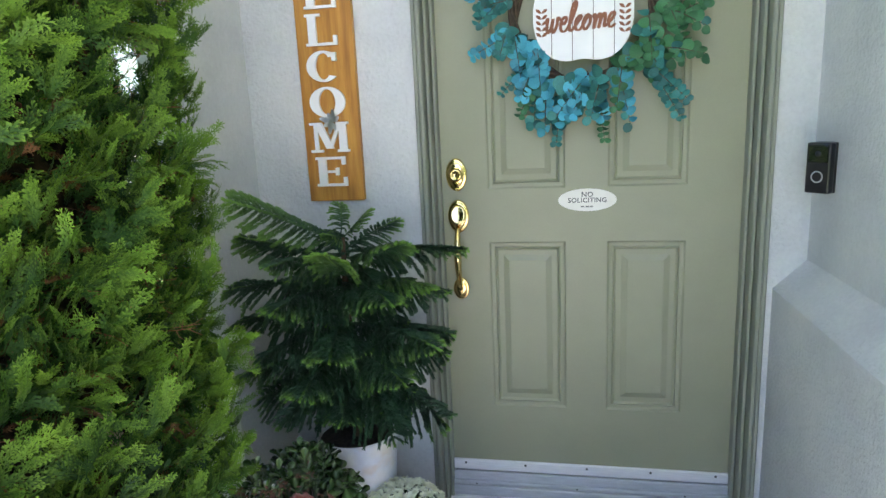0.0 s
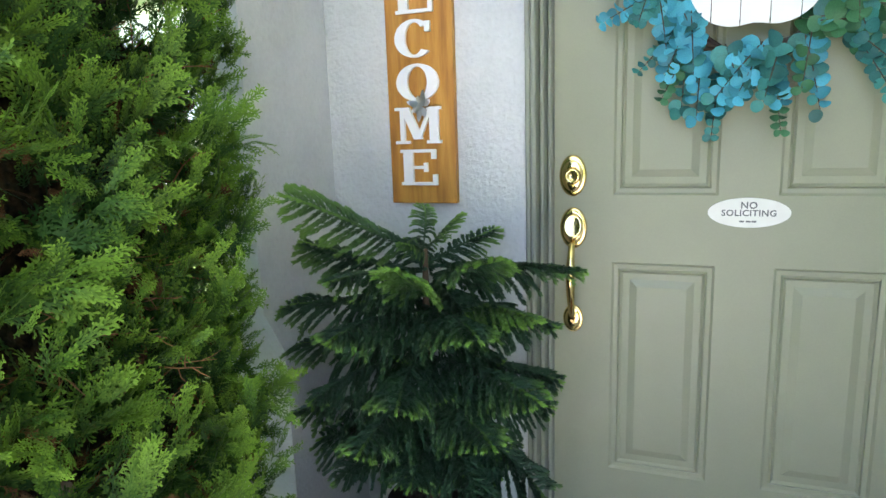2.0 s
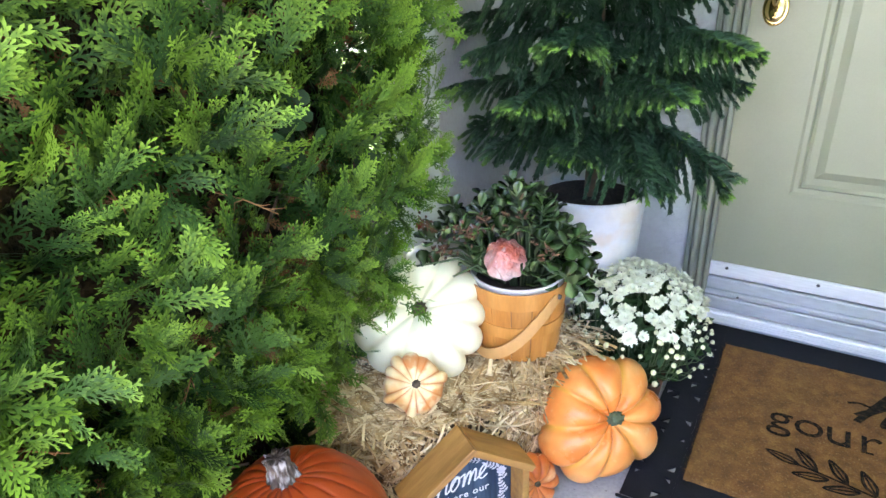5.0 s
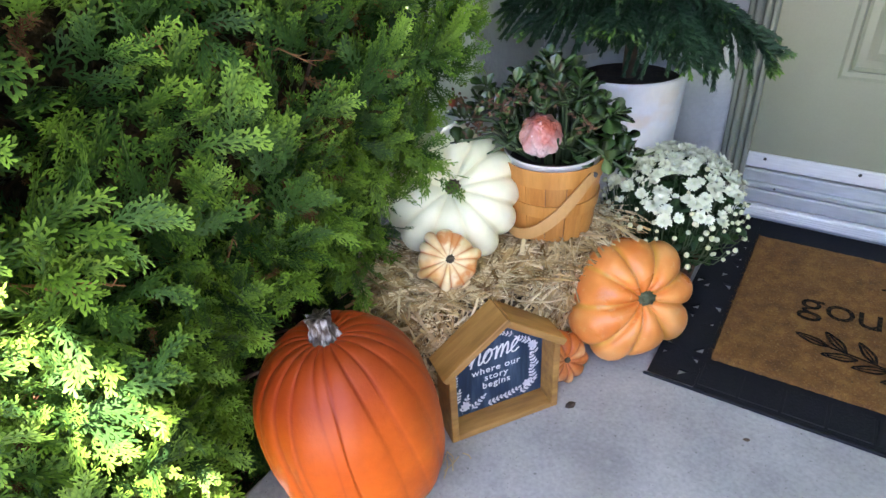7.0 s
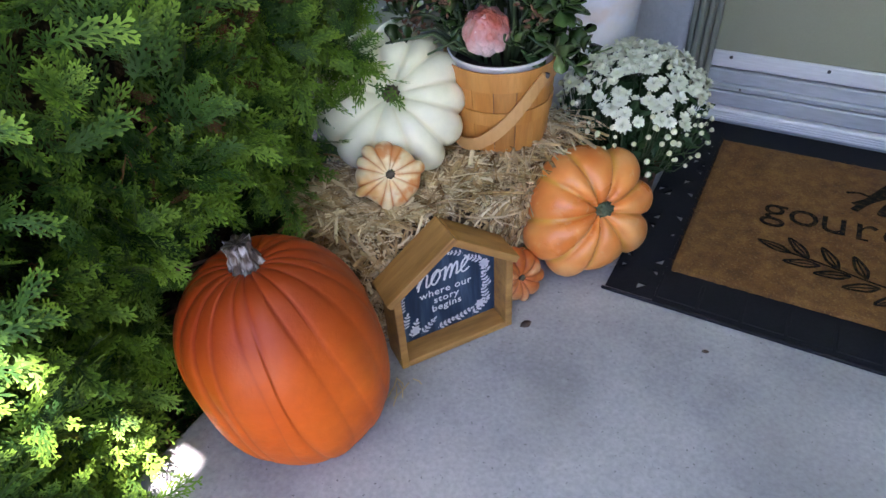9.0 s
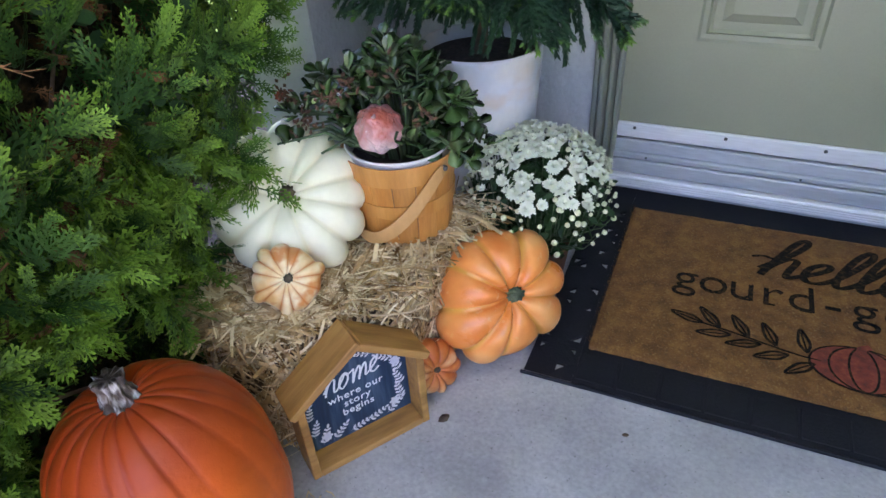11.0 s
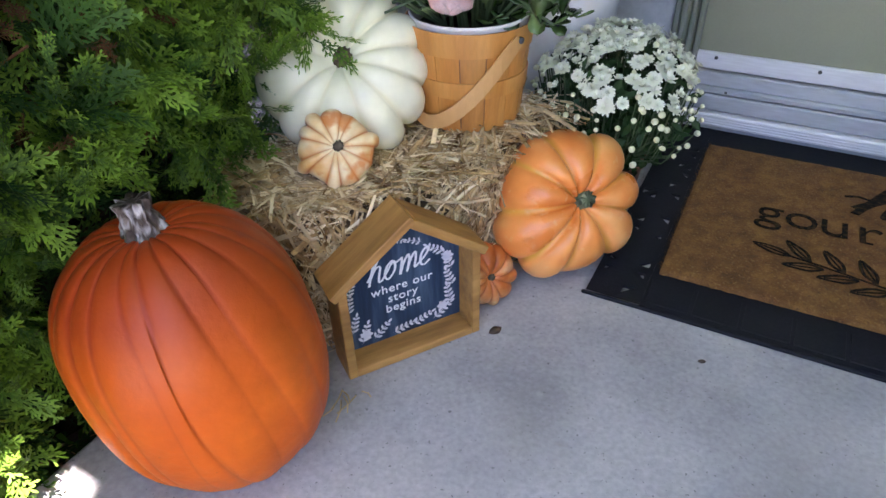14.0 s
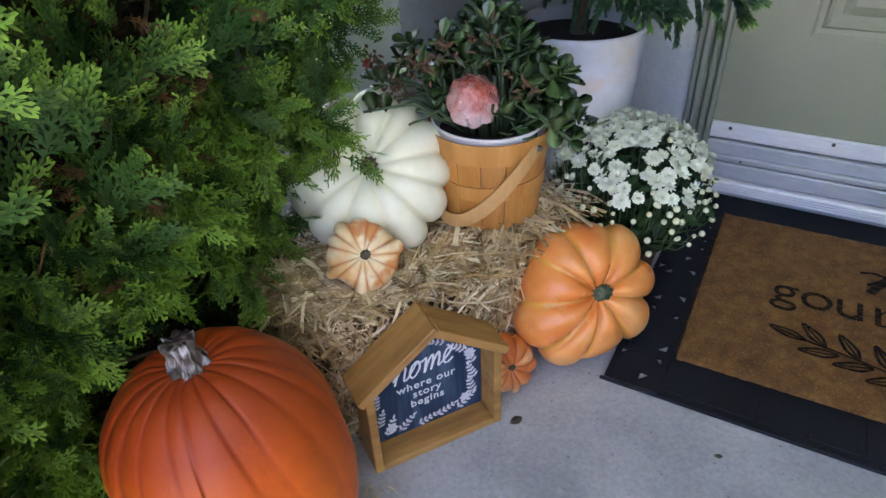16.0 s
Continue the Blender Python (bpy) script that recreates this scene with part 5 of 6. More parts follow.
for k in range(1200):
    z = rnd.uniform(-0.75, 0.9)
    a = rnd.uniform(0, 2 * math.pi)
    s = math.sqrt(1 - z * z)
    n_ = Vector((s * math.cos(a), s * math.sin(a), z))
    p = MC + n_ * MR * rnd.uniform(0.35, 0.93) * (1.0 if z > 0 else 0.93)
    p.z = max(p.z, 0.10)
    q = Matrix.Translation(p) @ tilt_to((n_ * 0.6 + Vector([rnd.gauss(0, 0.6) for _ in range(3)])).normalized(), rnd.uniform(0, 360))
    ln, w = rnd.uniform(0.022, 0.038), rnd.uniform(0.012, 0.018)
    vs = [greens.verts.new(q @ Vector(c)) for c in ((0, 0, 0), (0.35 * ln, 0.5 * w, 0.003), (0.45 * ln, 0.28 * w, 0.002), (0.7 * ln, 0.45 * w, 0.002), (ln, 0, -0.003), (0.7 * ln, -0.45 * w, 0.002), (0.45 * ln, -0.28 * w, 0.002), (0.35 * ln, -0.5 * w, 0.003))]
    greens.faces.new(vs)
part("stem_tangle", stems, MUM_STEM, mum, "", True)["kind"] = "stuff"
part("foliage", greens, MUM_LEAF, mum, "dark green lobed leaves")["kind"] = "stuff"

# ---------- Norfolk pine ----------
TX, TY = -0.120, 1.535
pine = thing("norfolk_pine", TX, TY, 0.0, "dark green potted Norfolk pine in a tall white pot", "tree")
part("pot", lathe([(0.0, 0.0), (0.080, 0.0), (0.084, 0.006), (0.1165, 0.455), (0.1185, 0.462), (0.1165, 0.468), (0.1125, 0.466), (0.110, 0.44), (0.0, 0.435)], 48), POT_WHITE, pine, "tall mottled white pot", True)
part("soil", lathe([(0.0, 0.447), (0.06, 0.446), (0.1095, 0.441)], 32), SOIL, pine)
part("trunk", tube([(0, 0, 0.44), (0.004, -0.003, 0.62), (-0.003, 0.002, 0.82), (0.0, 0.0, 0.98), (0.003, 0, 1.035)], [0.014, 0.012, 0.010, 0.007, 0.004], 10), PINE_BARK, pine, "", True)


def pine_branch(length, seed, sag, young=0.25, droop=0.5, spread=0.10):
    """A flat branch along +x with two rows of needled branchlets. Returns a mesh."""
    rng = np.random.default_rng(seed)
    paths = []

    def main(s):
        return np.array((length * s, 0.012 * math.sin(3 * s + seed), -sag * length * s * s + 0.03 * length * math.sin(2.5 * s)))

    paths.append(([main(s) for s in np.linspace(0, 1, 12)], 0.0, 1.0))
    n = int(length / 0.0130)
    for k in range(n):
        s = 0.14 + 0.84 * k / n
        o = main(s)
        for side in (-1, 1):
            if rng.random() < 0.06:
                continue
            ln = spread * (0.55 + 0.45 * math.sin(math.pi * min(1, s * 1.05))) * (1.0 if s < 0.75 else (1.04 - s) / 0.29 + 0.2) * rng.uniform(0.8, 1.1)
            ang = radians(rng.uniform(50, 68))
            drop = droop * rng.uniform(0.6, 1.3) * (1.15 - s)
            pts = [o + np.array((math.cos(ang) * ln * u, side * math.sin(ang) * ln * (u - 0.28 * u * u), 0.08 * ln * u - drop * ln * u ** 1.6)) for u in (0, 0.33, 0.66, 1.0)]
            paths.append((pts, s * 0.5, 0.55 + 0.45 * s))
    P, A, D = [], [], []
    for pts, a0, a1 in paths:
        pts = np.array(pts)
        seg = np.diff(pts, axis=0)
        lens = np.linalg.norm(seg, axis=1)
        total = lens.sum()
        m = max(4, int(total / 0.0021))
        cum = np.r_[0, np.cumsum(lens)]
        for t in np.linspace(0, total * 0.999, m):
            i = min(np.searchsorted(cum, t, side="right") - 1, len(seg) - 1)
            P.append(pts[i] + seg[i] * ((t - cum[i]) / lens[i]))
            D.append(seg[i] / lens[i])
            A.append(max(0.0, (a0 + (a1 - a0) * t / total) - (1 - young)) / max(young, 1e-3))
    P, D, A = np.repeat(np.array(P), 5, 0), np.repeat(np.array(D), 5, 0), np.repeat(np.array(A), 5)
    m = len(P)
    rad = np.cross(D, rng.normal(size=(m, 3)))
    rad /= np.linalg.norm(rad, axis=1, keepdims=True)
    nl = rng.uniform(0.0085, 0.0125, m)[:, None]
    way = D * 0.85 + rad * 0.50
    side = np.cross(way, rad + 0.4 * rng.normal(size=(m, 3)))
    side = side / np.maximum(np.linalg.norm(side, axis=1, keepdims=True), 1e-6) * 0.0016
    v = np.stack([P, P + way * nl * 0.45 + side, P + way * nl, P + way * nl * 0.45 - side], 1).reshape(-1, 3)
    me = arrays_mesh("branch", v, np.arange(m * 4).reshape(-1, 4), np.repeat(np.clip(A, 0, 1) ** 1.8, 4))
    me.materials.append(PINE_LEAF)
    return me


UPPER = [pine_branch(0.27, 1, -0.05, 0.55, 0.6, 0.092), pine_branch(0.25, 2, 0.05, 0.35, 0.8, 0.095)]
YOUNG = [pine_branch(0.27, 8, -0.06, 1.0, 0.5, 0.088), pine_branch(0.24, 9, 0.16, 0.95, 0.9, 0.088)]
MIDDLE = [pine_branch(0.30, 3, 0.12, 0.36, 1.15, 0.105), pine_branch(0.28, 4, 0.20, 0.16, 1.3, 0.110), pine_branch(0.32, 5, 0.13, 0.42, 1.0, 0.100)]
LOWER = [pine_branch(0.26, 6, 0.38, 0.25, 1.25, 0.110), pine_branch(0.24, 7, 0.50, 0.15, 1.35, 0.110)]
# whorls of branches from the leader down: height, kinds, then heading, rise and size of each branch
WHORLS = (
    (1.035, YOUNG, ((-152, 21, 1.18, -38), (110, 38, 0.55), (-20, 38, 0.50), (-95, 30, 0.40))),
    (0.985, UPPER, ((-176, 3, 1.32), (8, 3, 1.34), (-38, 8, 1.05), (-118, 6, 0.95), (60, 14, 0.8), (125, 14, 0.8))),
    (0.930, YOUNG, ((-78, 16, 1.05), (-14, 6, 1.12))),
    (0.895, MIDDLE, ((-164, 4, 1.12), (-8, 4, 1.02), (-52, 6, 0.95), (-112, 6, 0.95), (48, 6, 0.8), (140, 6, 0.8))),
    (0.800, MIDDLE, ((-172, 2, 1.12), (12, 2, 1.05), (-32, 3, 1.0), (-82, 4, 0.95), (-130, 3, 1.0), (90, 4, 0.75))),
    (0.712, MIDDLE, ((-158, 0, 1.05), (4, 0, 0.98), (-48, 2, 0.92), (-100, 2, 0.95), (55, 0, 0.8), (120, 0, 0.75))),
    (0.560, LOWER, ((-92, 16, 0.46), (-128, 16, 0.46), (-52, 14, 0.48), (-12, 12, 0.5), (165, 14, 0.46), (80, 14, 0.46))),
    (0.600, LOWER, ((-100, 8, 0.62), (-58, 6, 0.60), (-142, 8, 0.62), (150, 8, 0.60), (-20, 4, 0.70))),
    (0.630, LOWER, ((-170, 8, 1.05), (-132, 10, 0.95), (-82, 12, 0.75), (-40, -4, 1.0), (-10, -6, 1.15), (28, -8, 0.95), (80, 0, 0.8))),
)
rnd = random.Random(5)
for z, kinds, ends in WHORLS:
    for k, (az, rise, s_, *roll) in enumerate(ends):
        c_, n_ = math.cos(radians(az)), math.sin(radians(az))
        if n_ > 0.2:
            s_ = min(s_, 0.235 / n_ / 0.30)
        if c_ < -0.3:
            s_ = min(s_, 0.335 / -c_ / 0.28)
        m_ = pose(0, 0, z + rnd.uniform(-0.012, 0.012), 0, 0, az + rnd.uniform(-5, 5)) @ pose(0, 0, 0, roll[0] if roll else rnd.uniform(-14, 14), -rise + rnd.uniform(-4, 4), 0)
        mesh_part("branch", kinds[k % len(kinds)], None, pine, m=m_ @ Matrix.Scale(s_, 4))
    if 0.61 < z < 1.0:
        for k in range(5 if z > 0.96 else 4):
            az = 90 * k + 700 * z + rnd.uniform(-14, 14)
            m_ = pose(0, 0, max(z - 0.04, 0.61) + rnd.uniform(-0.015, 0.015), 0, 0, az) @ pose(0, 0, 0, rnd.uniform(-25, 25), rnd.uniform(-14, 10), 0)
            mesh_part("branch", MIDDLE[1] if k % 2 or z < 0.65 else LOWER[1], None, pine, m=m_ @ Matrix.Scale(rnd.uniform(0.45, 0.66), 4))

# ---------- arborvitae ----------
bush = thing("arborvitae", -0.70, 0.62, -0.08, "tall dense green arborvitae growing beside the porch", "shrub")
HXR, HYR = 0.462, 0.575


def girth(z):
    return np.interp(z, [0.0, 0.12, 0.3, 0.7, 1.35, 1.6, 1.9, 2.2, 2.45], [0.84, 0.88, 0.97, 1.0, 1.0, 1.0, 0.88, 0.50, 0.06])


def spray(seed):
    """A flat fan of scale leaves, one unit long along +y: corners, quads and the age at each corner."""
    rnd = random.Random(seed)
    V, F, A = [], [], []

    def leaf(p, d, ln, w, age, kite=False):
        n = np.array((-d[1], d[0]))
        b = len(V)
        curl = lambda q: -0.5 * q[0] ** 2 - 0.25 * q[1] ** 2 + 0.02 * math.sin(9 * q[0] + 5 * q[1])
        if kite:
            for u, ww in ((0, 0), (0.75, 1), (1.0, 0), (0.75, -1)):
                q = p + d * ln * u + n * ww * w * 1.1
                V.append((q[0], q[1], curl(q)))
                A.append(age + 0.25 * u)
            F.append((b, b + 1, b + 2, b + 3))
            return
        for u, ww in ((0, 0.5), (0.5, 1.0), (1.0, 0.16)):
            for s in (-1, 1):
                q = p + d * ln * u + n * s * w * ww
                V.append((q[0], q[1], curl(q) + (0.012 if u == 0.55 else 0)))
                A.append(age + 0.25 * u)
        F.append((b, b + 1, b + 3, b + 2))
        F.append((b + 2, b + 3, b + 5, b + 4))

    pos, head = np.array((0.0, 0.0)), 0.0
    n = 7
    for k in range(n):
        s = k / n
        d = np.array((math.sin(head), math.cos(head)))
        leaf(pos, d, 0.17, 0.022 - 0.006 * s, 0.05 + 0.5 * s)
        for side in (-1, 1):
            if s < 0.1 and rnd.random() < 0.5:
                continue
            ln = 0.50 * (0.25 + 1.5 * s if s < 0.4 else 1.12 - 0.75 * s) * rnd.uniform(0.75, 1.2)
            a = head + side * radians(rnd.uniform(30, 44))
            q, hd = pos + d * 0.05 * (side + 1) / 2, a
            m = max(2, int(ln / 0.11))
            for j in range(m):
                e = np.array((math.sin(hd), math.cos(hd)))
                leaf(q, e, 0.135, 0.0205, 0.15 + 0.45 * s + 0.35 * j / m)
                if j < m - 1 or m == 2:
                    for sd in (-1, 1):
                        if rnd.random() < 0.72:
                            g = hd + sd * radians(rnd.uniform(28, 44))
                            leaf(q + e * 0.05, np.array((math.sin(g), math.cos(g))), rnd.uniform(0.09, 0.16), 0.021, 0.35 + 0.4 * s + 0.2 * j / m, True)
                q = q + e * 0.11
                hd += -side * radians(rnd.uniform(2, 10))
        pos = pos + d * 0.138
        head += radians(rnd.uniform(-9, 9))
    return np.array(V), np.array(F), np.clip(np.array(A), 0, 1)


SPRAYS = [spray(k) for k in range(9)]


GAP_A, GAP_B = Vector((0.479, -0.088, 1.355)), Vector((-0.403, 1.119, 1.477))


def tunnel(x, y, z):
    """Distance from the line of a chink through the upper crown."""
    d = (GAP_B - GAP_A).normalized()
    w = Vector((x, y, z)) - GAP_A
    return (w - d * w.dot(d)).length


def taken(wx, wy, wz, outer, rng):
    """Whether a spot of the crown is kept free by the pumpkins, the porch slab, a hollow, a chink or the sun's path."""
    if (wx + 0.232) ** 2 + (wy - 0.715) ** 2 + (wz - 0.16) ** 2 < 0.198 ** 2 or wz < 0.30 and wx > -0.41 and wy > 0.52 or wz < 0.37 and wy > 0.80 and wx > -0.40 or wz < 0.50 and wy > 1.04 and wx > -0.42 or wz < 0.14 and wx > -0.40:
        return True
    if wx > -0.30 and 0.50 < wy < 0.77 and wz < 0.42:
        return True
    if outer and (wx + 0.27) ** 2 + (wy - 0.58) ** 2 + (wz - 0.55) ** 2 < 0.14 ** 2 and rng.random() < 0.7:
        return True
    # fronds left out along the sun's path to keep the slab patch lit
    if wz < 0.5 and wx - 0.494 * wz > -0.395 and 0.48 < wy + 0.299 * wz < 0.61:
        return True
    gap = tunnel(wx, wy, wz)
    if gap < 0.030 or gap < 0.056 and rng.random() < 0.6:
        return True
    return wx > -0.36 and 0.52 < wy < 0.95 and wz < 0.34 and wx + 0.55 * (0.95 - wy) > -0.25


def bush_surface(rng, n, lo, hi, depth0, depth1, clump=0.0, seed=0, top=2.3, low=0.0):
    """Points on the lumpy crown between two angles, with their outward ways."""
    P, N = [], []
    while len(P) < n:
        z = rng.uniform(0.04, 1.85) if lo < 0 and rng.random() < 0.93 else rng.uniform(0.04, 2.3)
        z = z if top > 2 else rng.uniform(0.03, top)
        if z < low:
            continue
        a = rng.uniform(lo, hi)
        g = float(girth(z))
        if rng.random() > max(g, 0.15):
            continue
        c, s = math.cos(a), math.sin(a)
        k = (abs(c) ** 5 + abs(s) ** 5) ** -0.2
        out = np.array((c * HXR, s * HYR)) * k * g
        lump = noise.noise((out[0] * 5 + seed, out[1] * 5, z * 4.2)) + 0.5 * noise.noise((out[0] * 12, out[1] * 12 + seed, z * 10))
        if clump and lump < -clump + 0.35 * rng.random() - 0.15:
            continue
        dep = rng.uniform(depth0, depth1) - 0.045 * lump
        dep += 0.07 * min(1, max(0, (0.70 - z) / 0.22)) * min(1, max(0, (out[1] + 0.18) / 0.15))
        nr = np.array((math.copysign(abs(c) ** 3, c) / HXR, math.copysign(abs(s) ** 3, s) / HYR, 0.0))
        nr /= np.linalg.norm(nr)
        nr[2] = 0.1 + 0.5 * max(0, z - 1.4)
        p = np.array((out[0], out[1], z)) - nr * dep
        if taken(p[0] - 0.70, p[1] + 0.62, z - 0.08, depth0 < 0.06, rng):
            continue
        P.append(p)
        N.append(nr)
    return np.array(P), np.array(N)


def leafage(n, seed, lo, hi, d0, d1, size, clump, updo=0.55, light_shift=0.0, top=2.3, low=0.0):
    rng = np.random.default_rng(seed)
    P, N = bush_surface(rng, n, lo, hi, d0, d1, clump, seed * 0.37, top, low)
    return fans(rng, P, N, size, updo, light_shift)


def bough(seed, a, b, n, spread, size=(0.045, 0.08), light_shift=0.0):
    """Fans of leaves along a side branch from a to b."""
    rng = np.random.default_rng(seed)
    a, b = np.array(a) - (-0.70, 0.62, -0.08), np.array(b) - (-0.70, 0.62, -0.08)
    s = rng.uniform(0, 1, n) ** 0.8
    P = a + (b - a) * s[:, None] + rng.normal(0, spread, (n, 3)) * (1.1 - 0.75 * s)[:, None]
    way = (b - a) / np.linalg.norm(b - a)
    N = way + 0.8 * np.array((0.5, -0.6, 0.1)) + rng.normal(0, 0.15, (n, 3))
    # side boughs brightened by a lighter leaf tone, light put into the colour
    return fans(rng, P, N, size, 0.15, light_shift + 0.26)


def plumes(n, seed, lo, hi, d0, d1, gap, reach, size, low=0.0, light_shift=0.0):
    """Branch ends set apart over the crown, each a plume of fans, with dark hollows between them."""
    rng = np.random.default_rng(seed)
    P, N = bush_surface(rng, n, lo, hi, d0, d1, 0.0, seed * 0.37, 2.3, low)
    keep = []
    for k in range(n):
        if all(np.sum((P[k] - P[j]) ** 2) > gap * gap for j in keep):
            keep.append(k)
    Q, W, F, S, T = [], [], [], [], []
    for k in keep:
        ax = N[k] * rng.uniform(0.5, 1.0) + np.array((0, 0, rng.uniform(0.1, 0.9))) + rng.normal(0, 0.28, 3)
        ax /= np.linalg.norm(ax)
        flat = np.cross(ax, rng.normal(0, 1, 3) + 0.8 * np.array((0, 0, 1.0)))
        flat /= np.linalg.norm(flat)
        ln = rng.uniform(*reach)
        tone = rng.normal(-0.03, 0.19)
        m = rng.integers(8, 13)
        for j in range(m):
            u = j / (m - 1)
            side = flat * (1 if j % 2 else -1) * rng.uniform(0.5, 1.0) * (1 - 0.85 * u)
            way = ax * 0.8 + side + rng.normal(0, 0.16, 3)
            q = P[k] + ax * ln * (u - 0.72) + side * ln * 0.14 + rng.normal(0, 0.006, 3)
            if taken(q[0] - 0.70, q[1] + 0.62, q[2] - 0.08, False, rng):
                continue
            Q.append(q)
            W.append(way)
            F.append(np.cross(flat, ax) * (1 if np.dot(np.cross(flat, ax), N[k]) > 0 else -1) + rng.normal(0, 0.35, 3))
            S.append(rng.uniform(*size) * (1.12 - 0.3 * u))
            # shade painted into the tone: darker inside each plume and low on the crown
            T.append(tone + light_shift + 0.58 * (u - 0.62) - 0.24 * min(1, max(0, (1.0 - q[2]) / 0.35)))
    return place_fans(rng, np.array(Q), frames_to(np.array(W), np.array(F)), np.array(S), np.array(T))


def fans(rng, P, N, size, updo, light_shift):
    n = len(P)
    up = np.array((0, 0, 1.0))
    axis = N * 0.6 + up * updo + rng.normal(0, 0.48, (n, 3))
    face = N * 0.6 + rng.normal(0, 0.5, (n, 3)) + up * 0.35
    return place_fans(rng, P, frames_to(axis, face), rng.uniform(*size, n), rng.normal(-0.03, 0.14, n) + light_shift)


def place_fans(rng, P, R, S, tone):
    V, F, A, base = [], [], [], 0
    kind = rng.integers(0, len(SPRAYS), len(P))
    for k, (v, f, a) in enumerate(SPRAYS):
        sel = np.where(kind == k)[0]
        if not len(sel):
            continue
        flat = v * np.array((1, 1, 1.0)) - np.array((0, 0.25, 0))
        w = np.einsum("nij,vj->nvi", R[sel], flat) * S[sel][:, None, None] + P[sel][:, None, :]
        V.append(w.reshape(-1, 3))
        F.append((f[None] + (base + np.arange(len(sel)) * len(v))[:, None, None]).reshape(-1, 4))
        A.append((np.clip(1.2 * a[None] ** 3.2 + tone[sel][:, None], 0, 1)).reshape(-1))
        base += len(sel) * len(v)
    return np.concatenate(V), np.concatenate(F), np.concatenate(A)


FRONT = (-1.75, 1.95)
BACK = (1.95, 2 * math.pi - 1.75)
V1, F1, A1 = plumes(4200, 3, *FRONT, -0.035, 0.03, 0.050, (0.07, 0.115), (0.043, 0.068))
# deep and low layers get a darker tone as painted shade
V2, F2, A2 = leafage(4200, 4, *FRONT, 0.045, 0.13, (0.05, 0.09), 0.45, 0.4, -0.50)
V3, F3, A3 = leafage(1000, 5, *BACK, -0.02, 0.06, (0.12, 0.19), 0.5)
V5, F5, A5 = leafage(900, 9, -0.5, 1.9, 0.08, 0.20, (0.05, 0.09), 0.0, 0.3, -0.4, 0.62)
BOUGHS = (((-0.46, 0.84, 0.50), (-0.305, 0.860, 0.295), 150), ((-0.46, 0.72, 0.50), (-0.315, 0.745, 0.355), 140), ((-0.46, 0.94, 0.46), (-0.350, 0.955, 0.300), 130), ((-0.45, 0.90, 0.56), (-0.285, 1.040, 0.41), 150), ((-0.45, 1.00, 0.62), (-0.330, 1.080, 0.47), 130), ((-0.45, 0.80, 0.60), (-0.300, 0.800, 0.41), 140), ((-0.45, 0.88, 0.62), (-0.300, 0.920, 0.44), 140), ((-0.46, 0.62, 0.50), (-0.330, 0.640, 0.37), 120), ((-0.46, 0.52, 0.36), (-0.375, 0.53, 0.16), 130), ((-0.46, 0.60, 0.34), (-0.40, 0.62, 0.14), 110), ((-0.39, 0.50, 0.15), (-0.29, 0.38, 0.60), 320), ((-0.47, 0.58, 0.42), (-0.350, 0.580, 0.205), 150), ((-0.47, 0.66, 0.44), (-0.365, 0.650, 0.275), 130), ((-0.375, 0.49, 0.08), (-0.35, 0.43, 0.40), 300), ((-0.40, 0.42, 0.20), (-0.33, 0.36, 0.62), 380), ((-0.37, 0.46, 0.06), (-0.335, 0.46, 0.30), 320), ((-0.39, 0.50, 0.02), (-0.365, 0.47, 0.20), 220))
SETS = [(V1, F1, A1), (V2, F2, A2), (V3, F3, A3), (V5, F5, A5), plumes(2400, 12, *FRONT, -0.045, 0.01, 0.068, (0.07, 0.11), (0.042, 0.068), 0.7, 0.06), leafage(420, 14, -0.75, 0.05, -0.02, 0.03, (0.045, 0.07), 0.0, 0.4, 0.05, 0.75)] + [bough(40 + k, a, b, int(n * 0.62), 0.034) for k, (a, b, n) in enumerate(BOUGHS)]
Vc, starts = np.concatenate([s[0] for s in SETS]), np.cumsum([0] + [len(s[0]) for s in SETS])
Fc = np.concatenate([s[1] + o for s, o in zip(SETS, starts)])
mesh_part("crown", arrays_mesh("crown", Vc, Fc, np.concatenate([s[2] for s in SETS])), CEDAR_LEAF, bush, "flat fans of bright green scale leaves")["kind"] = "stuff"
V4, F4, A4 = leafage(2200, 6, *FRONT, 0.015, 0.10, (0.022, 0.046), 0.0, 0.1, 0.0, 2.3, 0.45)
mesh_part("dead_foliage", arrays_mesh("dead_foliage", V4, F4, A4), DEAD_LEAF, bush, "dry brown inner fronds")["kind"] = "stuff"
trunk_ = tube([(0, 0, 0), (0.01, 0.01, 0.6), (0, 0, 1.3), (0.01, 0, 2.3)], [0.055, 0.045, 0.03, 0.006], 12)
part("trunk", trunk_, BARK, bush, "", True)
rnd = random.Random(17)
for k in range(70):
    z = rnd.uniform(0.08, 1.8)
    a = rnd.uniform(-1.9, 2.1)
    g = float(girth(z + 0.12)) * 0.8
    tip = Vector((HXR * g * math.cos(a), HYR * g * math.sin(a), z + 0.16))
    mid = tip * 0.5 + Vector((rnd.uniform(-0.04, 0.04), rnd.uniform(-0.04, 0.04), z * 0.5 - 0.02))
    part("limb", tube([(0, 0, z), mid, tip], [0.011, 0.006, 0.0022], 6), BARK, bush, "", True)
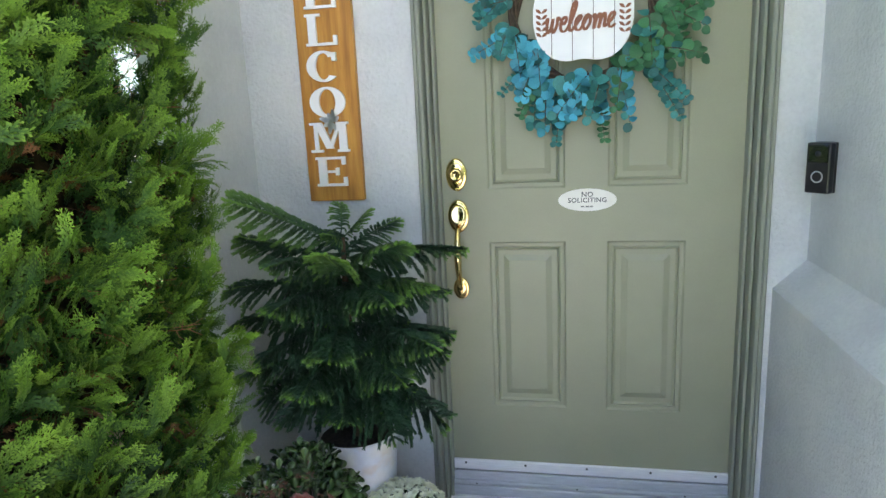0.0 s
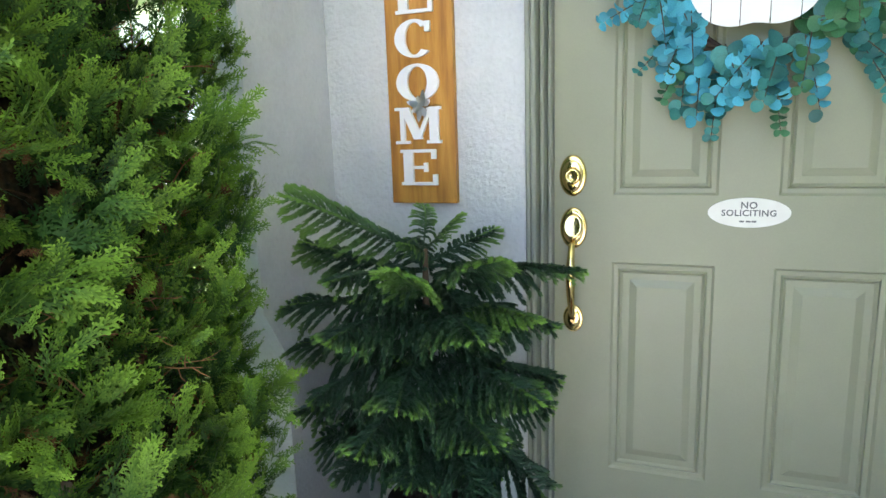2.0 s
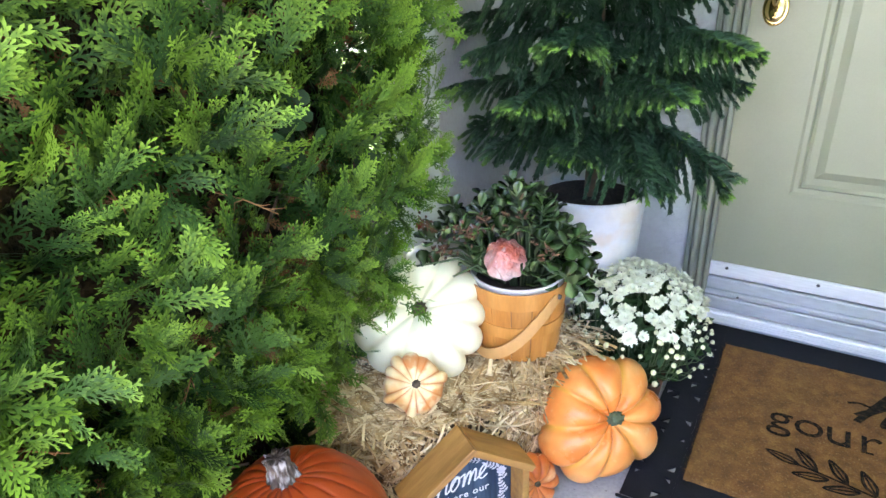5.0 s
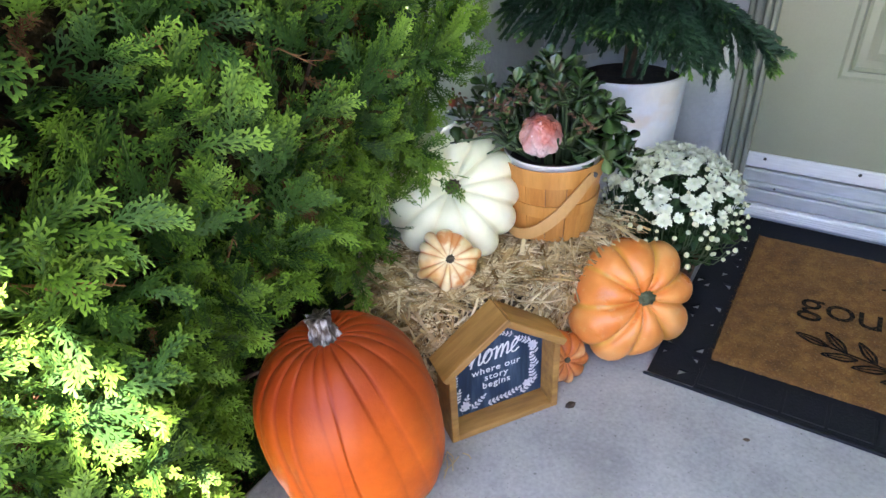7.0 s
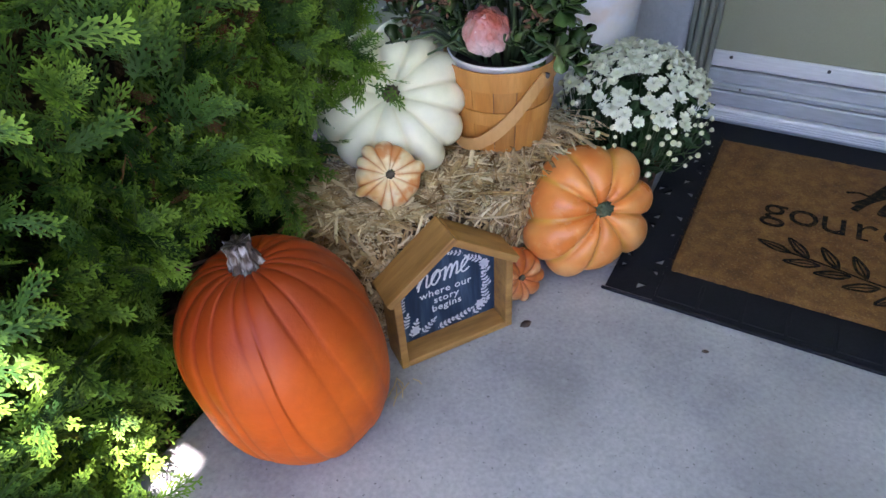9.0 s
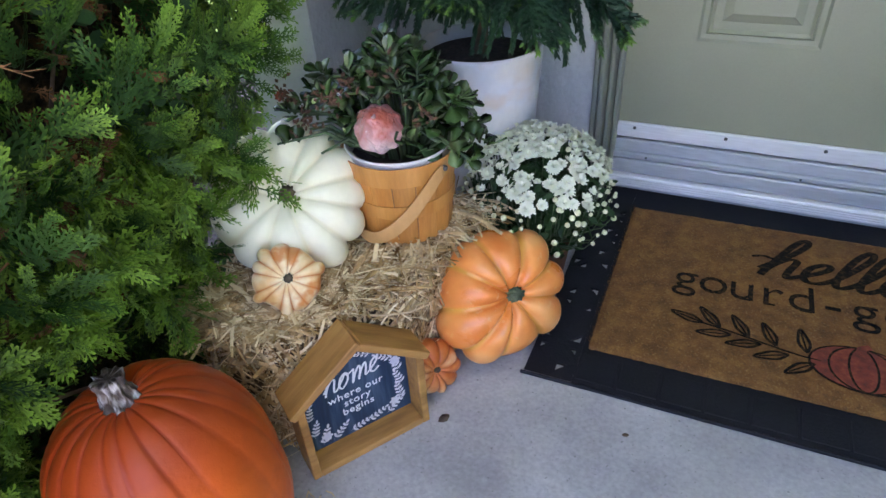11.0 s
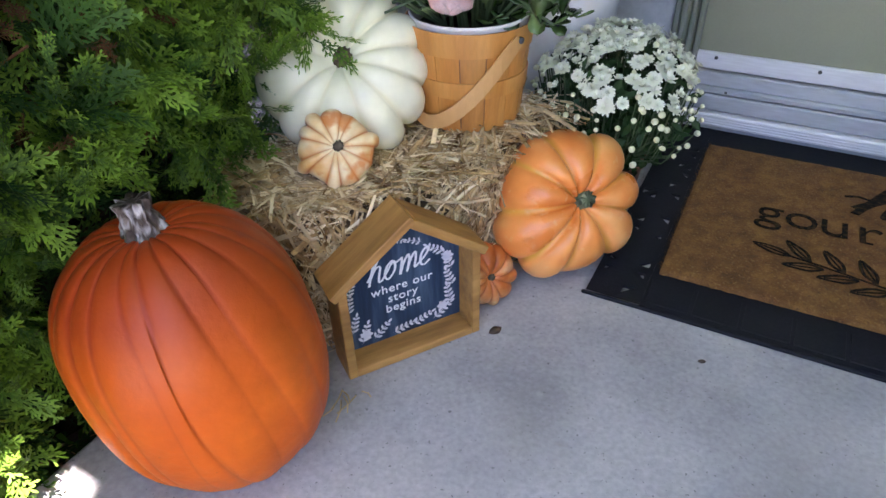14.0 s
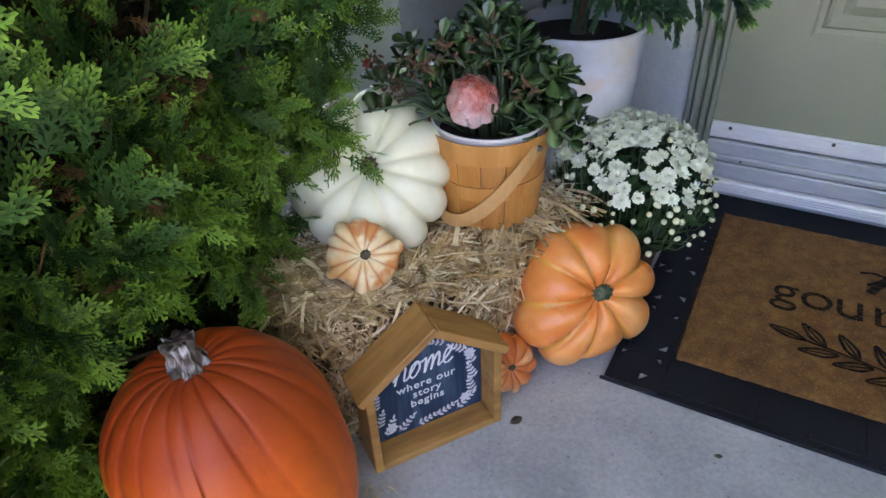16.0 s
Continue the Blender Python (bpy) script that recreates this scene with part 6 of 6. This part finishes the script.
# bare dry twigs showing between the fronds
DRY_TWIG = material("dry_twig", [(0.16, 0.075, 0.030), (0.30, 0.16, 0.075)], 60, 0.85, 0.001, 150, spec=0.15)
twigs_ = bmesh.new()
rng = np.random.default_rng(61)
PT, NT = bush_surface(rng, 420, *FRONT, 0.0, 0.05, 0.0, 3.0, 2.3, 0.55)
for p_, n_ in zip(PT, NT):
    o = Vector(p_) - Vector(n_) * 0.05
    d = (Vector(n_) * 0.6 + Vector(rng.normal(0, 0.55, 3)) + Vector((0, 0, 0.25))).normalized()
    ln = rng.uniform(0.05, 0.10)
    end = o + d * ln
    mid = o.lerp(end, 0.5) + Vector(rng.normal(0, 0.007, 3))
    tube([o, mid, end], [0.0014, 0.0011, 0.0005], 5, twigs_, False)
    for k in range(3):
        q = mid.lerp(end, 0.3 * k)
        e = q + (d + Vector(rng.normal(0, 0.6, 3))).normalized() * ln * 0.32
        tube([q, (q + e) / 2 + Vector(rng.normal(0, 0.002, 3)), e], [0.0009, 0.0007, 0.0004], 4, twigs_, False)
part("twig_tangle", twigs_, DRY_TWIG, bush, "bare reddish brown twigs")["kind"] = "stuff"
# solid hull for the old twigs, coloured dark as shade in the gaps
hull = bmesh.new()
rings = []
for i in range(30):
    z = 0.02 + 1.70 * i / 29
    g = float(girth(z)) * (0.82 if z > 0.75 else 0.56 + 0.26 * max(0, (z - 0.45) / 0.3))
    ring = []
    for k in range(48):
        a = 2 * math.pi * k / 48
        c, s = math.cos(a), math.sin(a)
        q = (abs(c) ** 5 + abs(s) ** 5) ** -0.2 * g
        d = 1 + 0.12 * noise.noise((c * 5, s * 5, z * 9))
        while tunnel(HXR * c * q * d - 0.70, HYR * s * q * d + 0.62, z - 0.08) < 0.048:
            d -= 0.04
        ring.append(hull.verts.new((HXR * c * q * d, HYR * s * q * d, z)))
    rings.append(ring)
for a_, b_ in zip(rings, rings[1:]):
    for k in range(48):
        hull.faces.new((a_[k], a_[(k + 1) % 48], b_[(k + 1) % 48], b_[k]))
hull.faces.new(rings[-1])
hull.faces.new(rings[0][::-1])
part("inner_core", hull, CORE_SHADE, bush, "solid dark hull for inner twigs and the shade between fronds")

# ---------- vine through the bush ----------
VINE_LEAF = material("vine_leaf", [(0.012, 0.040, 0.012), (0.028, 0.075, 0.022)], 20, 0.5, 0.0, 100, vary=0.4, spec=0.25)
bm = bmesh.new()
pts = [(0, 0), (0.2, 0.36), (0.5, 0.52), (0.8, 0.38), (1.0, 0), (0.8, -0.38), (0.5, -0.52), (0.2, -0.36)]
mid_ = [bm.verts.new((x, 0, -0.05 * math.sin(3 * x))) for x in (0, 0.5, 1.0)]
ring = [bm.verts.new((x, y, 0.10 * abs(y))) for x, y in pts[1:4]]
ring2 = [bm.verts.new((x, y, 0.10 * abs(y))) for x, y in pts[5:][::-1]]
for rg, flip in ((ring, False), (ring2, True)):
    for f in ((mid_[0], mid_[1], rg[1], rg[0]), (mid_[1], mid_[2], rg[2], rg[1])):
        bm.faces.new(f[::-1] if flip else f)
bmesh.ops.recalc_face_normals(bm, faces=bm.faces)
VINE_ME = bpy.data.meshes.new("leaf")
bm.to_mesh(VINE_ME)
bm.free()
VINE_ME.materials.append(VINE_LEAF)
VINE_ME.shade_smooth()
def vine(x, y, z, n, spread, seed):
    rnd = random.Random(seed)
    th = thing("creeper", x, y, z, "dark round-leaved creeper growing through the arborvitae", "plant")
    pts = [Vector((-0.05, rnd.uniform(-0.02, 0.02), -0.12)), Vector((-0.02, 0, -0.05)), Vector((0, 0.01, 0)), Vector((-0.01, 0.02, spread))]
    part("stem", tube(pts, [0.0022, 0.002, 0.0018, 0.001], 6), TWIG, th, "", True)
    for k in range(n):
        p = Vector((rnd.uniform(-0.012, 0.022), rnd.gauss(0, spread * 0.55), rnd.gauss(0, spread * 0.6)))
        d = Vector((rnd.uniform(0.0, 0.6), rnd.gauss(0, 0.8), rnd.gauss(-0.1, 0.7))).normalized()
        up = Vector((1.0, rnd.gauss(-0.2, 0.35), rnd.gauss(0.45, 0.3)))
        m_ = Matrix((d, up.cross(d).normalized(), d.cross(up.cross(d)).normalized())).transposed().to_4x4()
        mesh_part("leaf", VINE_ME, None, th, m=Matrix.Translation(p) @ m_ @ Matrix.Scale(rnd.uniform(0.016, 0.026), 4))
    return th


vine(-0.275, 0.835, 0.730, 30, 0.050, 1)
vine(-0.270, 0.955, 0.690, 12, 0.026, 2)
vine(-0.280, 0.920, 0.610, 14, 0.035, 3)


def caught_leaf(x, y, z, size, turn):
    """A dead leaf, curled lengthwise, caught among the fronds."""
    th = thing("dead_leaf", x, y, z, "pale curled dead leaf caught in the arborvitae", "leaf", "caught dead leaves")
    bm = bmesh.new()
    leaf_shape(bm, size, size * 0.6, (-size / 2, 0), 0, 0.0006)
    for v in bm.verts:
        v.co.z += 14 * v.co.y * v.co.y + 9 * v.co.x ** 2 + 0.003 * math.sin(190 * v.co.x)
    part("blade", bm, PALE_LEAF, th, "", True, pose(0, 0, 0, 70, turn, 60))


PALE_LEAF = material("pale_dead_leaf", [(0.20, 0.13, 0.10), (0.36, 0.26, 0.22)], 60, 0.8, 0.001, 120)
for spot in ((-0.262, 0.752, 0.895, 0.032, 40), (-0.262, 0.748, 0.865, 0.030, 80), (-0.262, 0.757, 0.838, 0.028, 20), (-0.260, 0.796, 0.812, 0.024, 120), (-0.266, 0.770, 0.850, 0.022, 0)):
    caught_leaf(*spot)

# ---------- wreath ----------
WX, WZ = 0.535, 1.625
wreath = thing("wreath", WX, DOOR_Y - 0.002, WZ, "teal eucalyptus wreath with a pumpkin-shaped welcome board, on the door", "wreath")
rnd = random.Random(6)
bm = bmesh.new()
for k in range(7):
    ph, rr = rnd.uniform(0, 6.28), rnd.uniform(0.185, 0.205)
    pts = [((rr + 0.010 * math.sin(5 * a + ph)) * math.cos(a), -0.022 + 0.010 * math.cos(5 * a + ph), (rr + 0.010 * math.sin(5 * a + ph)) * math.sin(a)) for a in np.linspace(0, 2 * math.pi, 60)]
    tube(pts, 0.005, 6, bm, False)
part("vine_ring", bm, TWIG, wreath, "twisted brown vine ring", True)


def round_leaf(mat, name="leaf"):
    bm = bmesh.new()
    n = 12
    out = [bm.verts.new((0.5 + 0.5 * math.cos(2 * math.pi * k / n), 0.47 * math.sin(2 * math.pi * k / n), 0.10 * math.cos(4 * math.pi * k / n))) for k in range(n)]
    c = bm.verts.new((0.5, 0, -0.04))
    for k in range(n):
        bm.faces.new((out[k], out[(k + 1) % n], c))
    me = bpy.data.meshes.new(name)
    bm.to_mesh(me)
    bm.free()
    me.materials.append(mat)
    me.shade_smooth()
    return me


TURQ = material("turquoise_leaf", [(0.045, 0.30, 0.40), (0.08, 0.43, 0.55)], 20, 0.5, vary=0.4, through_light=0.15)
TEAL = material("teal_leaf", [(0.022, 0.15, 0.14), (0.045, 0.24, 0.22)], 20, 0.5, vary=0.45, through_light=0.15)
SAGE = material("green_eucalyptus_leaf", [(0.03, 0.13, 0.055), (0.055, 0.20, 0.085)], 20, 0.5, vary=0.35, through_light=0.15)
KINDS = [round_leaf(m_) for m_ in (TURQ, TEAL, SAGE)]
twigs = bmesh.new()
total = 0
for k in range(29):
    a = 2 * math.pi * k / 13 + rnd.uniform(-0.08, 0.08) if k < 13 else -math.pi / 2 + (k - 20.5) / 8 * 1.5 + rnd.uniform(-0.1, 0.1)
    low = math.sin(a) < 0
    way = a + rnd.choice((-1, 1)) * rnd.uniform(0.2, 1.1)
    if low and rnd.random() < 0.6:
        way = -math.pi / 2 + rnd.uniform(-0.5, 0.5)
    r0 = rnd.uniform(0.150, 0.205)
    o = Vector((r0 * math.cos(a) * 1.08, rnd.uniform(-0.070, -0.030), r0 * math.sin(a)))
    d = Vector((math.cos(way), rnd.uniform(-0.35, 0.05), math.sin(way))).normalized()
    ln = rnd.uniform(0.08, 0.165)
    end = o + d * ln + Vector((0, 0, -0.02))
    tube([o, o.lerp(end, 0.5) + Vector((0, -0.008, 0.004)), end], [0.0016, 0.0013, 0.0008], 5, twigs, False)
    g = math.cos(a) + rnd.uniform(-0.45, 0.45)
    kind = 2 if g > 0.55 else (0 if rnd.random() < 0.5 else 1)
    for j in range(13):
        s = (j + 0.6) / 13
        p = o.lerp(end, s)
        side = Vector((-d.z, 0, d.x)) * (1 if j % 2 else -1)
        ld = (side * 0.9 + d * 0.5 + Vector((0, rnd.uniform(-0.7, 0.1), 0)) + 0.25 * Vector([rnd.gauss(0, 1) for _ in range(3)])).normalized()
        nrm = Vector((rnd.gauss(0, 0.35), -1, rnd.gauss(0.3, 0.35)))
        yv = nrm.cross(ld).normalized()
        m_ = Matrix((ld, yv, ld.cross(yv))).transposed().to_4x4()
        mesh_part("leaf", KINDS[kind if rnd.random() < 0.8 else 1], None, wreath, m=Matrix.Translation(p) @ m_ @ Matrix.Scale(rnd.uniform(0.030, 0.043) * (1.1 - 0.4 * s), 4))
        total += 1
# loose sprigs that reach out of the ring: root, tip, leaf colour, leaf size
for x0, z0, x1, z1, kind, size in ((-0.20, -0.05, -0.317, -0.109, 0, 0.030), (-0.23, 0.01, -0.322, 0.060, 0, 0.032), (-0.21, 0.06, -0.30, -0.02, 1, 0.034), (0.17, -0.15, 0.285, -0.260, 1, 0.028), (0.20, -0.19, 0.268, -0.310, 1, 0.027), (0.23, -0.04, 0.325, 0.000, 2, 0.034), (0.22, 0.02, 0.27, -0.10, 2, 0.036), (-0.13, -0.17, -0.185, -0.285, 2, 0.026), (-0.065, -0.22, -0.078, -0.372, 1, 0.026), (0.040, -0.22, 0.060, -0.365, 2, 0.024), (-0.17, -0.15, -0.235, -0.222, 1, 0.022), (0.01, -0.17, 0.055, -0.30, 0, 0.036)):
    o, end = Vector((x0, -0.045, z0)), Vector((x1, -0.060, z1))
    d = (end - o).normalized()
    side = Vector((-d.z, 0, d.x))
    tube([o, o.lerp(end, 0.5) + Vector((0, -0.006, 0)), end], [0.0015, 0.0012, 0.0007], 5, twigs, False)
    n = max(4, int((end - o).length / 0.016))
    for j in range(n):
        s = (j + 1) / n
        for sd in (-1, 1):
            ld = (side * sd * 0.9 + d * 0.35 + Vector((0, rnd.uniform(-0.5, 0.1), rnd.gauss(0, 0.12)))).normalized()
            nrm = Vector((rnd.gauss(0, 0.4), -0.7, rnd.gauss(0.5, 0.4)))
            yv = nrm.cross(ld).normalized()
            m_ = Matrix((ld, yv, ld.cross(yv))).transposed().to_4x4()
            mesh_part("leaf", KINDS[kind], None, wreath, m=Matrix.Translation(o.lerp(end, s)) @ m_ @ Matrix.Scale(size * rnd.uniform(0.8, 1.1) * (1.1 - 0.35 * s), 4))
part("twigs", twigs, TWIG, wreath)["kind"] = "stuff"
# pumpkin-shaped board of four planks
def squash_outline(x):
    """Half height of the board at x."""
    u = abs(x) / 0.140
    return 0.128 * (1 - u ** 3.2) ** 0.5 * (1 - 0.06 * math.exp(-((x / 0.03) ** 2)))


PB = thing("welcome_plaque", WX - 0.002, DOOR_Y - 0.058, 1.610, "white plank pumpkin-shaped welcome board in the wreath", "sign")
for x0, x1 in ((-0.139, -0.088), (-0.086, -0.030), (-0.028, 0.028), (0.030, 0.086), (0.088, 0.139)):
    xs = np.linspace(x0, x1, 9)
    up = [(x, squash_outline(x)) for x in xs]
    dn = [(x, -squash_outline(x)) for x in xs[::-1]]
    part("plank", prism(dn + up, -0.006, 0.0), WHITE_PAINT, PB)
part("backing", prism([(x, 0.9 * squash_outline(x)) for x in np.linspace(-0.13, 0.13, 15)] + [(x, -0.9 * squash_outline(x)) for x in np.linspace(0.13, -0.13, 15)], 0.0002, 0.056), TWIG, PB)
part("lettering", script_word("welcome", 0.078, 0.0090, 0.003, 0.2), BROWN_LETTER, PB, "brown wooden handwritten word welcome", m=pose(-0.108, -0.0062, -0.046, 0, -2, 0) @ UPRIGHT)
for s in (-1, 1):
    bm = bmesh.new()
    for j in range(5):
        for t in (0.6, 2.5):
            leaf_shape(bm, 0.020, 0.009, (0, -0.010 + 0.016 * j), t, 0.0015)
    part("leaf_sprig", bm, BROWN_LETTER, PB, "", m=pose(s * 0.115, -0.0062, -0.045) @ UPRIGHT)

# burlap ribbon tied at the top of the board
BURLAP = material("tan_burlap", [(0.34, 0.24, 0.13), (0.48, 0.36, 0.21)], 90, 0.9, 0.002, 260, fine=0.2)
bm = bmesh.new()
for sd in (-1, 1):
    last = None
    for k in range(13):
        u = k / 12
        c = Vector((sd * (0.012 + 0.075 * math.sin(math.pi * u * 0.62)), -0.010 - 0.016 * math.sin(math.pi * u), 0.112 + 0.018 * math.sin(2.6 * u) - 0.058 * u * u))
        wide = Vector((0.010 * sd * u, -0.002, 0.014 + 0.004 * u))
        ring = [bm.verts.new(q) for q in (c + wide, c - wide, c - wide + Vector((0, 0.0015, 0)), c + wide + Vector((0, 0.0015, 0)))]
        if last:
            for j in range(4):
                bm.faces.new((last[j], last[(j + 1) % 4], ring[(j + 1) % 4], ring[j]))
        last = ring
    bm.faces.new(last)
bmesh.ops.recalc_face_normals(bm, faces=bm.faces)
part("ribbon", bm, BURLAP, PB, "tan burlap ribbon", True)

# ---------- small things on the ground ----------
def dry_leaf(x, y, z, size, rz, rx, label):
    th = thing("fallen_leaf", x, y, z, label, "leaf", "fallen leaves")
    bm = bmesh.new()
    leaf_shape(bm, size, size * 0.6, (-size / 2, 0), 0, 0.0006)
    for v in bm.verts:
        v.co.z += 7 * v.co.y * v.co.y + 5 * v.co.x ** 2
    part("blade", bm, TWIG, th, "", True, pose(0, 0, 0.0012, rx, 0, rz))
    return th


dry_leaf(-0.006, 1.035, 0.0, 0.024, 60, 12, "small curled dark dead leaf on the concrete")
dry_leaf(0.280, 1.110, 0.0, 0.012, 20, 5, "tiny curled dark dead leaf on the concrete")
dry_leaf(0.60, 0.95, 0.0, 0.012, 120, 5, "tiny curled dark dead leaf on the concrete")
LOOSE_STRAW = material("pale_loose_straw", [(0.42, 0.30, 0.14), (0.62, 0.47, 0.25)], 60, 0.45)
loose = thing("loose_straw", -0.135, 0.825, 0.0, "loose pale straw stalks fallen on the concrete", "straw")
for k in range(7):
    p0, p1 = Vector((random.uniform(-0.02, 0.02), random.uniform(-0.025, 0.02), 0.0016)), None
    p1 = p0 + Vector((random.uniform(-0.03, 0.03), random.uniform(-0.05, 0.0), 0.003 * (k % 3)))
    part("stalk", tube([p0, (p0 + p1) / 2 + Vector((0.004, 0, 0.004)), p1], 0.0010, 5), LOOSE_STRAW, loose)
weeds = thing("ground_weeds", -0.47, 0.47, -0.076, "small green weeds and dry litter in the mulch", "plant", kind="stuff")
rng = np.random.default_rng(12)
NW = 700
p = np.stack([rng.normal(0, 0.06, NW) * 1.0, rng.normal(0, 0.18, NW), np.zeros(NW)], 1)
p[:, 0] = np.minimum(p[:, 0], 0.07)
an, lw = rng.uniform(0, 6.28, NW), rng.uniform(0.02, 0.055, NW)
d = np.stack([np.cos(an) * 0.7, np.sin(an) * 0.7, rng.uniform(0.3, 1.2, NW)], 1) * lw[:, None]
sd = np.stack([-np.sin(an), np.cos(an), np.zeros(NW)], 1) * 0.004
v = np.stack([p - sd * 0.3, p + d * 0.5 + sd, p + d, p + d * 0.5 - sd], 1).reshape(-1, 3)
me = arrays_mesh("blades", v, np.arange(NW * 4).reshape(-1, 4), np.repeat(rng.uniform(0, 1, NW), 4))
mesh_part("blades", me, CEDAR_LEAF, weeds)
bm = bmesh.new()
rnd = random.Random(77)
for k in range(260):
    o = Vector((rnd.gauss(0, 0.07), rnd.gauss(0, 0.22), 0.004))
    o.x = min(o.x, 0.07)
    a = rnd.uniform(0, 6.28)
    e = o + Vector((math.cos(a), math.sin(a), rnd.uniform(-0.05, 0.25))) * rnd.uniform(0.02, 0.07)
    tube([o, (o + e) / 2 + Vector((0, 0, 0.006)), e], [0.0012, 0.001, 0.0006], 4, bm, False)
part("litter", bm, STRAW, weeds)

# ---------- across the garden ----------
def far_hedge(x, y, w, h, seed):
    th = thing("hedge", x, y, -0.14, "dense green hedge across the garden", "hedge")
    rng = np.random.default_rng(seed)
    n = 5000
    p = np.stack([rng.uniform(-w / 2, w / 2, n), rng.normal(0, 0.35, n), rng.uniform(0, 1, n) ** 0.8 * h], 1)
    p[:, 2] *= 1 + 0.25 * np.sin(p[:, 0] * 1.3 + seed)
    a = rng.normal(size=(n, 3))
    b = np.cross(a, rng.normal(size=(n, 3)))
    a = a / np.linalg.norm(a, axis=1, keepdims=True) * 0.16
    b = b / np.linalg.norm(b, axis=1, keepdims=True) * 0.10
    v = np.stack([p - a, p + b, p + a, p - b], 1).reshape(-1, 3)
    mesh_part("crown", arrays_mesh("crown", v, np.arange(n * 4).reshape(-1, 4), np.repeat(rng.uniform(0, 0.6, n), 4)), CEDAR_LEAF, th)


far_hedge(0.0, -11.0, 22, 2.6, 1)
# made-up house, added so the chink in the shrub looks bright
far_house = thing("backdrop_house", -5.5, 8.6, -0.14, "pale house added as bright backdrop beyond the shrub", "house")
part("wall", box(-2.5, -2.5, 0, 2.5, 2.5, 2.9, 0.02), CEILING_PAINT, far_house)
part("roof", prism([(-2.9, 2.9), (2.9, 2.9), (0, 4.6)], -2.9, 2.9), TRIM_PAINT, far_house, "grey pitched roof")
